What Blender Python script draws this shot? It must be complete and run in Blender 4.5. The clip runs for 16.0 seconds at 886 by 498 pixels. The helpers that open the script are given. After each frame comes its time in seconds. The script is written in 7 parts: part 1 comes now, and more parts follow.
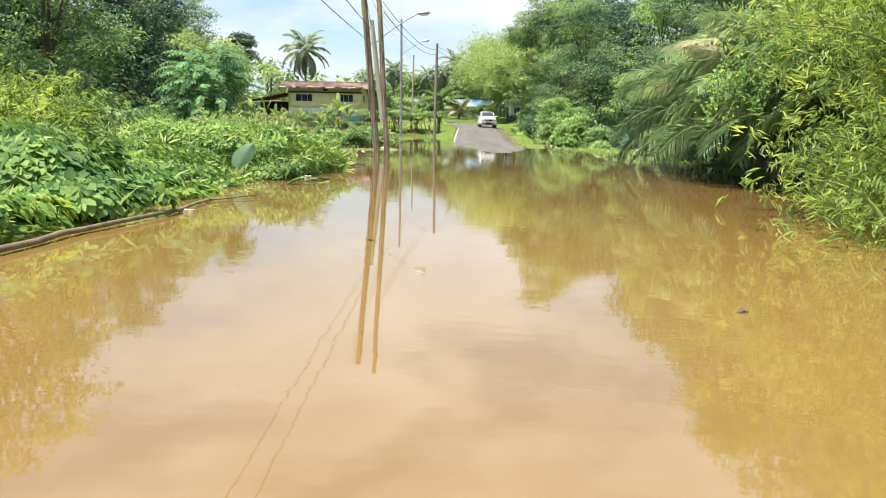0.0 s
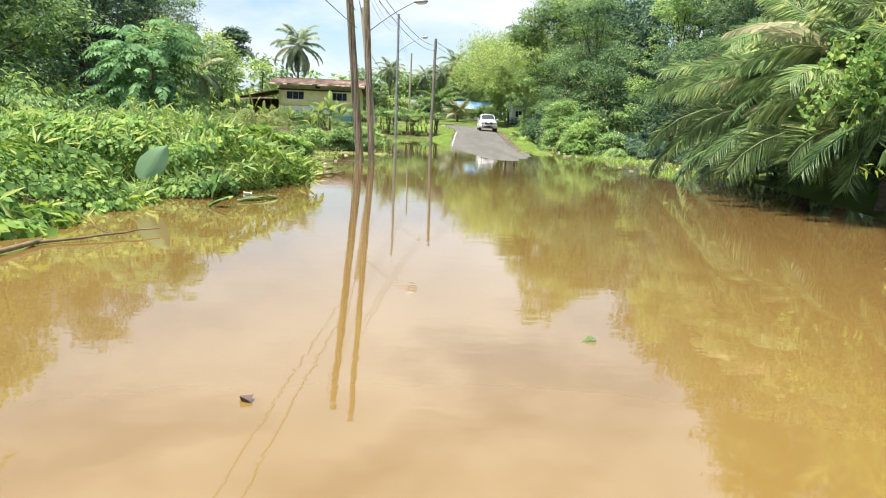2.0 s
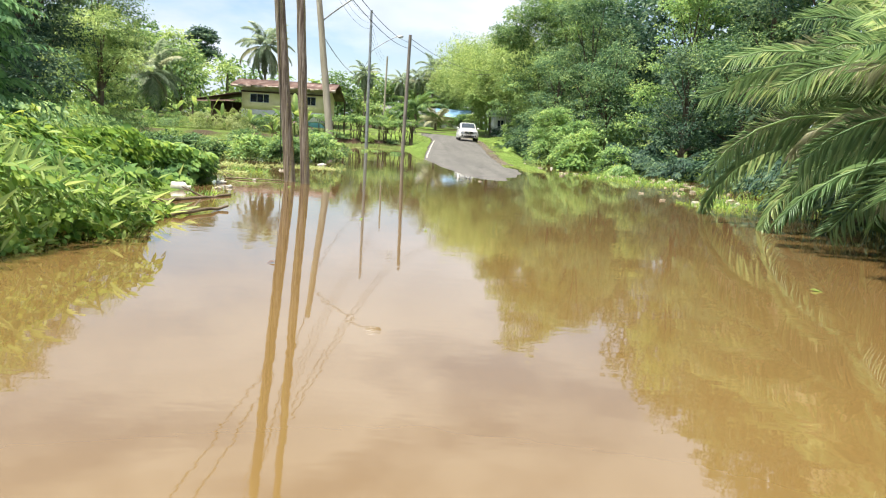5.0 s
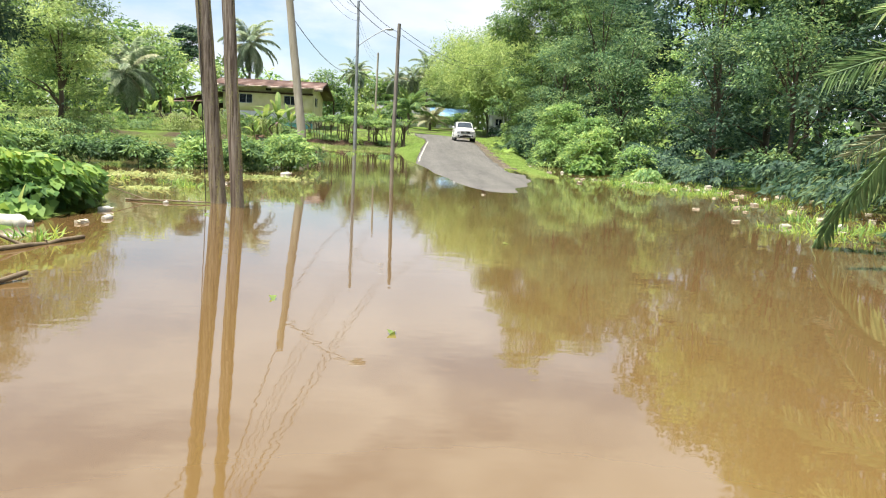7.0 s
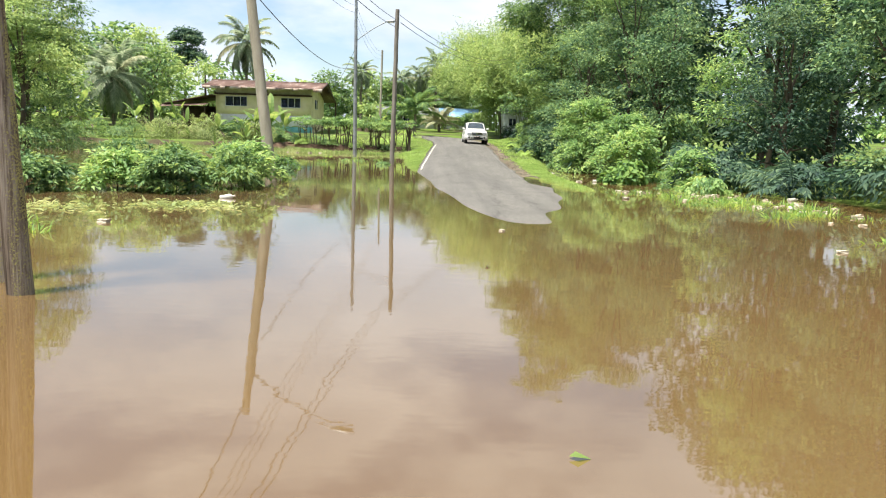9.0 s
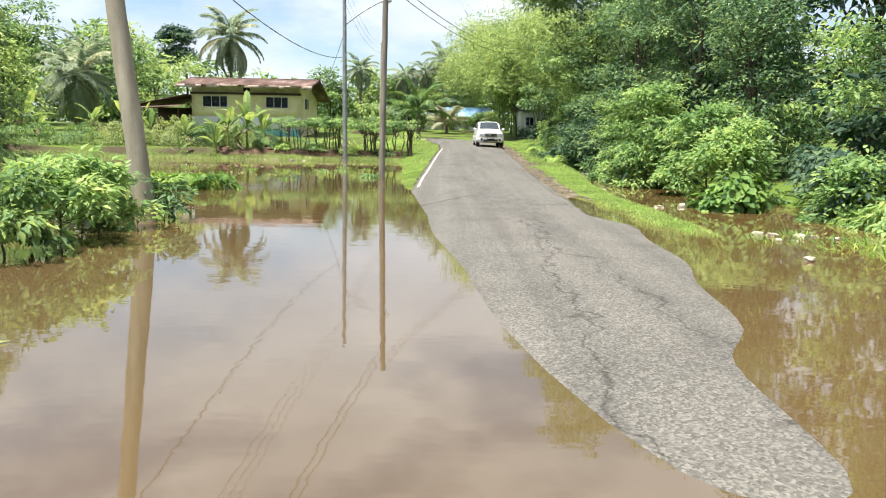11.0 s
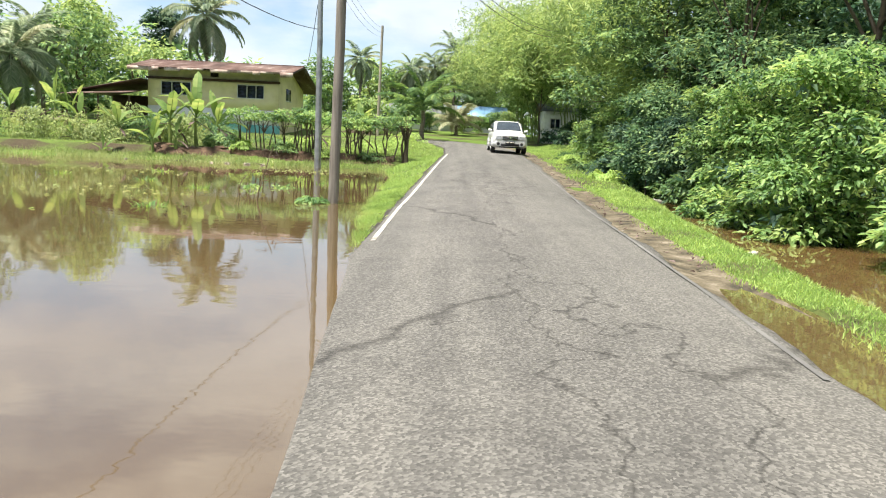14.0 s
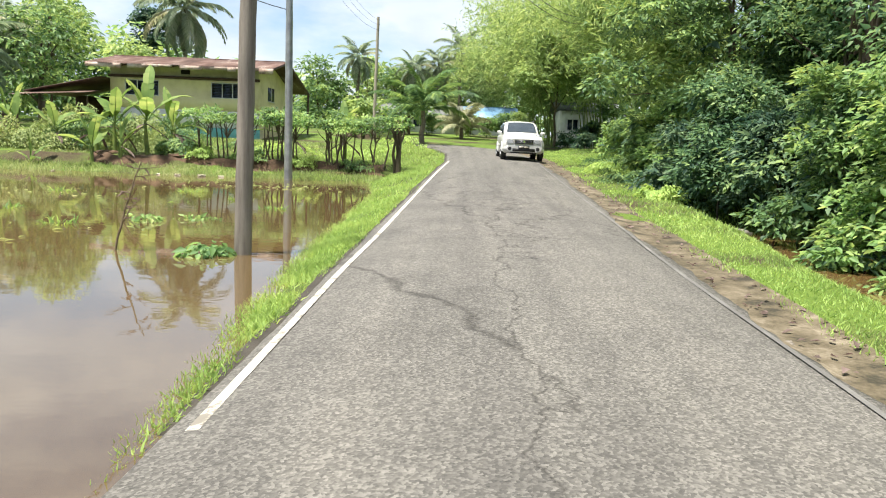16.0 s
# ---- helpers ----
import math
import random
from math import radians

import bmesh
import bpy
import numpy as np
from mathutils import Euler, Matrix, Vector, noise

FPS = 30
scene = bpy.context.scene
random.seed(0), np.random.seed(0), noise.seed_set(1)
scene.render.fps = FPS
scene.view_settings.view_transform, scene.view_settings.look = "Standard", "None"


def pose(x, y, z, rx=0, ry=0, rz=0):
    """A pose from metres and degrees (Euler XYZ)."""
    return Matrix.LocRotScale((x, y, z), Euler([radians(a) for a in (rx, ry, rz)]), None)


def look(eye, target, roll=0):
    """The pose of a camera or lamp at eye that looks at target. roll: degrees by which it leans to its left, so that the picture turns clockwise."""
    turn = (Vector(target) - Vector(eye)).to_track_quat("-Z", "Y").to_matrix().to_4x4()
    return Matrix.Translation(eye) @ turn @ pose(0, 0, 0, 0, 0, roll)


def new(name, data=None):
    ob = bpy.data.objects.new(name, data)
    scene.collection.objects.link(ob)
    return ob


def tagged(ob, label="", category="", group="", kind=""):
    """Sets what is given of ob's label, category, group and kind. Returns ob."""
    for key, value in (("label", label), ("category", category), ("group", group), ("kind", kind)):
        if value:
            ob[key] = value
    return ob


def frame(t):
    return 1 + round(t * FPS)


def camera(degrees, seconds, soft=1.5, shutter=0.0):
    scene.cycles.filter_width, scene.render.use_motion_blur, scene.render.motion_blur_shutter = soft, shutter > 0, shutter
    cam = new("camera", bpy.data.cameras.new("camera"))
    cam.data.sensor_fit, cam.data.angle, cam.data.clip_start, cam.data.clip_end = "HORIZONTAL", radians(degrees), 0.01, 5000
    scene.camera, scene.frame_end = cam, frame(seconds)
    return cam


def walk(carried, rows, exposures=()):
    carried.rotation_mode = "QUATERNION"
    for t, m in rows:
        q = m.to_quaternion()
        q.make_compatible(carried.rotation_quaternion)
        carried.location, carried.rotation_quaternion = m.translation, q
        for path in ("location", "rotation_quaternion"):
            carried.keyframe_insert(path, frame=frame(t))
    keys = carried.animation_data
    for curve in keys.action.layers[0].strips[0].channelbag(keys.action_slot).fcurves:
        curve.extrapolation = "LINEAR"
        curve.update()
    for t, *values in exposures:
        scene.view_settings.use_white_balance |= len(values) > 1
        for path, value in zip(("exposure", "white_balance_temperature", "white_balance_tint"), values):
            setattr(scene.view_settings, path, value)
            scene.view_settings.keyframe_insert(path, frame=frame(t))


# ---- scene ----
cam = camera(61.3, 16.0, soft=1.1)
PATH = [
    (0, (0.433, -0.993, 1.167), (0.425, 0.98, 0.841), 1.1),
    (0.5, (0.362, 0.189, 1.184), (0.346, 2.162, 0.856), 1.3),
    (1, (0.396, 1.297, 1.14), (0.376, 3.27, 0.814), 1.5),
    (1.5, (0.422, 2.39, 1.177), (0.413, 4.364, 0.856), 2.0),
    (2, (0.459, 3.543, 1.149), (0.463, 5.517, 0.83), 2.4),
    (2.5, (0.502, 4.787, 1.125), (0.518, 6.762, 0.807), 2.8),
    (3, (0.532, 5.964, 1.124), (0.561, 7.939, 0.808), 3.1),
    (3.5, (0.57, 7.096, 1.164), (0.618, 9.071, 0.852), 3.5),
    (4, (0.685, 8.136, 1.166), (0.741, 10.112, 0.861), 3.5),
    (6.3, (0.855, 13.244, 1.187), (0.925, 15.222, 0.901), 3.4),
    (6.5, (0.888, 13.752, 1.188), (0.957, 15.73, 0.902), 3.2),
    (7, (0.97, 15.184, 1.2), (1.04, 17.161, 0.908), 2.9),
    (7.5, (1.066, 16.556, 1.232), (1.13, 18.534, 0.938), 2.6),
    (8, (1.152, 17.953, 1.256), (1.208, 19.931, 0.966), 2.3),
    (8.5, (1.239, 19.356, 1.277), (1.285, 21.335, 0.989), 2.1),
    (9, (1.369, 20.977, 1.296), (1.402, 22.956, 1.006), 1.9),
    (9.2, (1.418, 21.697, 1.279), (1.448, 23.677, 0.994), 1.7),
    (11.3, (1.659, 31.455, 1.391), (1.658, 33.434, 1.104), 1.1),
    (11.5, (1.721, 32.243, 1.400), (1.716, 34.222, 1.110), 1.1),
    (12, (1.776, 34.05, 1.422), (1.764, 36.028, 1.128), 1.3),
    (12.5, (1.817, 35.897, 1.431), (1.802, 37.874, 1.132), 1.6),
    (13, (1.87, 37.796, 1.421), (1.853, 39.773, 1.124), 1.9),
    (13.5, (1.913, 39.66, 1.422), (1.894, 41.638, 1.131), 2.4),
    (14, (1.952, 41.441, 1.402), (1.931, 43.421, 1.122), 2.8),
    (14.5, (1.984, 43.107, 1.408), (1.959, 45.088, 1.135), 2.9),
    (15, (2.068, 44.764, 1.417), (2.034, 46.745, 1.146), 2.7),
    (15.5, (2.123, 46.372, 1.490), (2.082, 48.353, 1.218), 2.5),
    (16, (2.182, 47.975, 1.508), (2.137, 49.956, 1.235), 2.4),
]
walk(cam, [(t, look(eye, target, roll)) for t, eye, target, roll in PATH])

# ---- world, sun, exposure ----
SUN_AZ, SUN_EL = 236.0, 74.0   # compass degrees from +y, clockwise seen from above
scene.view_settings.exposure = 1.24
world = bpy.data.worlds.new("sky")
scene.world = world
world.use_nodes = True
wn, wl = world.node_tree.nodes, world.node_tree.links
wn.clear()
sky = wn.new("ShaderNodeTexSky")
sky.sky_type = 'NISHITA'
sky.sun_disc = False
sky.sun_elevation, sky.sun_rotation = radians(SUN_EL), radians(SUN_AZ)
sky.dust_density, sky.air_density = 1.0, 1.0
tc = wn.new("ShaderNodeTexCoord")
mp = wn.new("ShaderNodeMapping")
mp.inputs["Scale"].default_value = (1.0, 1.0, 2.6)
cl = wn.new("ShaderNodeTexNoise")
cl.inputs["Scale"].default_value, cl.inputs["Detail"].default_value, cl.inputs["Roughness"].default_value = 3.2, 7.0, 0.55
cr = wn.new("ShaderNodeValToRGB")
cr.color_ramp.elements[0].position, cr.color_ramp.elements[1].position = 0.38, 0.53
sh = wn.new("ShaderNodeTexNoise")
sh.inputs["Scale"].default_value, sh.inputs["Detail"].default_value = 5.0, 5.0
shr = wn.new("ShaderNodeValToRGB")
shr.color_ramp.elements[0].position, shr.color_ramp.elements[1].position = 0.3, 0.7
shr.color_ramp.elements[0].color = (3.9, 4.5, 5.4, 1)
shr.color_ramp.elements[1].color = (6.0, 6.4, 6.9, 1)
mixw = wn.new("ShaderNodeMixRGB")
bg = wn.new("ShaderNodeBackground")
bg.inputs["Strength"].default_value = 0.08
wo = wn.new("ShaderNodeOutputWorld")
wl.new(tc.outputs["Generated"], mp.inputs["Vector"])
wl.new(mp.outputs["Vector"], cl.inputs["Vector"])
wl.new(mp.outputs["Vector"], sh.inputs["Vector"])
wl.new(cl.outputs["Fac"], cr.inputs["Fac"])
wl.new(sh.outputs["Fac"], shr.inputs["Fac"])
wl.new(cr.outputs["Color"], mixw.inputs["Fac"])
wl.new(sky.outputs["Color"], mixw.inputs["Color1"])
wl.new(shr.outputs["Color"], mixw.inputs["Color2"])
wl.new(mixw.outputs["Color"], bg.inputs["Color"])
wl.new(bg.outputs["Background"], wo.inputs["Surface"])
sun = new("sun", bpy.data.lights.new("sun", 'SUN'))
sun.data.energy, sun.data.angle, sun.data.color = 5.0, radians(8.0), (1.0, 0.94, 0.82)
az, el = radians(SUN_AZ), radians(SUN_EL)
sun_from = Vector((math.sin(az) * math.cos(el), math.cos(az) * math.cos(el), math.sin(el)))
sun.rotation_euler = (-sun_from).to_track_quat("-Z", "Y").to_euler()


# ---- materials ----
def material(name, rough=0.6, spec=0.5, metal=0.0):
    m = bpy.data.materials.new(name)
    m.use_nodes = True
    b = m.node_tree.nodes["Principled BSDF"]
    b.inputs["Roughness"].default_value, b.inputs["Metallic"].default_value = rough, metal
    b.inputs["Specular IOR Level"].default_value = spec
    return m, m.node_tree.nodes, m.node_tree.links, b


def ramp(n, stops):
    r = n.new("ShaderNodeValToRGB")
    while len(r.color_ramp.elements) < len(stops):
        r.color_ramp.elements.new(0.5)
    for e, (p, c) in zip(r.color_ramp.elements, stops):
        e.position, e.color = p, (*c, 1)
    return r


def noise_tex(n, l, scale, detail=6.0, vector=None, rough=0.55):
    t = n.new("ShaderNodeTexNoise")
    t.inputs["Scale"].default_value, t.inputs["Detail"].default_value, t.inputs["Roughness"].default_value = scale, detail, rough
    if vector is not None:
        l.new(vector, t.inputs["Vector"])
    return t


def add_bump(n, l, b, height, strength, distance):
    u = n.new("ShaderNodeBump")
    u.inputs["Strength"].default_value, u.inputs["Distance"].default_value = strength, distance
    l.new(height, u.inputs["Height"])
    l.new(u.outputs["Normal"], b.inputs["Normal"])
    return u


def mottled(name, stops, scale=6.0, rough=0.7, fine=60.0, bump=0.3, dist=0.005, spec=0.4, metal=0.0, stretch=(1, 1, 1), vary=0.0):
    """A surface with large stains and fine grain, in object space."""
    m, n, l, b = material(name, rough, spec, metal)
    t = n.new("ShaderNodeTexCoord")
    g = n.new("ShaderNodeMapping")
    g.inputs["Scale"].default_value = stretch
    l.new(t.outputs["Object"], g.inputs["Vector"])
    big = noise_tex(n, l, scale, 6, g.outputs["Vector"])
    small = noise_tex(n, l, fine, 5, g.outputs["Vector"])
    add = n.new("ShaderNodeMath")
    add.operation = 'MULTIPLY_ADD'
    add.inputs[1].default_value, add.inputs[2].default_value = 0.35, -0.175
    l.new(small.outputs["Fac"], add.inputs[0])
    s = n.new("ShaderNodeMath")
    l.new(big.outputs["Fac"], s.inputs[0])
    l.new(add.outputs[0], s.inputs[1])
    r = ramp(n, stops)
    l.new(s.outputs[0], r.inputs["Fac"])
    out = r.outputs["Color"]
    if vary:
        info = n.new("ShaderNodeObjectInfo")
        hv = n.new("ShaderNodeHueSaturation")
        k = n.new("ShaderNodeMath")
        k.operation = 'MULTIPLY_ADD'
        k.inputs[1].default_value, k.inputs[2].default_value = vary * 2, 1 - vary
        l.new(info.outputs["Random"], k.inputs[0])
        l.new(k.outputs[0], hv.inputs["Value"])
        l.new(out, hv.inputs["Color"])
        out = hv.outputs["Color"]
    l.new(out, b.inputs["Base Color"])
    if bump:
        add_bump(n, l, b, s.outputs[0], bump, dist)
    return m


def soften(c, keep=0.82):
    g = 0.21 * c[0] + 0.72 * c[1] + 0.07 * c[2]
    r_, g_, b_ = (g + (v - g) * keep for v in c)
    return (r_ * 1.07, g_, b_ * 1.75)


def leaf_material(name, dark, mid, light, through_part=0.3, rough=0.45, patch=0.5, gloss=0.24, keep=0.86):
    """Foliage: each leaf has its own tone, patches of the crown lean to yellow, and light passes through the blade."""
    m, n, l, b = material(name, rough + 0.02, gloss)
    geo = n.new("ShaderNodeNewGeometry")
    dark, mid, light = (soften(c, keep) for c in (dark, mid, light))
    r = ramp(n, [(0.0, dark), (0.5, mid), (1.0, light)])
    pat = noise_tex(n, l, patch, 3, geo.outputs["Position"])
    a = n.new("ShaderNodeMath")
    a.operation = 'MULTIPLY_ADD'
    a.inputs[1].default_value = 0.6
    l.new(geo.outputs["Random Per Island"], a.inputs[0])
    p2 = n.new("ShaderNodeMath")
    p2.operation = 'MULTIPLY_ADD'
    p2.inputs[1].default_value, p2.inputs[2].default_value = 1.6, -0.6
    l.new(pat.outputs["Fac"], p2.inputs[0])
    l.new(p2.outputs[0], a.inputs[2])
    l.new(a.outputs[0], r.inputs["Fac"])
    l.new(r.outputs["Color"], b.inputs["Base Color"])
    tr = n.new("ShaderNodeBsdfTranslucent")
    hs = n.new("ShaderNodeHueSaturation")
    hs.inputs["Hue"].default_value, hs.inputs["Saturation"].default_value, hs.inputs["Value"].default_value = 0.475, 1.1, 1.5
    l.new(r.outputs["Color"], hs.inputs["Color"])
    l.new(hs.outputs["Color"], tr.inputs["Color"])
    mx = n.new("ShaderNodeMixShader")
    mx.inputs["Fac"].default_value = through_part
    l.new(b.outputs["BSDF"], mx.inputs[1])
    l.new(tr.outputs["BSDF"], mx.inputs[2])
    l.new(mx.outputs["Shader"], n["Material Output"].inputs["Surface"])
    return m


LEAF_TREE = leaf_material("tree_leaf", (0.034, 0.085, 0.022), (0.105, 0.215, 0.038), (0.300, 0.440, 0.060), 0.33, 0.5, 0.7, 0.25, 0.94)
# Dark leaves; also shade put into colour for hollows and rear trees.
LEAF_DARK_SHADED = leaf_material("dark_and_shaded_leaf", (0.018, 0.047, 0.021), (0.050, 0.112, 0.038), (0.165, 0.268, 0.062), 0.3, 0.55, 0.6, 0.18, 0.92)
LEAF_VINE = leaf_material("vine_leaf", (0.045, 0.120, 0.018), (0.140, 0.285, 0.030), (0.350, 0.490, 0.050), 0.38, 0.5, 1.2, 0.2, 0.95)
LEAF_DEEP = leaf_material("deep_green_vine_leaf", (0.035, 0.095, 0.020), (0.105, 0.220, 0.030), (0.235, 0.370, 0.046), 0.32, 0.55, 1.2, 0.16, 0.97)
LEAF_THICKET = leaf_material("thicket_leaf", (0.056, 0.118, 0.016), (0.165, 0.275, 0.030), (0.390, 0.500, 0.054), 0.4, 0.5, 0.6, 0.25, 0.95)
# Cooler copy of the tree leaf with bank shade put into its colour.
LEAF_SHADE = leaf_material("shaded_mid_leaf", (0.030, 0.078, 0.027), (0.094, 0.195, 0.047), (0.290, 0.425, 0.078), 0.34, 0.5, 0.6, 0.22, 0.95)
LEAF_BUSH = leaf_material("bush_leaf", (0.066, 0.160, 0.030), (0.168, 0.328, 0.048), (0.385, 0.530, 0.080), 0.42, 0.45, 0.9, 0.24, 0.92)
LEAF_BAMBOO = leaf_material("bamboo_leaf", (0.090, 0.180, 0.022), (0.205, 0.345, 0.034), (0.400, 0.530, 0.064), 0.4, 0.5, 0.5)
LEAF_PALM = leaf_material("palm_leaf", (0.070, 0.150, 0.034), (0.170, 0.300, 0.066), (0.410, 0.510, 0.130), 0.46, 0.40, 0.6, 0.4, 0.95)
LEAF_BANANA = leaf_material("banana_leaf", (0.070, 0.145, 0.022), (0.145, 0.250, 0.034), (0.280, 0.375, 0.060), 0.45, 0.6, 1.0, 0.15, 0.95)
LEAF_GRASS = leaf_material("grass_blade", (0.165, 0.310, 0.018), (0.290, 0.475, 0.030), (0.420, 0.580, 0.048), 0.38, 0.55, 0.7, 0.15, 0.86)
LEAF_FEATHER = leaf_material("feathery_tree_leaf", (0.040, 0.110, 0.028), (0.110, 0.245, 0.058), (0.215, 0.390, 0.090), 0.3, 0.65, 0.9, 0.12, 0.97)
LEAF_LAWN = leaf_material("rough_lawn_blade", (0.125, 0.190, 0.030), (0.250, 0.345, 0.050), (0.400, 0.465, 0.100), 0.35, 0.55, 0.6, 0.2, 0.9)
LEAF_DEAD = leaf_material("dead_leaf", (0.060, 0.045, 0.020), (0.130, 0.095, 0.040), (0.230, 0.180, 0.085), 0.2, 0.6, 0.9)
LEAF_COCO = leaf_material("coconut_leaf", (0.100, 0.170, 0.050), (0.220, 0.320, 0.090), (0.430, 0.500, 0.165), 0.42, 0.4, 0.6)
LEAF_YELLOW = leaf_material("yellowing_palm_leaf", (0.17, 0.22, 0.05), (0.33, 0.38, 0.10), (0.50, 0.52, 0.18), 0.4, 0.45, 0.8)
BARK = mottled("bark", [(0.3, (0.045, 0.035, 0.025)), (0.7, (0.15, 0.12, 0.09))], 3.0, 0.85, 40, 0.6, 0.02, 0.2, stretch=(1, 1, 0.25))
PALM_BARK = mottled("palm_bark", [(0.3, (0.09, 0.075, 0.055)), (0.7, (0.22, 0.19, 0.15))], 6.0, 0.85, 40, 0.6, 0.02, 0.2, stretch=(1, 1, 3))
STALK = mottled("green_stalk", [(0.3, (0.09, 0.14, 0.03)), (0.7, (0.20, 0.24, 0.06))], 4.0, 0.6, 30, 0.2, 0.005)


def ground_material():
    m, n, l, b = material("ground_soil_grass", 0.9, 0.2)
    geo = n.new("ShaderNodeNewGeometry")
    big = noise_tex(n, l, 0.35, 6, geo.outputs["Position"])
    fine = noise_tex(n, l, 14.0, 6, geo.outputs["Position"], 0.7)
    soil = ramp(n, [(0.3, (0.028, 0.022, 0.013)), (0.7, (0.085, 0.066, 0.040))])
    grass = ramp(n, [(0.3, (0.055, 0.100, 0.016)), (0.7, (0.125, 0.185, 0.032))])
    l.new(fine.outputs["Fac"], soil.inputs["Fac"])
    l.new(fine.outputs["Fac"], grass.inputs["Fac"])
    pick = ramp(n, [(0.34, (0, 0, 0)), (0.50, (1, 1, 1))])
    l.new(big.outputs["Fac"], pick.inputs["Fac"])
    mx = n.new("ShaderNodeMixRGB")
    nz = n.new("ShaderNodeSeparateXYZ")
    l.new(geo.outputs["True Normal"], nz.inputs[0])
    steep = ramp(n, [(0.80, (0, 0, 0)), (0.95, (1, 1, 1))])
    l.new(nz.outputs["Z"], steep.inputs["Fac"])
    both = n.new("ShaderNodeMath")
    both.operation = 'MULTIPLY'
    l.new(pick.outputs["Color"], both.inputs[0])
    l.new(steep.outputs["Color"], both.inputs[1])
    l.new(both.outputs[0], mx.inputs["Fac"])
    l.new(soil.outputs["Color"], mx.inputs["Color1"])
    l.new(grass.outputs["Color"], mx.inputs["Color2"])
    l.new(mx.outputs["Color"], b.inputs["Base Color"])
    add_bump(n, l, b, fine.outputs["Fac"], 0.7, 0.05)
    return m


def asphalt_material():
    m, n, l, b = material("worn_asphalt", 0.85, 0.35)
    geo = n.new("ShaderNodeNewGeometry")
    sep = n.new("ShaderNodeSeparateXYZ")
    l.new(geo.outputs["Position"], sep.inputs[0])
    chips = n.new("ShaderNodeTexVoronoi")
    chips.inputs["Scale"].default_value = 62.0
    l.new(geo.outputs["Position"], chips.inputs["Vector"])
    cc = ramp(n, [(0.0, (0.055, 0.054, 0.052)), (0.5, (0.104, 0.101, 0.097)), (1.0, (0.195, 0.190, 0.182))])
    l.new(chips.outputs["Color"], cc.inputs["Fac"])
    big = noise_tex(n, l, 0.8, 7, geo.outputs["Position"], 0.65)
    st = ramp(n, [(0.25, (0.72, 0.71, 0.70)), (0.5, (0.97, 0.96, 0.94)), (0.8, (1.1, 1.08, 1.05))])
    l.new(big.outputs["Fac"], st.inputs["Fac"])
    mp1 = n.new("ShaderNodeMapping")
    mp1.inputs["Scale"].default_value = (1.7, 0.06, 1)
    l.new(geo.outputs["Position"], mp1.inputs["Vector"])
    streak = noise_tex(n, l, 1.3, 4, mp1.outputs["Vector"])
    sr = ramp(n, [(0.36, (0.84, 0.83, 0.82)), (0.52, (1.0, 0.99, 0.97)), (0.7, (1.10, 1.08, 1.05))])
    l.new(streak.outputs["Fac"], sr.inputs["Fac"])
    m1 = n.new("ShaderNodeMixRGB")
    m1.blend_type = 'MULTIPLY'
    m1.inputs["Fac"].default_value = 1.0
    l.new(cc.outputs["Color"], m1.inputs["Color1"])
    l.new(st.outputs["Color"], m1.inputs["Color2"])
    m2 = n.new("ShaderNodeMixRGB")
    m2.blend_type = 'MULTIPLY'
    m2.inputs["Fac"].default_value = 1.0
    l.new(m1.outputs["Color"], m2.inputs["Color1"])
    l.new(sr.outputs["Color"], m2.inputs["Color2"])
    # long cracks
    wob = noise_tex(n, l, 1.2, 4, geo.outputs["Position"])
    mp2 = n.new("ShaderNodeMapping")
    mp2.inputs["Scale"].default_value = (0.6, 0.085, 1)
    vm = n.new("ShaderNodeVectorMath")
    l.new(geo.outputs["Position"], vm.inputs[0])
    l.new(wob.outputs["Color"], vm.inputs[1])
    l.new(vm.outputs[0], mp2.inputs["Vector"])
    vo = n.new("ShaderNodeTexVoronoi")
    vo.feature = 'DISTANCE_TO_EDGE'
    vo.inputs["Scale"].default_value = 1.0
    l.new(mp2.outputs["Vector"], vo.inputs["Vector"])
    ck = ramp(n, [(0.0, (0.16, 0.15, 0.14)), (0.016, (1, 1, 1))])
    l.new(vo.outputs["Distance"], ck.inputs["Fac"])
    m3 = n.new("ShaderNodeMixRGB")
    m3.blend_type = 'MULTIPLY'
    m3.inputs["Fac"].default_value = 0.62
    l.new(m2.outputs["Color"], m3.inputs["Color1"])
    l.new(ck.outputs["Color"], m3.inputs["Color2"])
    l.new(m3.outputs["Color"], b.inputs["Base Color"])
    add_bump(n, l, b, chips.outputs["Distance"], 0.5, 0.008)
    return m


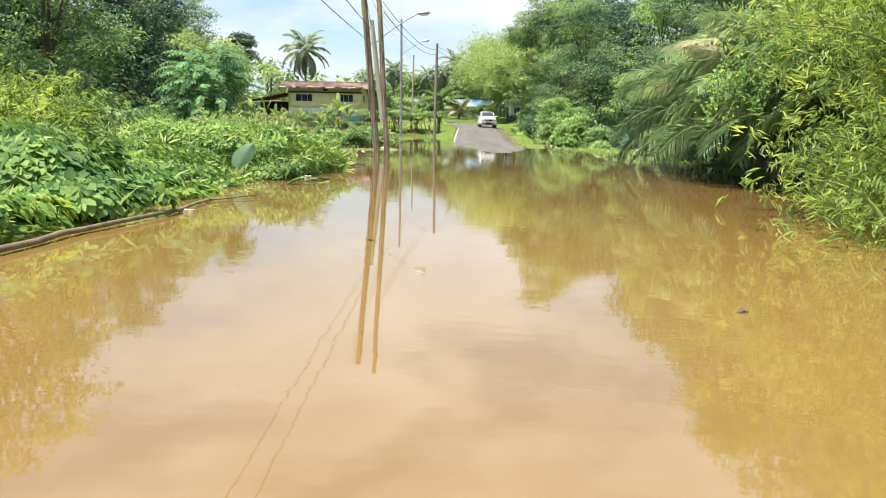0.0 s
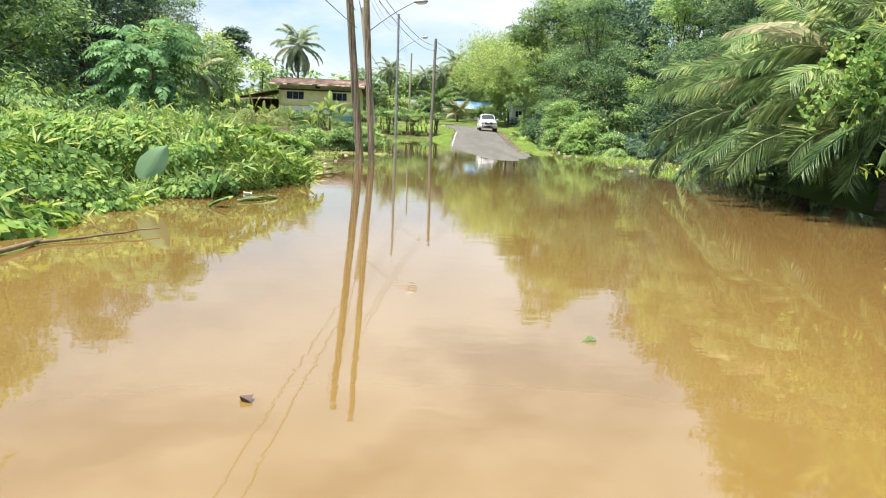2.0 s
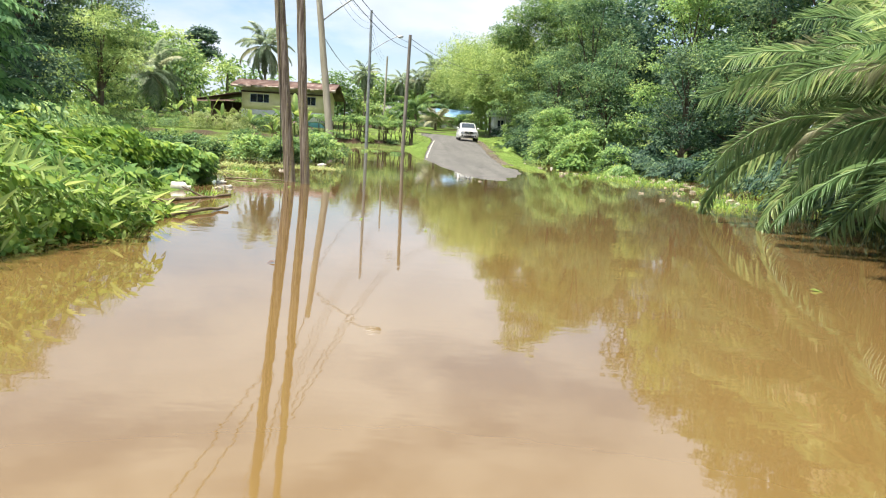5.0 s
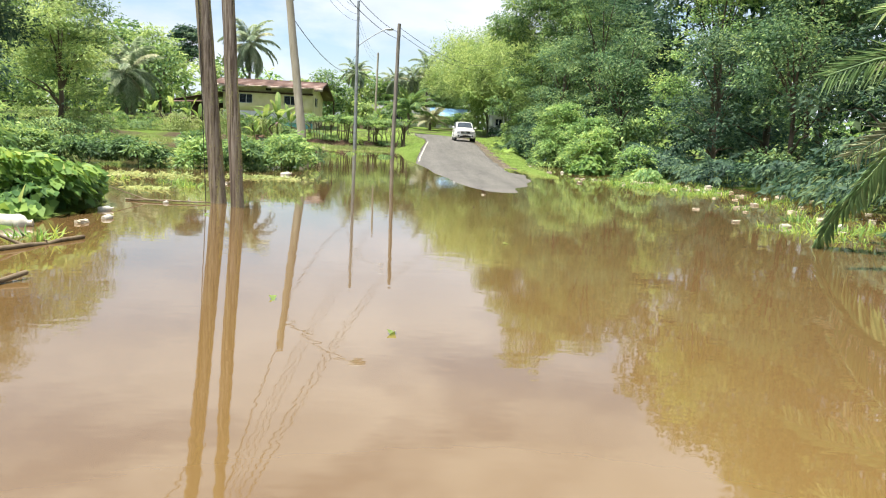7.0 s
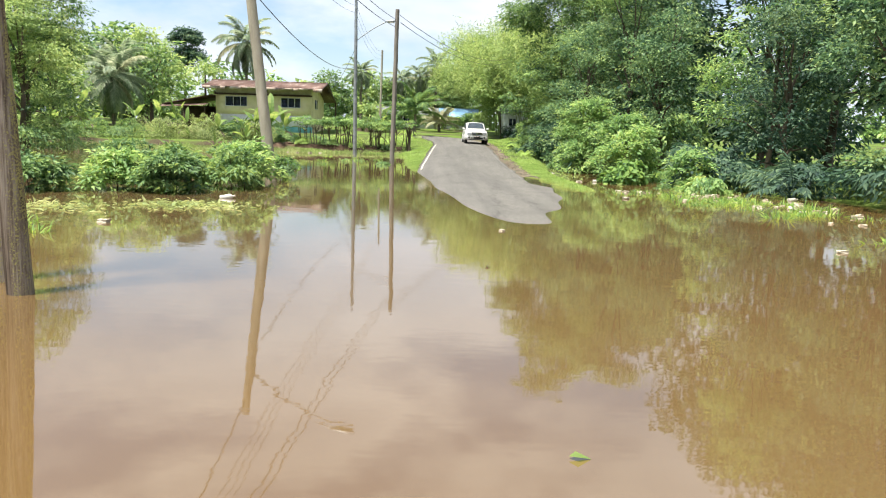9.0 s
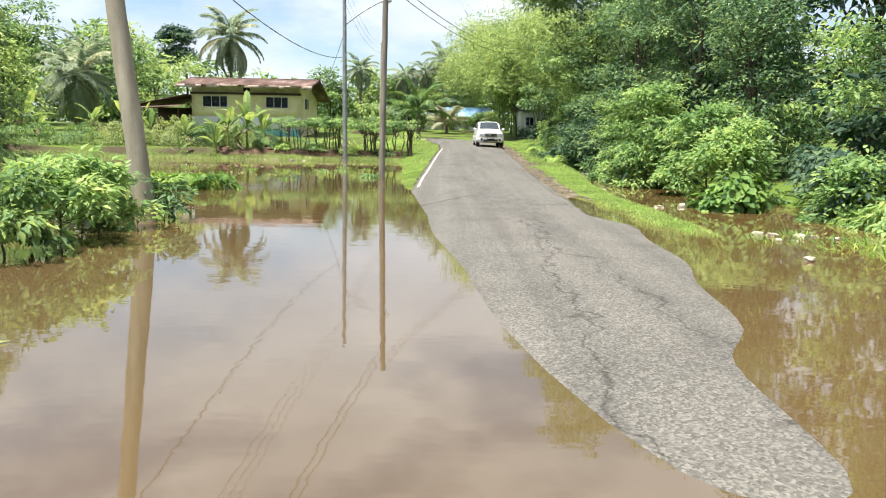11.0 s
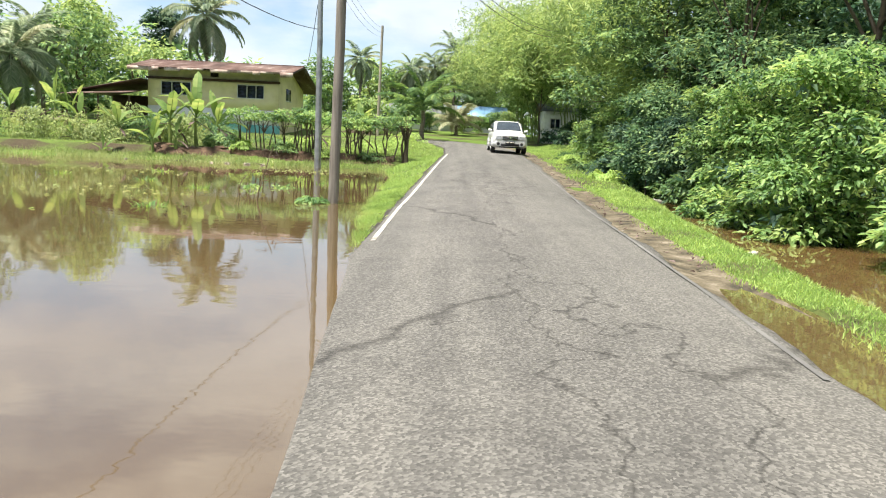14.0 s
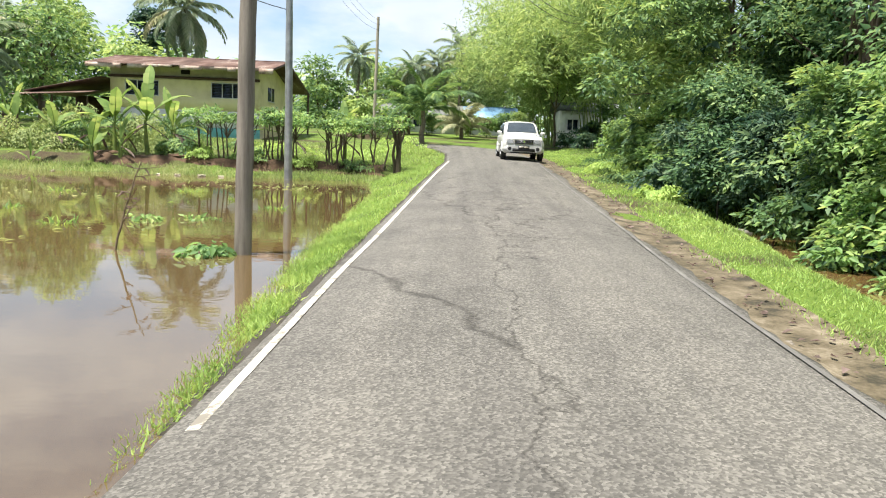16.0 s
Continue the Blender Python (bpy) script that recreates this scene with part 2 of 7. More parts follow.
def water_material():
    """Silt-laden flood water: an opaque brown body under a smooth, faintly rippled surface."""
    m, n, l, b = material("muddy_water", 0.03, 0.5)
    b.inputs["IOR"].default_value = 2.0
    geo = n.new("ShaderNodeNewGeometry")
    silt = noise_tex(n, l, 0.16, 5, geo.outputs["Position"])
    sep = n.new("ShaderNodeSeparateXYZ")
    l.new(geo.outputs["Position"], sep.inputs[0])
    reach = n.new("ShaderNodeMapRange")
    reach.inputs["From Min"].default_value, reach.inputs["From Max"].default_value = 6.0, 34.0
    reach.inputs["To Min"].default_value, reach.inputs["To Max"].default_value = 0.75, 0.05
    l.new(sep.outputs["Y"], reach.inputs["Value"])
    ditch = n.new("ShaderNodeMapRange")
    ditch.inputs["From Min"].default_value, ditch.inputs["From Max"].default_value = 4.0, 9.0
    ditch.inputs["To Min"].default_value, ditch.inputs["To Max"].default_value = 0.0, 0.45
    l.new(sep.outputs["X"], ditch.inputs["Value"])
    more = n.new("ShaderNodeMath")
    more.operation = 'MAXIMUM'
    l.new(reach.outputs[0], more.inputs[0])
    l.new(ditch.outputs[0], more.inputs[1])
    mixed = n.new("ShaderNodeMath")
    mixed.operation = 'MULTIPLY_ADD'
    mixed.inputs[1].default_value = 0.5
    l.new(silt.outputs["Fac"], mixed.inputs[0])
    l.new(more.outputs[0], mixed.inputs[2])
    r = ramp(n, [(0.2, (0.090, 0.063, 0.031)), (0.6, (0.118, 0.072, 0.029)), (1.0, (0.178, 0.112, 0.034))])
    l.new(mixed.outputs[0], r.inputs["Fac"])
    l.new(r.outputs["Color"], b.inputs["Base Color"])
    mp1 = n.new("ShaderNodeMapping")
    mp1.inputs["Scale"].default_value = (1.0, 1.6, 1)
    l.new(geo.outputs["Position"], mp1.inputs["Vector"])
    w1 = noise_tex(n, l, 1.9, 3, mp1.outputs["Vector"])
    w2 = noise_tex(n, l, 0.22, 2, mp1.outputs["Vector"])
    mul = n.new("ShaderNodeMath")
    mul.operation = 'MULTIPLY'
    l.new(w1.outputs["Fac"], mul.inputs[0])
    l.new(w2.outputs["Fac"], mul.inputs[1])
    add_bump(n, l, b, mul.outputs[0], 0.055, 0.05)
    return m


# ---- mesh helpers ----
RNG = np.random.default_rng(7)


def unit(a):
    return a / np.maximum(np.linalg.norm(a, axis=-1, keepdims=True), 1e-9)


def mesh_np(name, pieces, smooth=False):
    """One mesh from (vertices, faces) pieces; faces are integer arrays, one width each."""
    me = bpy.data.meshes.new(name)
    vs, loops, starts, off, pos = [], [], [], 0, 0
    for v, f in pieces:
        f = np.asarray(f, dtype=np.int64)
        vs.append(np.asarray(v, dtype=np.float64))
        loops.append((f + off).ravel())
        starts.append(pos + np.arange(len(f)) * f.shape[1])
        pos += f.size
        off += len(v)
    v, lo, st = np.concatenate(vs), np.concatenate(loops), np.concatenate(starts)
    me.vertices.add(len(v))
    me.vertices.foreach_set("co", v.ravel())
    me.loops.add(len(lo))
    me.loops.foreach_set("vertex_index", lo.astype(np.int32))
    me.polygons.add(len(st))
    me.polygons.foreach_set("loop_start", st.astype(np.int32))
    if smooth:
        me.polygons.foreach_set("use_smooth", np.ones(len(st), dtype=bool))
    me.update(calc_edges=True)
    me.validate()
    return me


def part(name, shape, mat, parent, label=""):
    """Links a bmesh, a mesh or (vertices, faces) pieces as one mesh object under its thing."""
    if isinstance(shape, bmesh.types.BMesh):
        me = bpy.data.meshes.new(name)
        shape.to_mesh(me)
        shape.free()
    elif isinstance(shape, list):
        me = mesh_np(name, shape)
    else:
        me = shape
    if mat is not None and not me.materials:
        me.materials.append(mat)
    ob = new(name, me)
    ob.parent = parent
    if label:
        tagged(ob, label)
    return ob


def thing(name, at, label, category, group="", kind="", rz=0.0, scale=1.0):
    ob = new(name)
    ob.empty_display_size = 0.2
    ob.location, ob.rotation_euler, ob.scale = at, (0, 0, radians(rz)), (scale,) * 3
    return tagged(ob, label, category, group, kind)


def tube(points, radii, sides=7):
    """A tapered tube along points, as one (vertices, faces) piece with closed ends."""
    p = np.asarray(points, float)
    d = unit(np.gradient(p, axis=0))
    ref = np.where(np.abs(d[:, 2:3]) > 0.9, np.array([[1.0, 0, 0]]), np.array([[0, 0, 1.0]]))
    s = unit(np.cross(d, ref))
    u = np.cross(s, d)
    a = np.linspace(0, 2 * np.pi, sides, endpoint=False)
    r = np.asarray(radii, float).reshape(-1, 1, 1)
    v = p[:, None] + r * (np.cos(a)[None, :, None] * s[:, None] + np.sin(a)[None, :, None] * u[:, None])
    k = len(p)
    v = v.reshape(-1, 3)
    i, j = np.meshgrid(np.arange(k - 1), np.arange(sides), indexing="ij")
    j2 = (j + 1) % sides
    f = np.stack([i * sides + j, i * sides + j2, (i + 1) * sides + j2, (i + 1) * sides + j], -1).reshape(-1, 4)
    e = np.arange(sides)
    e2 = (e + 1) % sides
    cap_v = np.concatenate([p[:1], p[-1:], v[:sides], v[-sides:]])
    cap_f = np.concatenate([np.stack([0 * e, 2 + e2, 2 + e], -1), np.stack([0 * e + 1, 2 + sides + e, 2 + sides + e2], -1)])
    return [(v, f), (cap_v, cap_f)]


T_BROAD = (np.array([[0, 0, 0], [0.35, 0.5, 0.10], [1, 0, -0.12], [0.35, -0.5, 0.10]]), np.array([[0, 2, 1], [0, 3, 2]]))
T_HEART = (np.array([[0.07, 0, 0], [-0.06, 0.36, 0.05], [0.50, 0.50, 0.05], [1, 0, -0.15], [0.50, -0.50, 0.05], [-0.06, -0.36, 0.05]]),
           np.array([[0, 3, 2, 1], [0, 5, 4, 3]]))
T_OVAL = (np.array([[0, 0, 0], [0.22, 0.40, 0.07], [0.62, 0.44, 0.06], [1, 0, -0.14], [0.62, -0.44, 0.06], [0.22, -0.40, 0.07]]), np.array([[0, 3, 2, 1], [0, 5, 4, 3]]))
T_BLADE = (np.array([[0, -0.5, 0], [0, 0.5, 0], [0.55, 0.4, 0.0], [0.55, -0.4, 0.0], [1, 0, -0.22]]), np.array([[0, 3, 2, 1], [3, 4, 2, 2]]))
T_NARROW = (np.array([[0, 0, 0], [0.4, 0.5, 0.03], [1, 0, -0.2], [0.4, -0.5, 0.03]]), np.array([[0, 2, 1], [0, 3, 2]]))


def scatter(tmpl, p, d, u, length, width):
    """Many copies of a leaf outline as one piece: d along the blade, u roughly its upper side."""
    t, f = tmpl
    if f.shape[1] == 4 and (f[:, 2] == f[:, 3]).any():
        f = np.array([q if q[2] != q[3] else [q[0], q[1], q[2], q[2]] for q in f])
        tri = np.array([[a, b, c] for a, b, c, e in f] + [[a, c, e] for a, b, c, e in f if c != e])
        f = tri
    d = unit(d)
    s = unit(np.cross(d, u))
    n = np.cross(s, d)
    length, width = np.broadcast_to(length, len(p)), np.broadcast_to(width, len(p))
    v = (p[:, None] + t[None, :, 0:1] * (length[:, None] * d)[:, None] + t[None, :, 1:2] * (width[:, None] * s)[:, None]
         + t[None, :, 2:3] * (length[:, None] * n)[:, None])
    faces = (f[None] + (np.arange(len(p)) * len(t))[:, None, None]).reshape(-1, f.shape[1])
    return v.reshape(-1, 3), faces


def sphere_dirs(n, rng, up=-0.3):
    z = rng.uniform(up, 1, n)
    a = rng.uniform(0, 2 * np.pi, n)
    r = np.sqrt(np.maximum(1 - z * z, 0))
    return np.stack([r * np.cos(a), r * np.sin(a), z], -1)


def clumped_leaves(lobes, clumps, per, leaf, aspect, rng, clump_r=0.45, tmpl=T_BROAD, droop=0.35, up=-0.35, flat=0.6):
    """Leaves in clumps over ellipsoid lobes (x, y, z, rx, ry, rz): an uneven crown with gaps."""
    lobes = np.asarray(lobes, float)
    area = (lobes[:, 3] * lobes[:, 4] * lobes[:, 5]) ** (2 / 3)
    pick = rng.choice(len(lobes), clumps, p=area / area.sum())
    n = sphere_dirs(clumps, rng, up)
    depth = np.where(rng.random(clumps) < 0.75, rng.uniform(0.82, 1.08, clumps), rng.uniform(0.35, 0.8, clumps))
    c = lobes[pick, :3] + n * lobes[pick, 3:] * depth[:, None]
    k = clumps * per
    ci = np.repeat(np.arange(clumps), per)
    dome = sphere_dirs(k, rng, -0.25)
    off = dome * np.array([1, 1, flat]) * (clump_r * rng.uniform(0.55, 1.35, clumps))[ci][:, None] * rng.uniform(0.55, 1.0, k)[:, None]
    p = c[ci] + off
    d = unit(dome * np.array([1, 1, 0.2]) + n[ci] * 0.35 + rng.normal(0, 0.4, (k, 3)) - np.array([0, 0, droop]))
    uu = unit(dome * 0.7 + n[ci] * 0.35 + rng.normal(0, 0.3, (k, 3)) + np.array([0, 0, 0.6]))
    ln = leaf * rng.uniform(0.6, 1.35, k)
    return scatter(tmpl, p, d, uu, ln, ln * aspect)


def bent(a, b, sag, n=6, rng=RNG, wob=0.0):
    t = np.linspace(0, 1, n)[:, None]
    p = np.asarray(a, float) * (1 - t) + np.asarray(b, float) * t
    p[:, 2] += sag * 4 * (t * (1 - t))[:, 0]
    if wob:
        p[1:-1] += rng.normal(0, wob, (n - 2, 3))
    return p


def tree(name, at, height, spread, seed, mat, label, leaf=0.26, aspect=0.5, density=1.0, base=0.3, lobes_n=9, tmpl=T_BROAD, category="tree",
         trunk_r=0.16, clump=0.5, squash=0.75, group="", per=16, up=-0.45, bark=None, core=True, lobe=1.0, inner=0.0):
    """Tapered trunk, limbs and a crown of leaf clumps on uneven lobes."""
    rng = np.random.default_rng(seed)
    t = thing(name, at, label, category, group)
    top = np.array([rng.normal(0, 0.08) * spread, rng.normal(0, 0.08) * spread, height * 0.78])
    part("trunk", tube(bent((0, 0, -0.5), top, 0, 6, rng, 0.07 * spread * 0.3), np.linspace(trunk_r, trunk_r * 0.25, 6)), bark or BARK, t)
    lobes = []
    for i in range(lobes_n):
        a = i * 2.4 + rng.uniform(-0.4, 0.4)
        f = rng.uniform(0, 1)
        zz = height * (base + (0.93 - base) * f)
        rr = spread * rng.uniform(0.35, 0.75) * (1.0 - 0.45 * max(0, f - 0.55) / 0.45)
        r = spread * rng.uniform(0.26, 0.42) * lobe
        c = np.array([rr * math.cos(a), rr * math.sin(a), min(zz, height - r * squash)])
        lobes.append((*c, r, r, r * squash))
        if i % 2 == 0:
            s0 = np.array([0, 0, max(0.2, c[2] * 0.55)]) + top * np.array([0.4, 0.4, 0])
            part("limb", tube(bent(s0, c, 0.1 * spread, 5, rng, 0.05), np.linspace(trunk_r * 0.45, trunk_r * 0.1, 5), 5), bark or BARK, t)
    if core:
        lobes.append((0, 0, height * (0.5 + base * 0.4), spread * 0.5, spread * 0.5, height * (0.48 - base * 0.4)))
    area = sum(4 * math.pi * l[3] * l[5] for l in lobes)
    clumps = int(density * area / (clump * clump * 1.1))
    tagged(part("crown", [clumped_leaves(lobes, clumps, per, leaf, aspect, rng, clump, tmpl, up=up)], mat, t), kind="stuff")
    # Inner leaves are coloured dark, painting in the shade of crown hollows.
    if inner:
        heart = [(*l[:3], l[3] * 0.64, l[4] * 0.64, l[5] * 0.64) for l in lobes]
        tagged(part("shade_inner_foliage", [clumped_leaves(heart, max(12, int(area * inner / 9)), 9, max(0.12, leaf * 1.6), 0.55, rng, clump * 1.2, T_BROAD, up=-0.9)], LEAF_DARK_SHADED, t, "inner leaves coloured dark for shade"), kind="stuff")
    return t


def frond(base, az, elev, length, droop, leaflets, leaflet, rng, width=0.035, hang=0.5, spread=1.0, petiole=0.18, fwd=(0.55, 0.7), roll=0.0):
    """A feather palm leaf: an arching midrib with two rows of narrow leaflets."""
    k = 9
    t = np.linspace(0, 1, k)
    ang = radians(elev) - radians(droop) * t ** 1.5
    seg = length / (k - 1)
    hx = np.concatenate([[0], np.cumsum(np.cos((ang[1:] + ang[:-1]) / 2) * seg)])
    hz = np.concatenate([[0], np.cumsum(np.sin((ang[1:] + ang[:-1]) / 2) * seg)])
    ca, sa = math.cos(radians(az)), math.sin(radians(az))
    pts = np.stack([base[0] + hx * ca, base[1] + hx * sa, base[2] + hz], -1)
    rib = tube(pts, np.linspace(0.028, 0.006, k) * max(0.5, length / 3), 4)
    tt = np.repeat(np.linspace(petiole, 0.99, leaflets), 2)
    side = np.tile([1.0, -1.0], leaflets)
    p = np.stack([np.interp(tt, t, pts[:, i]) for i in range(3)], -1)
    a2 = np.interp(tt, t, ang)
    fw = np.stack([np.cos(a2) * ca, np.cos(a2) * sa, np.sin(a2)], -1)
    ro = radians(rng.uniform(-roll, roll))
    up_ = np.stack([-np.sin(a2) * ca, -np.sin(a2) * sa, np.cos(a2)], -1)
    flat_ = np.array([-sa, ca, 0.0])[None]
    sd = (flat_ * math.cos(ro) + up_ * math.sin(ro)) * side[:, None]
    blade_up = up_ * math.cos(ro) - flat_ * math.sin(ro)
    sw = fwd[0] + fwd[1] * tt
    d = unit(sd * spread + fw * sw[:, None] - np.array([0, 0, hang]) + rng.normal(0, 0.12, (len(tt), 3)))
    ln = leaflet * np.interp(tt, [0, 0.25, 0.6, 1], [0.5, 1.0, 1.0, 0.45]) * rng.uniform(0.85, 1.1, len(tt))
    lf = scatter(T_NARROW, p, d, blade_up + fw * 0.3, ln, np.full(len(tt), width))
    return rib + [lf]


def feather_palm(name, at, trunk_h, n, length, seed, label, leaflets=34, leaflet=0.55, mat=None, lean=(0, 0), elev=(-35, 75), droop=75, category="palm tree", group="", width=0.05, trunk_r=0.15, hang=0.6, az=(0, 360), fwd=(0.55, 0.7), roll=0.0, old=0):
    rng = np.random.default_rng(seed)
    t = thing(name, at, label, category, group)
    if trunk_h > 0.4:
        top = np.array([lean[0], lean[1], trunk_h])
        part("trunk", tube(bent((0, 0, -0.4), top, 0, 8, rng, 0.03), np.linspace(trunk_r * 1.3, trunk_r * 0.8, 8), 8), PALM_BARK, t)
    else:
        top = np.array([0, 0, max(0.1, trunk_h)])
    for i in range(n):
        f = i / max(1, n - 1)
        e = elev[1] + (elev[0] - elev[1]) * f + rng.uniform(-8, 8)
        a = az[0] + (az[1] - az[0]) * ((i * 0.618) % 1.0)
        part("frond", frond(top, a, e, length * rng.uniform(0.85, 1.1), droop * rng.uniform(0.8, 1.15), leaflets, leaflet, rng, width, hang, fwd=fwd, roll=roll), LEAF_YELLOW if old and i % old == old - 1 else (mat or LEAF_PALM), t, "yellowing leaf" if old and i % old == old - 1 else "")
    return t


# ---- the ground, the road and the flood ----
def road_mid(y):
    return np.interp(y, [-60, 40, 50, 56, 60, 65, 73, 81, 88, 94, 99, 103], [2.78, 2.80, 2.86, 2.90, 3.0, 3.11, 3.31, 3.56, 3.4, 2.2, -0.5, -5.0])


def road_top(y):
    return np.interp(y, [-60, 0, 20, 33, 42, 47, 50, 54, 58, 64, 72, 81, 95, 110], [-0.25, -0.24, -0.16, 0.0, 0.065, 0.115, 0.155, 0.235, 0.31, 0.50, 0.77, 1.04, 1.55, 1.9])


HALF = 2.12


def lane_edge(y):
    """Offset of the broken right edge of the asphalt from the lane's middle."""
    return np.interp(y, [30, 41.5, 43.0, 44.2, 46, 49, 52.5, 55, 58, 66], [1.95, 2.05, 2.0, 1.66, 1.62, 1.74, 1.80, 1.82, 1.86, 1.95])


def verge_in(y):
    """Offset of the inner side of the grass strip beyond the shoulder."""
    return np.interp(y, [38, 44, 50, 55, 60, 70, 80], [2.35, 2.30, 2.30, 2.35, 2.45, 2.5, 2.6])


def camber(o):
    """How far the lane's surface falls away from its crown, o metres off the middle."""
    o = np.asarray(o, float)
    return np.where(o < 0, 0.16, 0.07) * (o / HALF) ** 2


def ground_z(x, y):
    x, y = np.asarray(x, float), np.asarray(y, float)
    dx = x - road_mid(y)
    top = road_top(y)
    edge, edge_right = top - 0.16, top - 0.07
    h = np.full(np.broadcast(x, y).shape, -0.5)
    # left bank under the creepers
    ls = np.interp(y, [-40, 0, 6, 8, 10.5, 12.5, 14, 15, 17.5, 22, 26, 27.5, 29, 34, 40, 60, 74], [-4.0, -4.0, -3.7, -3.5, -4.9, -5.3, -4.0, -3.1, -2.9, -3.4, -3.6, -4.1, -6.0, -9.0, -16, -24, -26])
    h = np.maximum(h, np.clip((ls - x) * 0.16, -0.5, 0.32))
    # far bank and the rising land behind it
    fs = np.interp(x, [-60, -22, -12, -8, -2.5, -1.6, 0, 30], [73, 74.5, 76, 76.5, 77, 76.5, 78, 78])
    far = np.clip((y - fs) * 0.09, -0.5, 0.17) + np.clip((y - fs - 1.9) / 0.5, 0, 1) * 0.45 + np.clip(y - fs - 3.0, 0, 36) * 0.055
    h = np.maximum(h, far)
    # right bank
    rs = np.interp(y, [-40, 0, 8, 13, 20, 25, 32, 40, 45, 50, 56, 62, 66, 72], [6.6, 6.6, 6.8, 7.0, 8.3, 9.2, 11.5, 12.2, 10.6, 9.0, 8.9, 9.1, 7.6, 6.0])
    h = np.maximum(h, np.clip((x - rs) * 0.2, -0.5, 0.6) + np.where((x > rs) & (y > 62), np.clip(top - 0.5, 0, 1.2), 0))
    # road embankment with its verges
    w = np.interp(y, [33, 50, 55, 61, 70, 77, 95], [0.2, 0.22, 0.42, 1.0, 1.6, 2.8, 4.0])
    left = edge - 0.02 - np.maximum(0, -dx - HALF) * np.maximum(0.08, edge + 0.0) / w
    er, gi = lane_edge(y), verge_in(y)
    strip_w = np.interp(y, [40, 50, 56, 61, 75], [0.75, 0.85, 1.0, 1.3, 2.0])
    soak = np.interp(y, [36, 43, 47.5, 49.5, 53, 56], [0.16, 0.17, 0.19, 0.16, 0.12, 0.10])
    crest = np.maximum(edge_right - 0.03, np.interp(y, [38, 41, 43], [-0.5, -0.03, 0.045]))
    right = np.where(dx < gi, edge_right - 0.02 - soak * np.clip((dx - er) / 0.15, 0, 1), crest)
    right = np.where((dx >= gi - 0.12) & (dx < gi), np.minimum(crest, right + (crest - right) * (dx - gi + 0.12) / 0.12), right)
    right = right - np.maximum(0, dx - gi - strip_w) * 0.45
    emb = np.where(dx < -HALF, left, np.where(dx > er, right, top - camber(dx) - 0.05))
    h = np.maximum(h, np.where(np.abs(dx) < HALF + 6, emb, -0.5))
    inside = (dx > -HALF - 0.02) & (dx < er + 0.02)
    h = np.where(inside, np.minimum(h, top - camber(dx) - 0.05), h)
    h += 0.02 * np.sin(x * 1.7 + np.sin(y * 0.9)) * np.cos(y * 1.3) * (h > 0.02) * ~inside
    # low hills far away
    r = np.hypot(x, y - 60)
    return h + np.clip((r - 150) / 300, 0, 1) * 3.0


def gz(x, y):
    return float(ground_z(x, y))


def axis(lo, hi, step, far):
    inner = np.arange(lo, hi + 1e-6, step)
    out = np.geomspace(step * 2, far, 26)
    return np.concatenate([(lo - out)[::-1], inner, hi + out])


def grid(xs, ys, z):
    gx, gy = np.meshgrid(xs, ys)
    v = np.stack([gx, gy, z(gx, gy)], -1).reshape(-1, 3)
    nx = len(xs)
    i, j = np.meshgrid(np.arange(len(ys) - 1), np.arange(nx - 1), indexing="ij")
    a = (i * nx + j).ravel()
    return v, np.stack([a, a + 1, a + nx + 1, a + nx], -1)


GROUND = ground_material()
ground = new("ground", mesh_np("ground", [grid(axis(-28, 14, 0.5, 1400), axis(-12, 112, 0.6, 1400), ground_z)], True))
ground.data.materials.append(GROUND)
tagged(ground, "muddy earth and grass of a flooded village roadside", "ground", kind="structure")

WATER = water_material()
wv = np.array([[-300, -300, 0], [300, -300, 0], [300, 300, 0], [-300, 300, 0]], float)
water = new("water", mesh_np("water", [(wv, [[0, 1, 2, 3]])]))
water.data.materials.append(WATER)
tagged(water, "still brown flood water covering the road", "flood water", kind="structure")

ASPHALT = asphalt_material()


def strip(y0, y1, step, offs, z_off=0.0, mid=road_mid):
    """A band along the road between cross-road offsets, on its cambered top."""
    ys = np.arange(y0, y1 + 1e-6, step)
    o = np.asarray(offs, float)
    slope = np.gradient(road_mid(ys), ys)
    nx = 1 / np.sqrt(1 + slope ** 2)
    x = road_mid(ys)[:, None] + o[None] * nx[:, None]
    y = ys[:, None] - o[None] * (slope * nx)[:, None]
    z = road_top(ys)[:, None] - camber(o)[None] + z_off
    v = np.stack([x, y, z], -1).reshape(-1, 3)
    k = len(o)
    i, j = np.meshgrid(np.arange(len(ys) - 1), np.arange(k - 1), indexing="ij")
    a = (i * k + j).ravel()
    return v, np.stack([a, a + 1, a + k + 1, a + k], -1)


offs = np.concatenate([[-HALF - 0.02, -HALF], np.linspace(-HALF + 0.1, HALF - 0.1, 23), [HALF, HALF + 0.02]])
rv, rf = strip(-30, 97, 0.25, offs)
rng = np.random.default_rng(3)
edge_l, edge_r = rv.reshape(-1, len(offs), 3)[:, :2], rv.reshape(-1, len(offs), 3)[:, -2:]
wob = np.convolve(rng.normal(0, 1, len(edge_r) + 8), np.ones(9) / 9, "valid")
across = rv.reshape(-1, len(offs), 3)
mid_x = road_mid(across[:, :, 1])
side_ = across[:, :, 0] - mid_x
fit_ = np.where(side_ > 1.0, 1.0 + (side_ - 1.0) * ((lane_edge(across[:, :, 1]) - 1.0) / (HALF - 1.0)), side_)
across[:, :, 0] = mid_x + fit_
edge_r[:, :, 0] += (wob * 0.14)[:, None]
edge_l[:, :, 0] += (wob[::-1] * 0.04)[:, None]
edge_l[:, 0, 2] -= 0.08
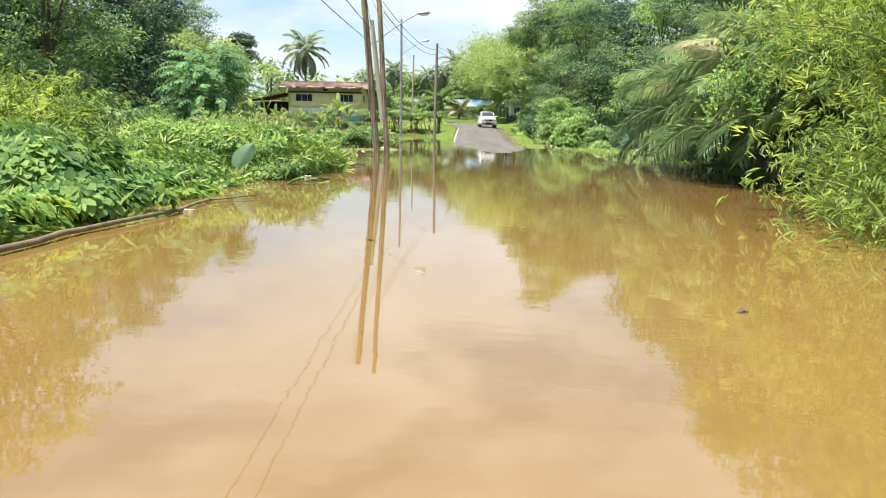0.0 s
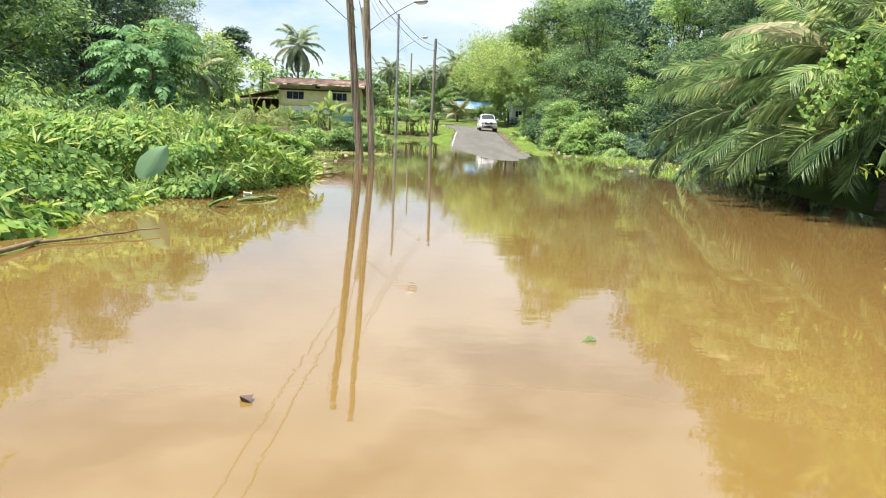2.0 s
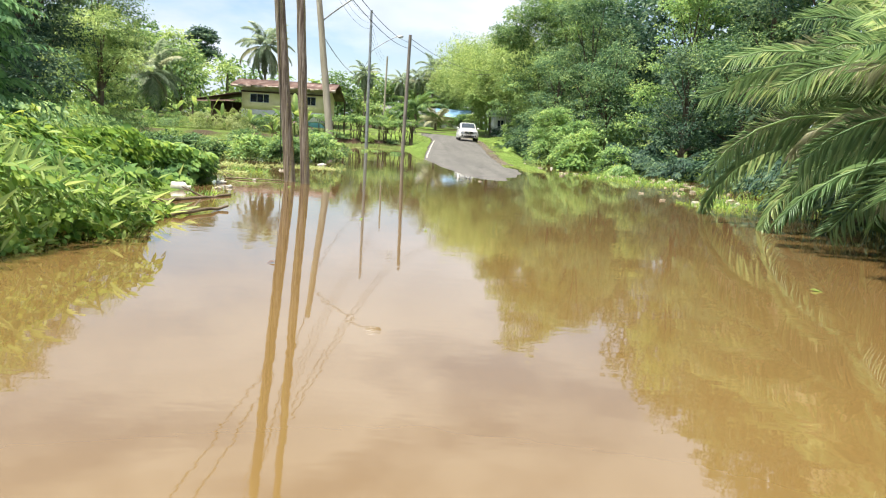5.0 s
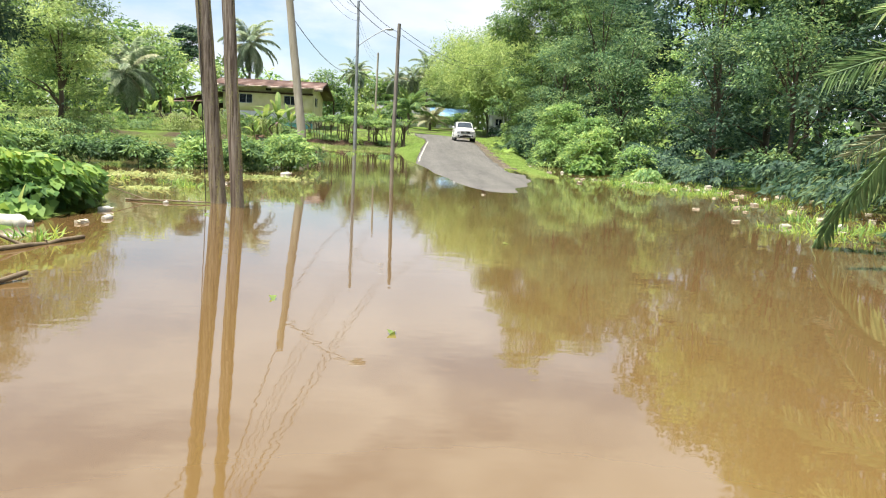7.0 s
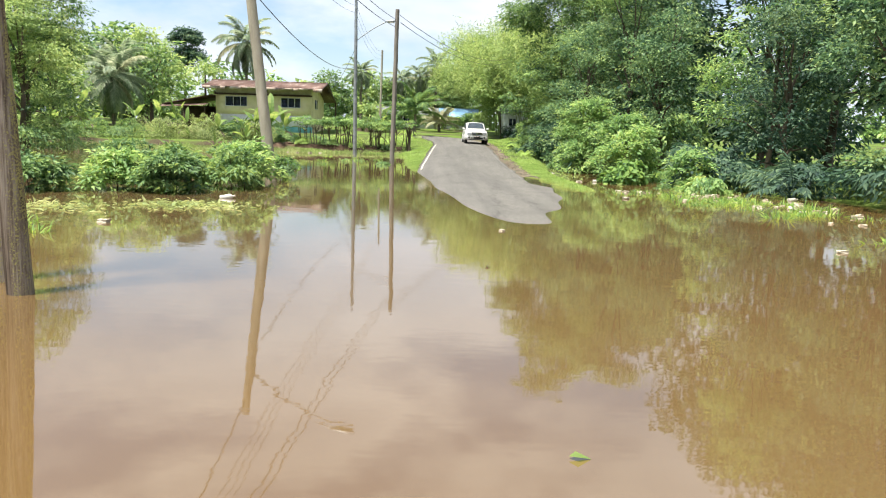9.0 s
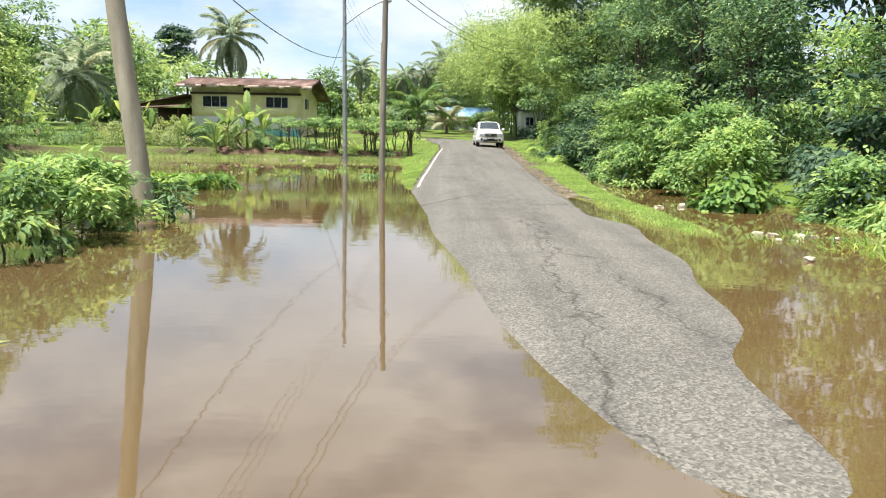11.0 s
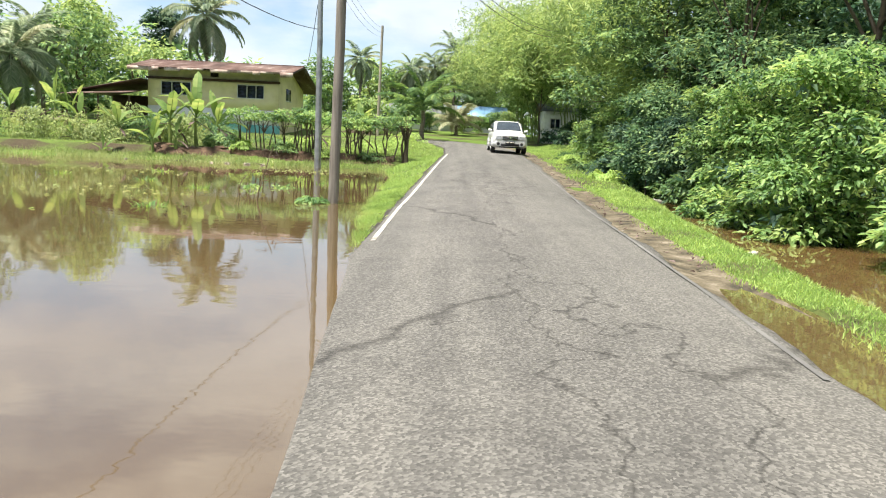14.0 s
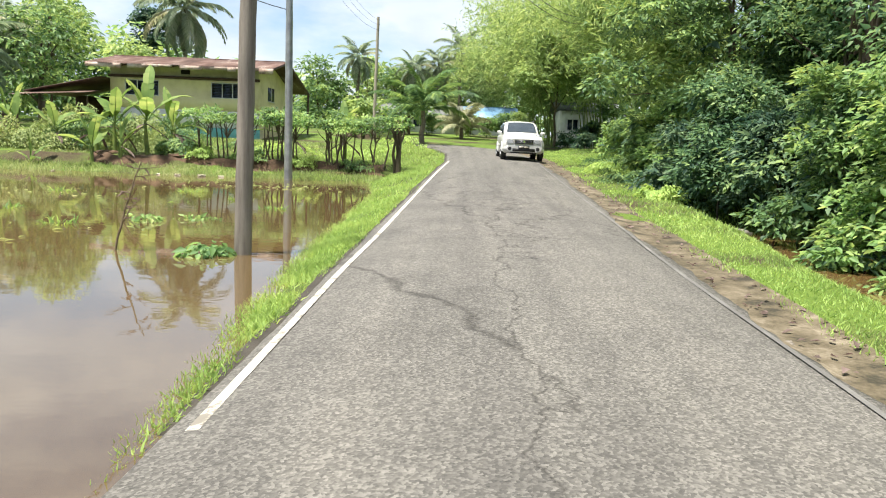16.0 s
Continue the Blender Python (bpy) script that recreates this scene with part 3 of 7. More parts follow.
edge_r[:, 1, 2] -= 0.08
rv[:, 2] += 0.006 * np.sin(rv[:, 1] * 1.1 + rv[:, 0] * 2.0) * np.sin(rv[:, 0] * 1.3 + rv[:, 1] * 0.37)
road = new("road", mesh_np("road", [(rv, rf)], True))
road.data.materials.append(ASPHALT)
tagged(road, "cracked grey asphalt lane running out of the flood", "road", kind="structure")

LINE_PAINT = mottled("worn_white_paint", [(0.38, (0.17, 0.155, 0.13)), (0.48, (0.48, 0.455, 0.39)), (0.8, (0.62, 0.595, 0.52))], 7.0, 0.7, 70, 0.2, 0.002)
line = new("edge_line", mesh_np("edge_line", [strip(51.5, 80, 0.25, [-2.02, -1.95], 0.006)]))
line.data.materials.append(LINE_PAINT)
tagged(line, "worn white painted edge line", "road marking", kind="structure")
lp = strip(46, 80, 0.25, [1.86, 1.91], 0.006)
lp[0][:, 0] += np.minimum(lane_edge(lp[0][:, 1]) - 2.0, -0.12)
line2 = new("edge_line", mesh_np("edge_line", [lp]))
line2.data.materials.append(mottled("faded_line_paint", [(0.45, (0.105, 0.102, 0.098)), (0.8, (0.19, 0.186, 0.178))], 1.6, 0.8, 50, 0.2, 0.002))
tagged(line2, "almost worn-away pale edge line", "road marking", kind="structure")

shoulder_pts = strip(40, 93, 0.25, np.linspace(0, 1, 7), 0.0)
sv = shoulder_pts[0].reshape(-1, 7, 3)
rs_ = np.random.default_rng(4)
for k_ in range(7):
    wv_ = np.convolve(np.convolve(rs_.normal(0, 2.2, len(sv) + 22), np.ones(13) / 13, "valid"), np.ones(11) / 11, "valid")
    yy_ = sv[:, 0, 1].copy()
    er_, gi_ = lane_edge(yy_), verge_in(yy_) + 0.10
    o_ = er_ - 0.12 + (gi_ - er_ + 0.12) * k_ / 6 + (0.05 * wv_ if k_ > 1 else 0)
    sv[:, k_, 0], sv[:, k_, 1] = road_mid(yy_) + o_, yy_
    low_ = np.interp(yy_, [36, 43, 47.5, 49.5, 52.5, 56], [0.09, 0.10, 0.12, 0.05, 0.03, 0.02])
    sv[:, k_, 2] = road_top(yy_) - 0.09 - low_ * np.clip((o_ - er_) / 0.12, 0, 1) * (1 if k_ < 6 else 0.4) + (0.012 * wv_ if k_ > 1 else 0)
soil_pts = strip(46, 92, 0.25, [-2.24, -2.20, -2.15, -2.1], 0.0)
lv = soil_pts[0].reshape(-1, 4, 3)
for k_, dz_ in enumerate((-0.075, -0.02, -0.012, -0.02)):
    wv_ = np.convolve(rs_.normal(0, 1, len(lv) + 6), np.ones(7) / 7, "valid")
    lv[:, k_, 2] = road_top(lv[:, k_, 1]) - 0.168 + dz_ + (0.008 * wv_ if k_ < 3 else 0)
    lv[:, k_, 0] += (wv_ * 0.06 if k_ < 2 else 0)
soil_edge = new("road_shoulder", mesh_np("road_shoulder", [(lv.reshape(-1, 3), soil_pts[1])], True))
soil_edge.data.materials.append(mottled("dark_edge_soil", [(0.3, (0.020, 0.017, 0.013)), (0.7, (0.06, 0.052, 0.042))], 3.0, 0.9, 50, 0.8, 0.02))
tagged(soil_edge, "narrow strip of dark soil along the lane", "road shoulder", kind="structure")
shoulder = new("road_shoulder", mesh_np("road_shoulder", [(sv.reshape(-1, 3), shoulder_pts[1])], True))
shoulder.data.materials.append(mottled("wet_gravel", [(0.34, (0.030, 0.026, 0.016)), (0.47, (0.085, 0.068, 0.042)), (0.58, (0.125, 0.103, 0.070)), (0.72, (0.23, 0.195, 0.145))], 2.6, 0.85, 28, 0.9, 0.03))
tagged(shoulder, "damp brown gravel shoulder beside the lane", "road shoulder", kind="structure")


# ---- utility poles and cables ----
def old_timber():
    """Grey-brown split wood with long dark checks and streaks of yellow lichen."""
    m, n, l, b = material("weathered_dark_wood", 0.88, 0.2)
    t = n.new("ShaderNodeTexCoord")
    g = n.new("ShaderNodeMapping")
    g.inputs["Scale"].default_value = (14, 14, 0.5)
    l.new(t.outputs["Object"], g.inputs["Vector"])
    grain = noise_tex(n, l, 2.2, 7, g.outputs["Vector"], 0.7)
    col = ramp(n, [(0.30, (0.016, 0.013, 0.011)), (0.40, (0.085, 0.062, 0.048)), (0.52, (0.20, 0.16, 0.13)), (0.68, (0.38, 0.335, 0.295))])
    l.new(grain.outputs["Fac"], col.inputs["Fac"])
    g2 = n.new("ShaderNodeMapping")
    g2.inputs["Scale"].default_value = (7, 7, 0.35)
    g2.inputs["Location"].default_value = (3.1, 1.7, 0.4)
    l.new(t.outputs["Object"], g2.inputs["Vector"])
    lich = noise_tex(n, l, 1.1, 4, g2.outputs["Vector"], 0.5)
    spot = noise_tex(n, l, 70.0, 4, t.outputs["Object"], 0.6)
    mul = n.new("ShaderNodeMath")
    mul.operation = 'MULTIPLY'
    l.new(lich.outputs["Fac"], mul.inputs[0])
    l.new(spot.outputs["Fac"], mul.inputs[1])
    pick = ramp(n, [(0.26, (0, 0, 0)), (0.33, (1, 1, 1))])
    l.new(mul.outputs[0], pick.inputs["Fac"])
    mx = n.new("ShaderNodeMixRGB")
    mx.inputs["Color2"].default_value = (0.36, 0.33, 0.13, 1)
    l.new(pick.outputs["Color"], mx.inputs["Fac"])
    l.new(col.outputs["Color"], mx.inputs["Color1"])
    l.new(mx.outputs["Color"], b.inputs["Base Color"])
    add_bump(n, l, b, grain.outputs["Fac"], 1.0, 0.03)
    return m


WOOD_DARK = old_timber()
WOOD_GREY = mottled("weathered_grey_wood", [(0.3, (0.13, 0.115, 0.10)), (0.7, (0.27, 0.245, 0.215))], 5.0, 0.85, 60, 0.6, 0.008, 0.2, stretch=(3, 3, 0.22))
CONCRETE = mottled("pale_pole_surface", [(0.3, (0.26, 0.23, 0.18)), (0.7, (0.42, 0.38, 0.31))], 3.0, 0.85, 50, 0.5, 0.006, 0.25, stretch=(2, 2, 0.3))
STEEL = mottled("galvanised_steel", [(0.3, (0.22, 0.23, 0.24)), (0.7, (0.38, 0.40, 0.41))], 3.0, 0.45, 60, 0.1, 0.002, 0.5, 0.6)
RUBBER = mottled("black_cable", [(0.3, (0.012, 0.012, 0.013)), (0.7, (0.03, 0.03, 0.032))], 8.0, 0.6, 50, 0, 0)
LAMP_GLASS = mottled("lamp_diffuser", [(0.3, (0.62, 0.63, 0.64)), (0.7, (0.75, 0.76, 0.77))], 4.0, 0.3, 30, 0, 0)


def pole(name, base, top, r0, r1, mat, label, category="utility pole", sides=12, group="", rough=0.0):
    base, top = np.array(base, float), np.array(top, float)
    t = thing(name, (base[0], base[1], gz(base[0], base[1]) - 0.05), label, category, group)
    o = np.array(t.location)
    b = base - o
    b[2] = 0.0
    shaft = tube(bent(b, top - o, 0, 25, RNG, 0.004), np.linspace(r0, r1, 25), sides)
    if rough:
        v = shaft[0][0].reshape(25, sides, 3)
        axis_ = v.mean(1, keepdims=True)
        g = RNG.normal(0, 1, sides) * 0.6 + np.cumsum(RNG.normal(0, 0.35, (25, sides)), 0) * 0.5
        v[:] = axis_ + (v - axis_) * (1 + rough * np.clip(g, -2, 2))[:, :, None]
    part("shaft", shaft, mat, t)
    return t


def box_piece(c, s):
    x, y, z = np.array(c, float)
    a, b, d = np.array(s, float) / 2
    v = np.array([[x + i * a, y + j * b, z + k * d] for k in (-1, 1) for j in (-1, 1) for i in (-1, 1)])
    return v, np.array([[0, 2, 3, 1], [4, 5, 7, 6], [0, 1, 5, 4], [2, 6, 7, 3], [0, 4, 6, 2], [1, 3, 7, 5]])


P1, P1T = (-2.20, 27.22, 0), (-2.97, 27.4, 8.2)
P2, P2T = (-1.79, 26.72, 0), (-2.31, 26.9, 8.4)
P3, P3T = (-3.10, 42.1, 0), (-3.98, 42.3, 6.9)
P4, P4T = (-4.38, 76.0, 0), (-4.44, 76.0, 11.5)
P5, P5T = (-0.65, 57.56, 0), (-0.54, 57.6, 7.3)
pole("utility_pole", P1, P1T, 0.124, 0.102, WOOD_DARK, "dark weathered split timber pole standing in flood water", sides=20, group="roadside poles", rough=0.07)
pole("utility_pole", P2, P2T, 0.098, 0.086, WOOD_DARK, "dark cracked timber pole paired with another in flood water", sides=20, group="roadside poles", rough=0.07)
pole_3 = pole("utility_pole", P3, P3T, 0.17, 0.12, CONCRETE, "pale leaning pole with a street lamp arm beside shrubs", sides=16, group="roadside poles", rough=0.03)
pole_4 = pole("steel_pole", P4, P4T, 0.155, 0.10, STEEL, "grey tapered steel pole at the lawn's edge", "steel pole", 10)
pole("utility_pole", P5, P5T, 0.115, 0.095, WOOD_GREY, "greyish-brown timber pole standing in water near the lane", group="roadside poles")
pole("utility_pole", (-4.6, 104, 1.9), (-4.5, 104, 10.6), 0.13, 0.1, CONCRETE, "distant pale pole behind the hedge", group="roadside poles")


def street_lamp(p, at, dx, dz, label, size=1.0):
    o = np.array(p.location)
    a = np.array(at, float) - o
    tip = a + np.array([dx, 0, dz])
    arm = part("lamp_arm", tube(bent(a, tip, 0.12 * size, 7), np.full(7, 0.03 + 0.005 * size), 6), STEEL, p, label)
    d = np.array([dx, 0, dz * 0.15]) / abs(dx)
    hd = [tip + d * k * size for k in (-0.05, 0.12, 0.35, 0.6, 0.68)]
    part("lamp_head", tube(hd, np.array([0.04, 0.09, 0.11, 0.09, 0.03]) * size, 8), STEEL, arm)
    c = tip + d * 0.38 * size - np.array([0, 0, 0.085 * size])
    part("lamp_glass", tube([c - d * 0.22 * size, c, c + d * 0.22 * size], np.array([0.05, 0.075, 0.05]) * size, 8), LAMP_GLASS, arm, "pale clear lamp glass")


street_lamp(pole_3, (-3.90, 42.32, 5.55), 2.5, 1.75, "grey steel lamp arm")
street_lamp(pole_4, (P4T[0], P4T[1], 8.0), 2.2, 1.45, "grey steel lamp arm", 0.9)


def cable(a, b, sag, r=0.012, group="overhead cables", label="thin black overhead cable"):
    a, b = np.array(a, float), np.array(b, float)
    pts = bent(a, b, -sag, 15)
    pts = pts - a
    c = new("overhead_cable", mesh_np("overhead_cable", tube(pts, np.full(15, r), 5)))
    c.location = a
    c.data.materials.append(RUBBER)
    tagged(c, label, "cable", group)


for ox, oz in ((0.10, -0.25), (0.16, -0.6)):
    cable((P5T[0] + ox, P5T[1], P5T[2] + oz), (8.5, 92, 9.3 + oz), 1.0, 0.014)
    cable((-2.05 + ox * 0.5, 26.85, 5.75 + oz), (P5T[0] - 0.08, P5T[1], P5T[2] + oz - 0.2), 0.45, 0.012)
cable((-3.86, 42.32, 5.3), (P4T[0] - 0.1, P4T[1], 6.2), 0.8, 0.015)
cable((P1T[0], P1T[1], 7.9), (P3T[0], P3T[1], 6.6), 0.3, 0.016)
for k in range(3):
    cable((P1T[0] - 0.2, P1T[1], 8.1 - 0.35 * k), (P4T[0] - 0.1, P4T[1], 11.0 - 0.5 * k), 1.1, 0.009)
    cable((P4T[0], P4T[1], 10.6 - 0.6 * k), (-4.5, 104, 10.4 - 0.35 * k), 0.8, 0.008)
cable((P4T[0] - 0.1, P4T[1], 7.3), (-9.2, 96, 5.6), 0.5, 0.014)
cable((-2.62, 27.20, 4.9), (-2.40, 27.12, -0.05), 0.0, 0.007, label="loose black wire hanging from the pole into the water")
cable((-2.48, 27.25, 4.6), (-2.35, -14, 4.9), 0.2, 0.012)
cable((-2.42, 27.25, 4.07), (-2.5, -14, 4.3), 0.35, 0.010)


# ---- large trees along the right bank ----
def at(x, y, dz=0.0):
    return (x, y, gz(x, y) + dz)


G_R = "broadleaf trees over the flooded ditch"
# Leaf tones differ per tree; the darker ones paint bank shade into crowns.
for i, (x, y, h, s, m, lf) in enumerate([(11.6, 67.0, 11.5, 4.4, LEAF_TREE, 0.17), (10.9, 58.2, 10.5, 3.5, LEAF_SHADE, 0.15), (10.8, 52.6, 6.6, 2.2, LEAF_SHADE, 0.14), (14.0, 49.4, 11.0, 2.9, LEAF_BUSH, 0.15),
                                         (15.6, 43.6, 12.5, 3.6, LEAF_SHADE, 0.15), (14.6, 36.5, 13.0, 4.2, LEAF_DARK_SHADED, 0.16), (13.8, 29.5, 13.0, 4.4, LEAF_SHADE, 0.16), (12.6, 21.5, 9.5, 3.8, LEAF_DARK_SHADED, 0.16),
                                         (10.2, 72.5, 16.0, 5.2, LEAF_TREE, 0.19), (13.4, 40.4, 6.0, 2.3, LEAF_SHADE, 0.14), (12.9, 45.8, 5.6, 2.2, LEAF_DARK_SHADED, 0.14), (9.7, 62.6, 8.0, 2.2, LEAF_SHADE, 0.15), (9.5, 69.0, 7.5, 2.1, LEAF_TREE, 0.16)]):
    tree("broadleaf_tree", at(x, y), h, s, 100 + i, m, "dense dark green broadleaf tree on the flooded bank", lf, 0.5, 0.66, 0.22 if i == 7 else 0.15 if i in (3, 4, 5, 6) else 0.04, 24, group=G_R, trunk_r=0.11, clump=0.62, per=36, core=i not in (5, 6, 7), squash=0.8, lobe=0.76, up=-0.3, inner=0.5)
# Rear trees: dark leaf colour stands in for shade behind the bank.
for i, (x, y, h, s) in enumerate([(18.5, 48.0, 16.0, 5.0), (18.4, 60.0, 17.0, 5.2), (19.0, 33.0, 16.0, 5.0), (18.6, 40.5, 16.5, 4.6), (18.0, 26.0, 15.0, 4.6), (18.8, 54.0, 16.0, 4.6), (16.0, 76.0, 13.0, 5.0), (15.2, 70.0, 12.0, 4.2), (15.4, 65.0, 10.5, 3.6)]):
    tree("broadleaf_tree", at(x, y), h, s, 130 + i, LEAF_DARK_SHADED, "rear bank tree with shade put into its dark leaf colour", 0.42, 0.5, 0.52, 0.03, 20, group=G_R, trunk_r=0.2, clump=0.85, per=14, core=True, squash=0.8, up=-0.6)

# ---- bamboo grove beyond the parked car ----
def bamboo(at_, culms, h, reach, seed, label, leaf=0.34, mat=None, lean_az=None, per_m=26, spreadr=0.9, low=0.2, sprig=0.35, group="bamboo clumps"):
    rng = np.random.default_rng(seed)
    t = thing("bamboo_clump", at_, label, "bamboo", group)
    for i in range(culms):
        a = rng.uniform(0, 2 * np.pi) if lean_az is None else radians(lean_az) + rng.normal(0, 0.6)
        hh, re = h * rng.uniform(0.65, 1.05), reach * rng.uniform(0.4, 1.1)
        b = np.array([rng.normal(0, spreadr * 0.5), rng.normal(0, spreadr * 0.5), -0.2])
        u = np.linspace(0, 1, 10)
        p = np.stack([b[0] + re * u ** 2.2 * math.cos(a), b[1] + re * u ** 2.2 * math.sin(a), b[2] + hh * (u - 0.28 * u ** 3.5)], -1)
        part("culm", tube(p, np.linspace(0.045, 0.008, 10), 5), STALK, t)
        n = int(per_m * hh)
        f = rng.uniform(low, 1, n) ** 0.8
        c = np.stack([np.interp(f, u, p[:, k]) for k in range(3)], -1) + rng.normal(0, sprig, (n, 3)) * (0.4 + f[:, None])
        m = 7
        ci = np.repeat(np.arange(n), m)
        dd = sphere_dirs(n, rng, -0.4)[ci] * 1.3 + rng.normal(0, 0.42, (n * m, 3)) - np.array([0, 0, 0.65])
        ln = leaf * rng.uniform(0.6, 1.3, n * m)
        leaves = part("foliage", [scatter(T_NARROW, c[ci] + rng.normal(0, 0.04 + 0.2 * (leaf > 0.3), (n * m, 3)), dd, rng.normal(0, 0.4, (n * m, 3)) + np.array([0, 0, 1.0]), ln, ln * 0.17)], mat or LEAF_BAMBOO, t)
        tagged(leaves, kind="stuff")
    return t


for i, (x, y, h, r) in enumerate([(8.6, 104, 12.5, 6.0), (10.8, 98.5, 13.0, 5.5), (9.4, 109, 14.0, 5.5), (12.6, 91, 12.5, 5.5), (4.8, 124, 12.5, 4.5), (8.4, 118, 15.0, 5.0), (13.0, 107, 16.5, 5.5), (12.8, 84, 11.5, 4.5)]):
    bamboo(at(x, y), 13, h, r, 300 + i, "tall arching yellow-green bamboo clump", 0.42, lean_az=190, per_m=14, sprig=0.75, low=0.32)
tree("slender_tree", at(8.1, 98.4), 8.0, 3.2, 345, LEAF_BAMBOO, "slender dark-trunked tree under the bamboo", 0.24, 0.5, 0.9, 0.5, 8, trunk_r=0.09, clump=0.5)

# ---- bamboo thicket and feather palms over the water ----
for i, (x, y, h, r) in enumerate([(7.7, 9.0, 4.6, 2.2), (8.2, 11.6, 4.4, 1.7), (7.7, 6.4, 5.2, 2.4), (9.0, 13.4, 5.0, 2.0), (8.9, 9.5, 6.0, 2.6), (7.5, 4.0, 5.0, 2.4), (6.7, 8.3, 1.9, 1.1), (6.5, 6.9, 1.6, 0.9), (6.9, 9.6, 1.5, 1.0)]):
    bamboo(at(x, y), 14, h, r, 330 + i, "leafy bamboo thicket hanging over brown water", 0.155, LEAF_THICKET, 185, 33, 1.1, 0.05 if h < 3 else 0.5 if y > 10 else 0.22, 0.36)

G_P = "feather palms over the flooded ditch"
for i, (x, y, n, ln) in enumerate([(8.1, 16.4, 20, 3.4), (8.9, 19.4, 26, 4.6), (9.8, 23.0, 24, 5.2), (8.8, 14.6, 22, 3.7), (9.2, 17.4, 22, 5.0)]):
    feather_palm("thicket_palm", at(x, y), 1.0, int(n * 1.35), ln * 0.86, 350 + i, "bushy feather palm leaning over the flood water", 98, 0.72, elev=(20, 88), droop=86, width=0.020, group=G_P, hang=0.20, az=(90, 285), fwd=(0.45, 0.6), roll=62, old=8)


def hanging_vine(at_, strands, reach, drop, seed, label):
    """Creeper trailing over the palms: thin stems set with broad leaves."""
    rng = np.random.default_rng(seed)
    t = thing("hanging_vine", at_, label, "creeper", "vines hung on the palms")
    for i in range(strands):
        a = radians(rng.uniform(150, 250))
        b = np.array([rng.normal(0, 0.25), rng.normal(0, 0.35), rng.normal(0, 0.2)])
        e = b + np.array([reach * rng.uniform(0.5, 1.1) * math.cos(a), reach * rng.uniform(0.5, 1.1) * math.sin(a), -drop * rng.uniform(0.35, 1.1)])
        p = bent(b, e, 0.28, 9, rng, 0.04)
        stem = part("stem", tube(p, np.full(9, 0.007), 4), STALK, t)
        n = 62
        f = rng.uniform(0.02, 1, n)
        c = np.stack([np.interp(f, np.linspace(0, 1, 9), p[:, k]) for k in range(3)], -1) + rng.normal(0, 0.05, (n, 3))
        d = rng.normal(0, 0.5, (n, 3)) - np.array([0, 0.25, 0.8])
        ln = rng.uniform(0.05, 0.10, n)
        tagged(part("foliage", [scatter(T_OVAL, c, d, rng.normal(0, 0.3, (n, 3)) + np.array([-0.2, -0.8, 0.7]), ln, ln * 0.78)], LEAF_VINE, stem), kind="stuff")
    return t


for i, (x, y, z, n, re_, dr) in enumerate([(7.0, 14.6, 2.5, 11, 1.2, 0.8), (6.5, 14.2, 1.9, 8, 0.9, 0.7), (7.7, 14.6, 2.9, 7, 1.0, 0.7)]):
    hanging_vine((x, y, z), n, re_, dr, 380 + i, "bright yellow-green vine trailing over palm leaves")

# ---- left bank ----
G_L = "trees behind the creeper bank"
for i, (x, y, h, s, m) in enumerate([(-15.5, 30, 9.0, 3.6, LEAF_TREE), (-10.8, 17, 7.5, 3.0, LEAF_TREE), (-11.0, 11.0, 7.0, 3.0, LEAF_TREE),
                                     (-23.0, 66, 9.5, 4.4, LEAF_BAMBOO), (-24.6, 69.6, 14.5, 5.4, LEAF_TREE), (-27.0, 50, 12, 5.5, LEAF_DARK_SHADED), (-20, 24, 11, 5, LEAF_DARK_SHADED)]):
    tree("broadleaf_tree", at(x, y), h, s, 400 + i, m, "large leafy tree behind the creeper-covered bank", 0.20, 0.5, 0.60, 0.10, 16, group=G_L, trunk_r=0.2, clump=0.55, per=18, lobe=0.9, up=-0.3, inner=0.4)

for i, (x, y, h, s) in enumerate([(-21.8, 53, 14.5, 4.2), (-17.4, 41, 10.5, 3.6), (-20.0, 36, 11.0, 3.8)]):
    tree("broadleaf_tree", at(x, y), h, s, 415 + i, LEAF_DARK_SHADED, "tall dark tree draped to the ground with creeper", 0.17, 0.62, 0.95, 0.0, 18, group=G_L, trunk_r=0.25, clump=0.6, per=26, lobe=0.95, up=-0.8, inner=0.4)


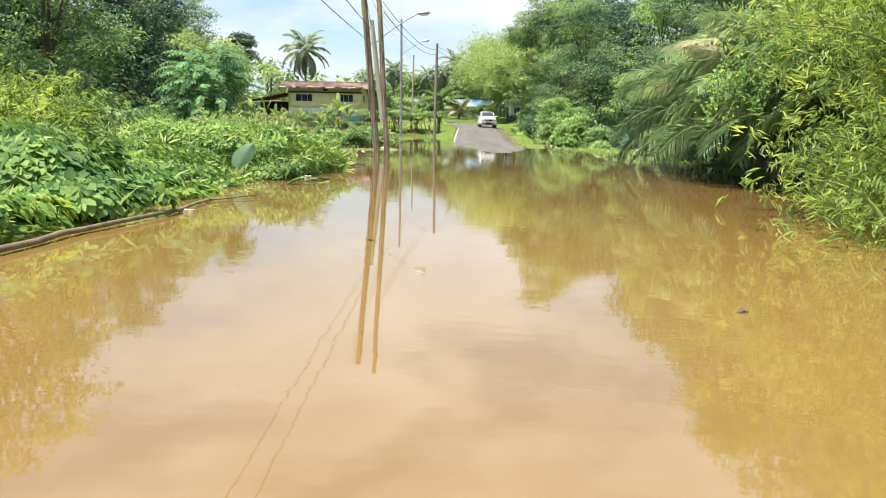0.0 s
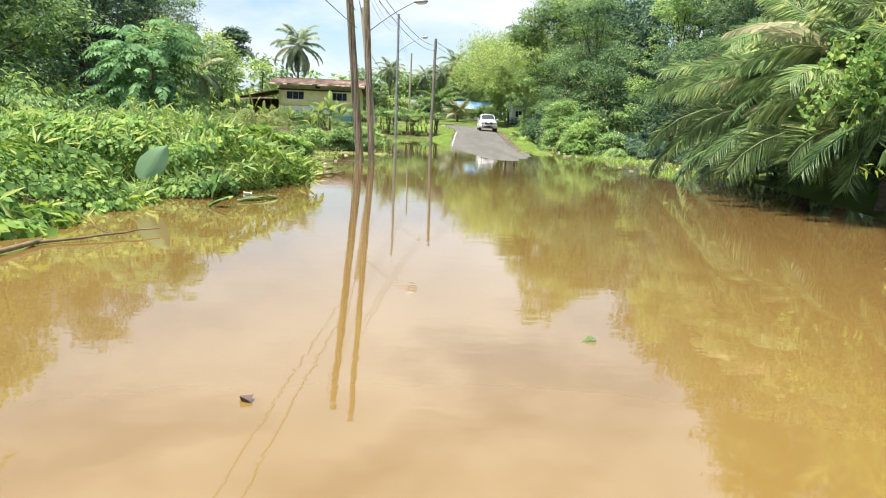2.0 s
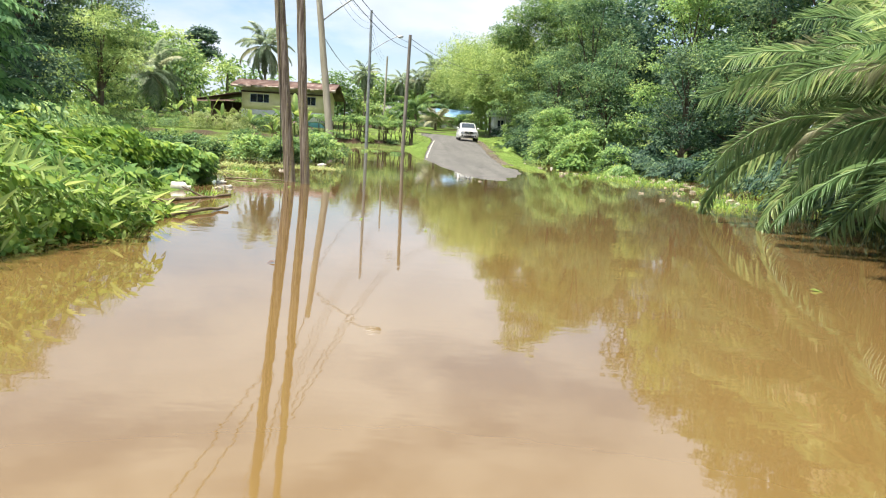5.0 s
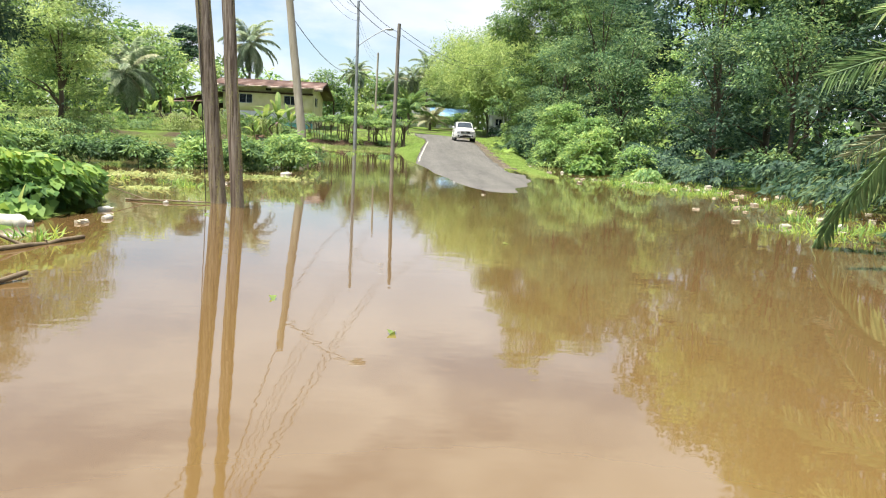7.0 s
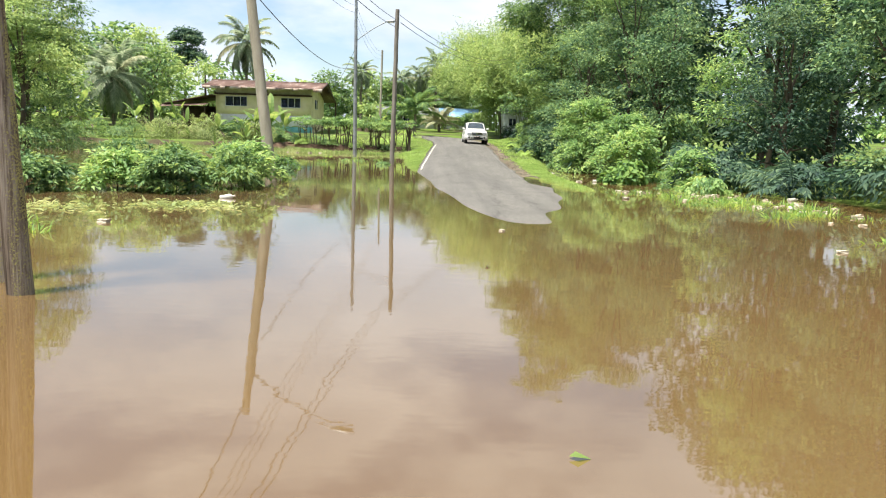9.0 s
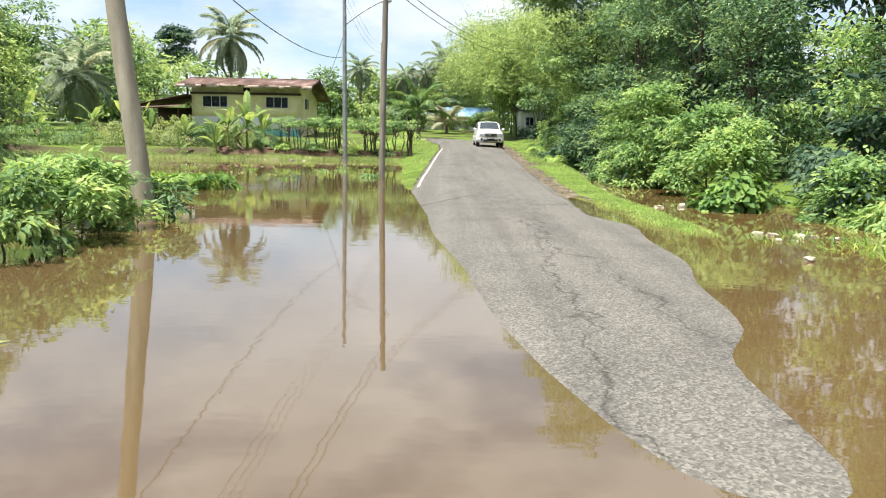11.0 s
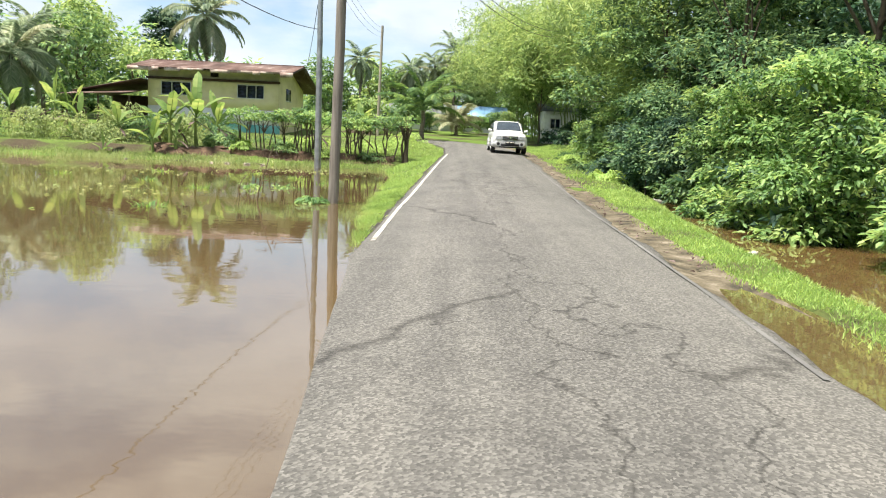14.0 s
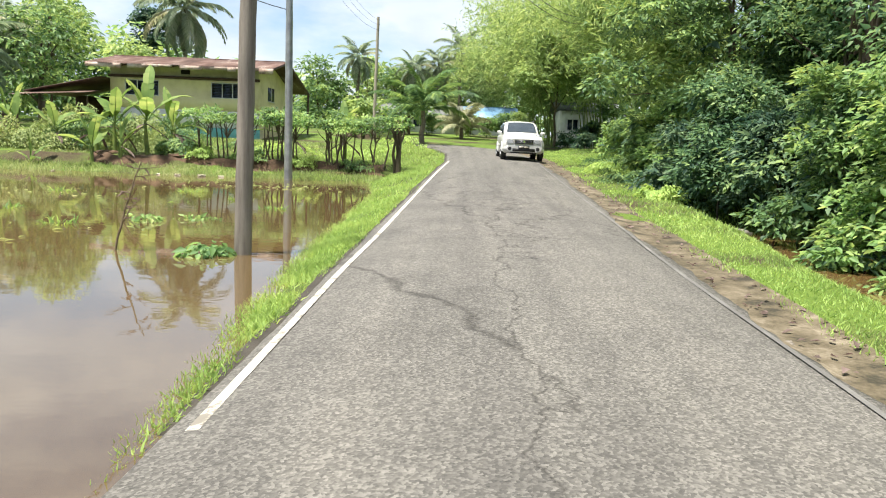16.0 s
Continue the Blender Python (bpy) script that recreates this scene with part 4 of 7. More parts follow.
def mound(name, at_, rx, ry, h, n, leaf, seed, mat, label, tmpl=T_HEART, aspect=0.85, category="creeper", stalks=True, group="", lumps=10, floor=-0.05, blades=0.0):
    """A low heap of creeper or shrub: stems under a skin of overlapping leaves."""
    rng = np.random.default_rng(seed)
    t = thing(name, at_, label, category, group)
    k = lumps
    lx, ly, lr, lh = rng.uniform(-0.75, 0.75, k) * rx, rng.uniform(-0.75, 0.75, k) * ry, rng.uniform(0.3, 0.6, k) * min(rx, ry), rng.uniform(0.55, 1.0, k) * h
    a, q = rng.uniform(0, 2 * np.pi, n), np.sqrt(rng.uniform(0, 1, n))
    ph = rng.uniform(0, 6.28, 3)
    edge = 1 + 0.20 * np.sin(2 * a + ph[0]) + 0.14 * np.sin(5 * a + ph[1]) + 0.08 * np.sin(9 * a + ph[2])
    x, y = rx * q * np.cos(a) * edge, ry * q * np.sin(a) * edge
    base = h * 0.55 * np.sqrt(np.maximum(1 - q ** 2, 0))
    z = np.max(np.stack([base] + [lh[i] * np.sqrt(np.maximum(0, 1 - ((x - lx[i]) ** 2 + (y - ly[i]) ** 2) / (lr[i] * 1.25) ** 2)) for i in range(k)]), 0)
    depth = np.where(rng.random(n) < 0.7, rng.uniform(0.9, 1.08, n), rng.uniform(0.2, 0.9, n))
    p = np.stack([x, y, z * depth + floor + rng.uniform(0, 0.06, n)], -1)
    e = 0.06
    out = np.stack([np.cos(a) * q * 1.3, np.sin(a) * q * 1.3, np.full(n, 0.75)], -1)
    slope = np.stack([np.cos(a), np.sin(a), np.full(n, -0.7)], -1)
    d = unit(slope * 0.8 + rng.normal(0, 0.4, (n, 3)))
    u = unit(out + rng.normal(0, 0.24, (n, 3)))
    ln = leaf * rng.uniform(0.55, 1.3, n)
    tagged(part("foliage", [scatter(tmpl, p, d, u, ln, ln * aspect)], mat, t), kind="stuff")
    if blades:
        k = rng.choice(n, int(n * blades), replace=False)
        bl = rng.uniform(0.16, 0.34, len(k))
        tagged(part("foliage", [scatter(T_NARROW, p[k], np.stack([rng.normal(0, 0.6, len(k)), rng.normal(0, 0.6, len(k)), rng.uniform(0.1, 0.9, len(k))], -1), rng.normal(0, 0.5, (len(k), 3)) + np.array([0, 0, 0.8]), bl, bl * 0.16)], LEAF_BAMBOO, t, "narrow reedy leaves"), kind="stuff")
    if stalks:
        ps = []
        for i in range(24):
            b, c = rng.uniform(0, 2 * np.pi), rng.uniform(0.2, 0.9)
            e1 = np.array([rx * c * math.cos(b), ry * c * math.sin(b), 0.02])
            ps += tube(bent((e1[0] * 0.4, e1[1] * 0.4, -0.1), e1, h * rng.uniform(0.35, 0.75), 6, rng, 0.03), np.full(6, 0.009), 4)
        tagged(part("stem_tangle", ps, STALK, t), kind="stuff")
    return t


G_V = "creeper mounds"
for i, (x, y, rx, ry, h, n, lf) in enumerate([(-4.7, 8.3, 1.35, 1.4, 0.74, 5000, 0.125), (-4.3, 6.0, 0.75, 1.5, 0.34, 1800, 0.115), (-6.6, 6.6, 1.8, 2.2, 0.7, 4200, 0.12), (-7.4, 9.4, 2.2, 2.4, 0.95, 5600, 0.105),
                                              (-5.6, 11.2, 1.6, 1.5, 0.66, 5000, 0.10), (-4.0, 10.6, 0.75, 1.2, 0.34, 1800, 0.11), (-5.5, 13.4, 1.5, 1.5, 0.62, 3600, 0.12), (-7.6, 13.4, 2.1, 2.6, 0.95, 5400, 0.12),
                                              (-4.5, 16.6, 2.1, 2.3, 0.95, 6600, 0.12), (-6.9, 18.5, 2.6, 3.2, 1.0, 6200, 0.13), (-5.7, 21.4, 2.1, 2.6, 0.85, 6200, 0.125), (-5.6, 25.2, 1.9, 2.0, 0.55, 5000, 0.13), (-7.8, 24.5, 2.6, 3.0, 0.7, 5000, 0.14), (-9.8, 14, 2.6, 3.5, 1.1, 5000, 0.14),
                                              (-3.9, 13.0, 0.8, 1.2, 0.30, 1700, 0.105), (-3.35, 15.3, 0.9, 1.2, 0.42, 1900, 0.10), (-2.9, 18.2, 0.8, 1.7, 0.40, 2200, 0.10), (-4.1, 21.8, 0.7, 1.6, 0.45, 1900, 0.11), (-4.2, 25.4, 0.8, 1.3, 0.40, 1500, 0.15)]):
    mound("creeper_mound", at(x, y), rx, ry, h, int(n * (1.6 if 12 < y < 20 else 1)), lf * (0.68 if 12 < y < 20 else 1), 500 + i, LEAF_DEEP if i % 3 == 0 else LEAF_VINE, "heap of bright green heart-leaved creeper on the bank", group=G_V, blades=(0.10, 0.18, 0.13)[i % 3] if 14 < y < 20 else 0.02)
# flooded shrubs further on
for i, (x, y, h, s, m) in enumerate([(-3.3, 39.7, 1.1, 0.75, LEAF_BUSH), (-3.45, 41.0, 0.95, 0.7, LEAF_BUSH), (-4.1, 41.9, 0.9, 0.75, LEAF_TREE), (-3.3, 38.4, 1.0, 0.8, LEAF_TREE), (-4.5, 38.2, 1.0, 0.95, LEAF_TREE), (-5.4, 37.2, 0.8, 0.9, LEAF_BUSH), (-4.2, 36.8, 0.8, 0.8, LEAF_TREE), (-6.9, 36.4, 0.75, 0.95, LEAF_TREE), (-8.4, 36.8, 0.8, 1.1, LEAF_TREE), (-10.2, 36.2, 0.9, 1.2, LEAF_TREE), (-2.95, 42.3, 0.6, 0.4, LEAF_TREE), (-6.0, 39.4, 0.95, 1.0, LEAF_TREE)]):
    tree("water_shrub", (x, y, 0.0), h, s, 520 + i, m, "ragged leafy shrub rising from the flood", 0.14, 0.42, 1.0, 0.05, 13, category="shrub", trunk_r=0.02, clump=0.2, squash=0.9, group="shrubs standing in the flood", per=12, up=-0.3, lobe=0.75, core=False)
mound("water_creeper", (-5.2, 49.9, 0.0), 1.15, 1.0, 0.45, 1900, 0.12, 522, LEAF_VINE, "floating patch of pale green creeper", group=G_V)
mound("water_creeper", (-8.6, 51.0, 0.0), 1.5, 1.3, 0.40, 1900, 0.12, 523, LEAF_VINE, "floating patch of pale green creeper", group=G_V)

# slender tree with long compound leaves
def compound_tree(at_, h, spread, n, seed, label, leaflet=0.19, rachis=0.8, mat=None, hang=0.3):
    rng = np.random.default_rng(seed)
    t = thing("compound_leaf_tree", at_, label, "tree")
    part("trunk", tube(bent((0, 0, -0.3), (0.1, 0, h * 0.75), 0, 6, rng, 0.05), np.linspace(0.09, 0.02, 6), 6), BARK, t)
    ps = []
    for i in range(n):
        f = rng.uniform(0.12, 1.0)
        a = i * 137.5
        r0 = spread * rng.uniform(0.1, 0.85) * (1 - 0.45 * f)
        b = (r0 * math.cos(radians(a)), r0 * math.sin(radians(a)), h * f * 0.93)
        fr = frond(b, a + rng.uniform(-30, 30), rng.uniform(0, 45), rachis * rng.uniform(0.8, 1.2), 70, 9, leaflet, rng, 0.085, hang, 1.0, 0.15)
        ps += fr
    tagged(part("crown", ps, mat or LEAF_BUSH, t), kind="stuff")
    return t


compound_tree(at(-7.2, 23.0), 3.1, 1.25, 190, 540, "young tree with long feathery compound leaves", 0.27, 1.05, LEAF_FEATHER, 0.4)

# ---- shrubs along the right verge ----
G_S = "shrubs beside the grass verge"
# Farther shrubs mix in darker leaf colours that paint the hollow's shade.
for i, (x, y, h, s, lf, m) in enumerate([(8.6, 48.4, 2.2, 1.25, 0.13, LEAF_BUSH), (9.0, 51.4, 2.6, 1.4, 0.13, LEAF_BUSH), (9.4, 44.2, 1.5, 1.0, 0.13, LEAF_BUSH), (8.5, 54.9, 3.3, 1.65, 0.12, LEAF_BUSH), (8.7, 58.2, 3.4, 1.6, 0.12, LEAF_BUSH), (8.5, 66.0, 3.4, 1.5, 0.15, LEAF_SHADE), (8.7, 70.0, 2.9, 1.5, 0.16, LEAF_BUSH),
                                         (10.6, 76.0, 2.6, 1.5, 0.18, LEAF_BUSH), (8.8, 60.8, 3.2, 1.6, 0.14, LEAF_TREE), (8.6, 63.4, 2.5, 1.2, 0.14, LEAF_DARK_SHADED), (7.9, 64.8, 2.2, 1.1, 0.14, LEAF_SHADE), (8.0, 67.6, 2.1, 1.1, 0.15, LEAF_DARK_SHADED), (8.4, 72.6, 2.2, 1.3, 0.17, LEAF_TREE), (8.8, 77.0, 2.1, 1.3, 0.17, LEAF_TREE), (9.2, 81.0, 1.7, 1.2, 0.18, LEAF_BUSH), (7.9, 56.6, 1.5, 0.85, 0.13, LEAF_BUSH), (8.0, 58.8, 1.4, 0.8, 0.13, LEAF_BUSH), (8.1, 54.6, 1.7, 0.95, 0.13, LEAF_BUSH)]):
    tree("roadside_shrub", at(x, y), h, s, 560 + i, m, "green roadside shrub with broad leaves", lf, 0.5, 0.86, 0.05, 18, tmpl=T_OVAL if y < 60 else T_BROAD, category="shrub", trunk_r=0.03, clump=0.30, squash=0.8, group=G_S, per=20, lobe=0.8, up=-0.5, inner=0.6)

# ---- far land: coconut palms, tree line, bananas ----
G_C = "coconut palms"
for i, (x, y, h, ln) in enumerate([(-20.0, 107.5, 9.0, 3.35), (-30, 95.5, 4.6, 3.6), (-8.6, 123, 7.2, 2.3), (-3.2, 124, 7.3, 2.2), (-0.8, 126, 7.2, 2.2), (1.4, 128, 9.0, 2.6), (-5.6, 131, 6.4, 2.2), (-33, 105, 6, 3.6)]):
    feather_palm("coconut_palm", at(x, y), h, 34 if ln > 3 else 24, ln * 1.2, 600 + i, "tall coconut palm with drooping feather leaves", 60, 0.24 * ln, LEAF_COCO, elev=(-62, 78), droop=78, width=0.022 * ln, group=G_C, hang=0.4, roll=30, old=9)

for i, (x, y, h, ln) in enumerate([(-0.6, 97, 2.2, 4.0), (1.9, 108.5, 0.9, 2.8)]):
    feather_palm("young_coconut_palm", at(x, y), h, 16, ln, 640 + i, "young coconut palm with upright feather leaves", 60, 0.7, (LEAF_TREE, LEAF_YELLOW)[i], elev=(18, 88), droop=76, width=0.05, group="young coconut palms", hang=0.4, roll=30)

for i in range(34):
    r = np.random.default_rng(700 + i)
    x, y = (-84 + i * 4.6, 138 + r.uniform(-8, 14))
    h = np.interp(x, [-84, -48, -36, -24, 0, 14, 70], [19, 14.5, 11, 8.0, 8.5, 12, 16]) * r.uniform(0.8, 1.12)
    tree("broadleaf_tree", at(x, y), h, h * 0.46, 700 + i, (LEAF_TREE, LEAF_BUSH, LEAF_BAMBOO, LEAF_TREE)[i % 4], "distant rounded tree on the skyline", 0.95, 0.55, 0.50, 0.0, 9, group="trees of the far tree line", trunk_r=0.25, clump=1.4, per=10, up=-0.8)
tree("broadleaf_tree", at(-41.5, 152), 16.0, 3.6, 735, LEAF_DARK_SHADED, "tall dark round-headed tree standing above the skyline", 0.45, 0.55, 0.9, 0.5, 9, group="trees of the far tree line", trunk_r=0.3, clump=0.7)
for i, (x, y, h, s) in enumerate([(-33, 112, 11, 5), (-40, 104, 12, 5.5), (-47, 92, 13, 6), (-38, 84, 10, 4.5), (-31, 86, 7, 3.6), (-46, 70, 13, 6), (-34, 62, 11, 5), (-29, 103, 8, 4), (-26, 112, 7, 3.6)]):
    tree("broadleaf_tree", at(x, y), h, s, 740 + i, (LEAF_BAMBOO, LEAF_TREE)[i % 2], "spreading tree on the rising ground behind the flood", 0.42, 0.5, 0.40, 0.05, 12, group=G_L, trunk_r=0.25, clump=0.80, per=14, up=-0.6)
for i, (x, y, h, s) in enumerate([(-12.5, 126, 7.5, 3.6), (-8.5, 129, 8.0, 3.6), (-4.6, 127, 7.6, 3.4), (-0.6, 130, 8.2, 3.6), (3.4, 129, 8.8, 3.8), (-6.4, 112, 3.4, 2.0), (-2.4, 110.5, 3.0, 1.8)]):
    tree("broadleaf_tree", at(x, y), h, s, 755 + i, (LEAF_TREE, LEAF_BAMBOO)[i % 2], "leafy garden tree among the far palms", 0.42, 0.5, 0.55, 0.02, 11, group="trees of the far tree line", trunk_r=0.15, clump=0.7, per=14, up=-0.7)
# low woodland that closes the view behind everything
rng = np.random.default_rng(77)
wx = np.linspace(-130, 110, 46)
wood = [(x, 166 + rng.uniform(-5, 5), 2.0 + rng.uniform(0, 1.5), 6.0, 4.0, rng.uniform(4.0, 6.5)) for x in wx]
woods = new("woods", mesh_np("woods", [clumped_leaves(wood, 1500, 11, 1.2, 0.55, rng, 1.2, up=-0.5)]))
woods.data.materials.append(LEAF_TREE)
tagged(woods, "continuous belt of distant green woodland", "woods", kind="stuff")


# ---- the cream house ----
CREAM = mottled("cream_wall_paint", [(0.25, (0.48, 0.42, 0.25)), (0.5, (0.64, 0.57, 0.35)), (0.8, (0.70, 0.64, 0.43))], 1.2, 0.8, 40, 0.1, 0.003)
UPPER = mottled("stained_upper_wall", [(0.25, (0.32, 0.30, 0.21)), (0.6, (0.50, 0.47, 0.34))], 1.6, 0.85, 40, 0.1, 0.003)
WHITE_WALL = mottled("whitewashed_wall", [(0.25, (0.52, 0.52, 0.50)), (0.6, (0.74, 0.74, 0.72))], 1.3, 0.85, 40, 0.1, 0.003)
TURQ = mottled("turquoise_paint", [(0.3, (0.10, 0.33, 0.31)), (0.7, (0.20, 0.47, 0.44))], 2.0, 0.7, 40, 0.1, 0.003)
RUST = mottled("rusty_roof_metal", [(0.25, (0.060, 0.036, 0.030)), (0.45, (0.115, 0.068, 0.055)), (0.60, (0.185, 0.125, 0.105)), (0.74, (0.42, 0.36, 0.33))], 1.1, 0.75, 25, 0.3, 0.01, 0.3, stretch=(1.0, 0.35, 1), vary=0.25)
BROWN = mottled("dark_brown_timber", [(0.3, (0.045, 0.026, 0.020)), (0.7, (0.10, 0.060, 0.045))], 3.0, 0.7, 40, 0.2, 0.004)
FASCIA = mottled("peeling_fascia", [(0.3, (0.16, 0.10, 0.08)), (0.5, (0.42, 0.33, 0.28)), (0.75, (0.66, 0.60, 0.55))], 1.4, 0.8, 20, 0.3, 0.005)
LOUVRE = mottled("dark_glass_louvre", [(0.3, (0.012, 0.018, 0.032)), (0.7, (0.035, 0.05, 0.085))], 3.0, 0.15, 30, 0, 0, 0.6, vary=0.3)
FRAME_W = mottled("pale_window_frame", [(0.3, (0.42, 0.42, 0.40)), (0.7, (0.6, 0.6, 0.58))], 3.0, 0.6, 30, 0, 0)
DARK_IN = mottled("dark_interior", [(0.3, (0.012, 0.011, 0.010)), (0.7, (0.03, 0.028, 0.025))], 2.0, 0.9, 20, 0, 0)
BLUE_ROOF = mottled("blue_roof_metal", [(0.3, (0.12, 0.26, 0.46)), (0.7, (0.24, 0.42, 0.62))], 0.8, 0.45, 15, 0.1, 0.004, 0.5, stretch=(1, 0.3, 1), vary=0.12)
GREY_ROOF = mottled("grey_roof_metal", [(0.3, (0.10, 0.11, 0.11)), (0.7, (0.18, 0.19, 0.19))], 0.8, 0.8, 15, 0.1, 0.004, 0.5, stretch=(1, 0.3, 1), vary=0.12)
WALL_PALE = mottled("pale_plaster", [(0.3, (0.40, 0.41, 0.38)), (0.7, (0.56, 0.57, 0.53))], 0.8, 0.85, 30, 0.1, 0.004)


def loft(rings, close_ends=True):
    """Skins equal rings of points into one piece."""
    v = np.concatenate([np.asarray(r, float) for r in rings])
    m, k = len(rings[0]), len(rings)
    i, j = np.meshgrid(np.arange(k - 1), np.arange(m), indexing="ij")
    j2 = (j + 1) % m
    f = np.stack([i * m + j, (i + 1) * m + j, (i + 1) * m + j2, i * m + j2], -1).reshape(-1, 4)
    out = [(v, f)]
    if close_ends:
        out += [(np.asarray(rings[0], float), np.arange(m)[None]), (np.asarray(rings[-1], float), np.arange(m)[::-1][None])]
    return out


def wall_with_holes(x0, x1, z0, z1, y, thick, holes):
    """A wall across x with rectangular openings (x0, x1, z0, z1) cut through it, as one connected piece."""
    xs = sorted({x0, x1, *[h[0] for h in holes], *[h[1] for h in holes]})
    zs = sorted({z0, z1, *[h[2] for h in holes], *[h[3] for h in holes]})
    nx, nz = len(xs), len(zs)
    v = np.array([(x, yy, z) for yy in (y, y + thick) for z in zs for x in xs])
    k = lambda i, j, s: s * nx * nz + j * nx + i

    def solid(i, j):
        if not (0 <= i < nx - 1 and 0 <= j < nz - 1):
            return False
        a, c = (xs[i] + xs[i + 1]) / 2, (zs[j] + zs[j + 1]) / 2
        return not any(h[0] < a < h[1] and h[2] < c < h[3] for h in holes)
    f = []
    for i in range(nx - 1):
        for j in range(nz - 1):
            if not solid(i, j):
                continue
            f.append([k(i, j, 0), k(i + 1, j, 0), k(i + 1, j + 1, 0), k(i, j + 1, 0)])
            f.append([k(i, j, 1), k(i, j + 1, 1), k(i + 1, j + 1, 1), k(i + 1, j, 1)])
            for di, dj, a, b in ((-1, 0, (i, j + 1), (i, j)), (1, 0, (i + 1, j), (i + 1, j + 1)), (0, -1, (i, j), (i + 1, j)), (0, 1, (i + 1, j + 1), (i, j + 1))):
                if not solid(i + di, j + dj):
                    f.append([k(*a, 0), k(*a, 1), k(*b, 1), k(*b, 0)])
    return [(v, np.array(f))]


def corrugated(a, b, c, waves, amp, n=6):
    """A wavy metal sheet: a to b across the waves, a to c down the slope."""
    a, b, c = (np.array(v, float) for v in (a, b, c))
    k = waves * n + 1
    u = np.linspace(0, 1, k)
    nrm = unit(np.cross(b - a, c - a)[None])[0]
    top = a + u[:, None] * (b - a) + (amp * np.sin(u * waves * 2 * np.pi))[:, None] * nrm
    v = np.concatenate([top, top + (c - a), top - nrm * 0.006, top + (c - a) - nrm * 0.006])
    i = np.arange(k - 1)
    q = lambda o1, o2: np.stack([o1 + i, o1 + i + 1, o2 + i + 1, o2 + i], -1)
    return [(v, np.concatenate([q(0, k), q(3 * k, 2 * k), q(2 * k, 0), q(k, 3 * k)]))]


def louvre_window(parent, x0, x1, z0, z1, y, slats, mullions):
    w = part("window", [box_piece(((x0 + x1) / 2, y + 0.30, (z0 + z1) / 2), (x1 - x0, 0.02, z1 - z0))], DARK_IN, parent, "dark louvred window")
    t = 0.05
    edges = [0] + mullions + [1]
    panes = [(x0 + t + (x1 - x0 - t) * a, x0 + (x1 - x0 - t) * b, z0 + t, z1 - t) for a, b in zip(edges, edges[1:])]
    part("window_frame", wall_with_holes(x0, x1, z0, z1, y - 0.01, 0.08, panes), FRAME_W, w)
    pitch = (z1 - z0 - 2 * t) / slats
    for e0, e1 in zip(edges, edges[1:]):
        a, b = x0 + t + (x1 - x0 - t) * e0, x0 + (x1 - x0 - t) * e1
        v, f = box_piece((0, 0, 0), (b - a, 0.006, pitch * 1.05))
        me = mesh_np("slat", [(v, f)])
        me.materials.append(LOUVRE)
        for i in range(slats):
            s = part("slat", me, None, w)
            s.location, s.rotation_euler = ((a + b) / 2, y + 0.06, z0 + t + pitch * (i + 0.5)), (radians(-32), 0, 0)


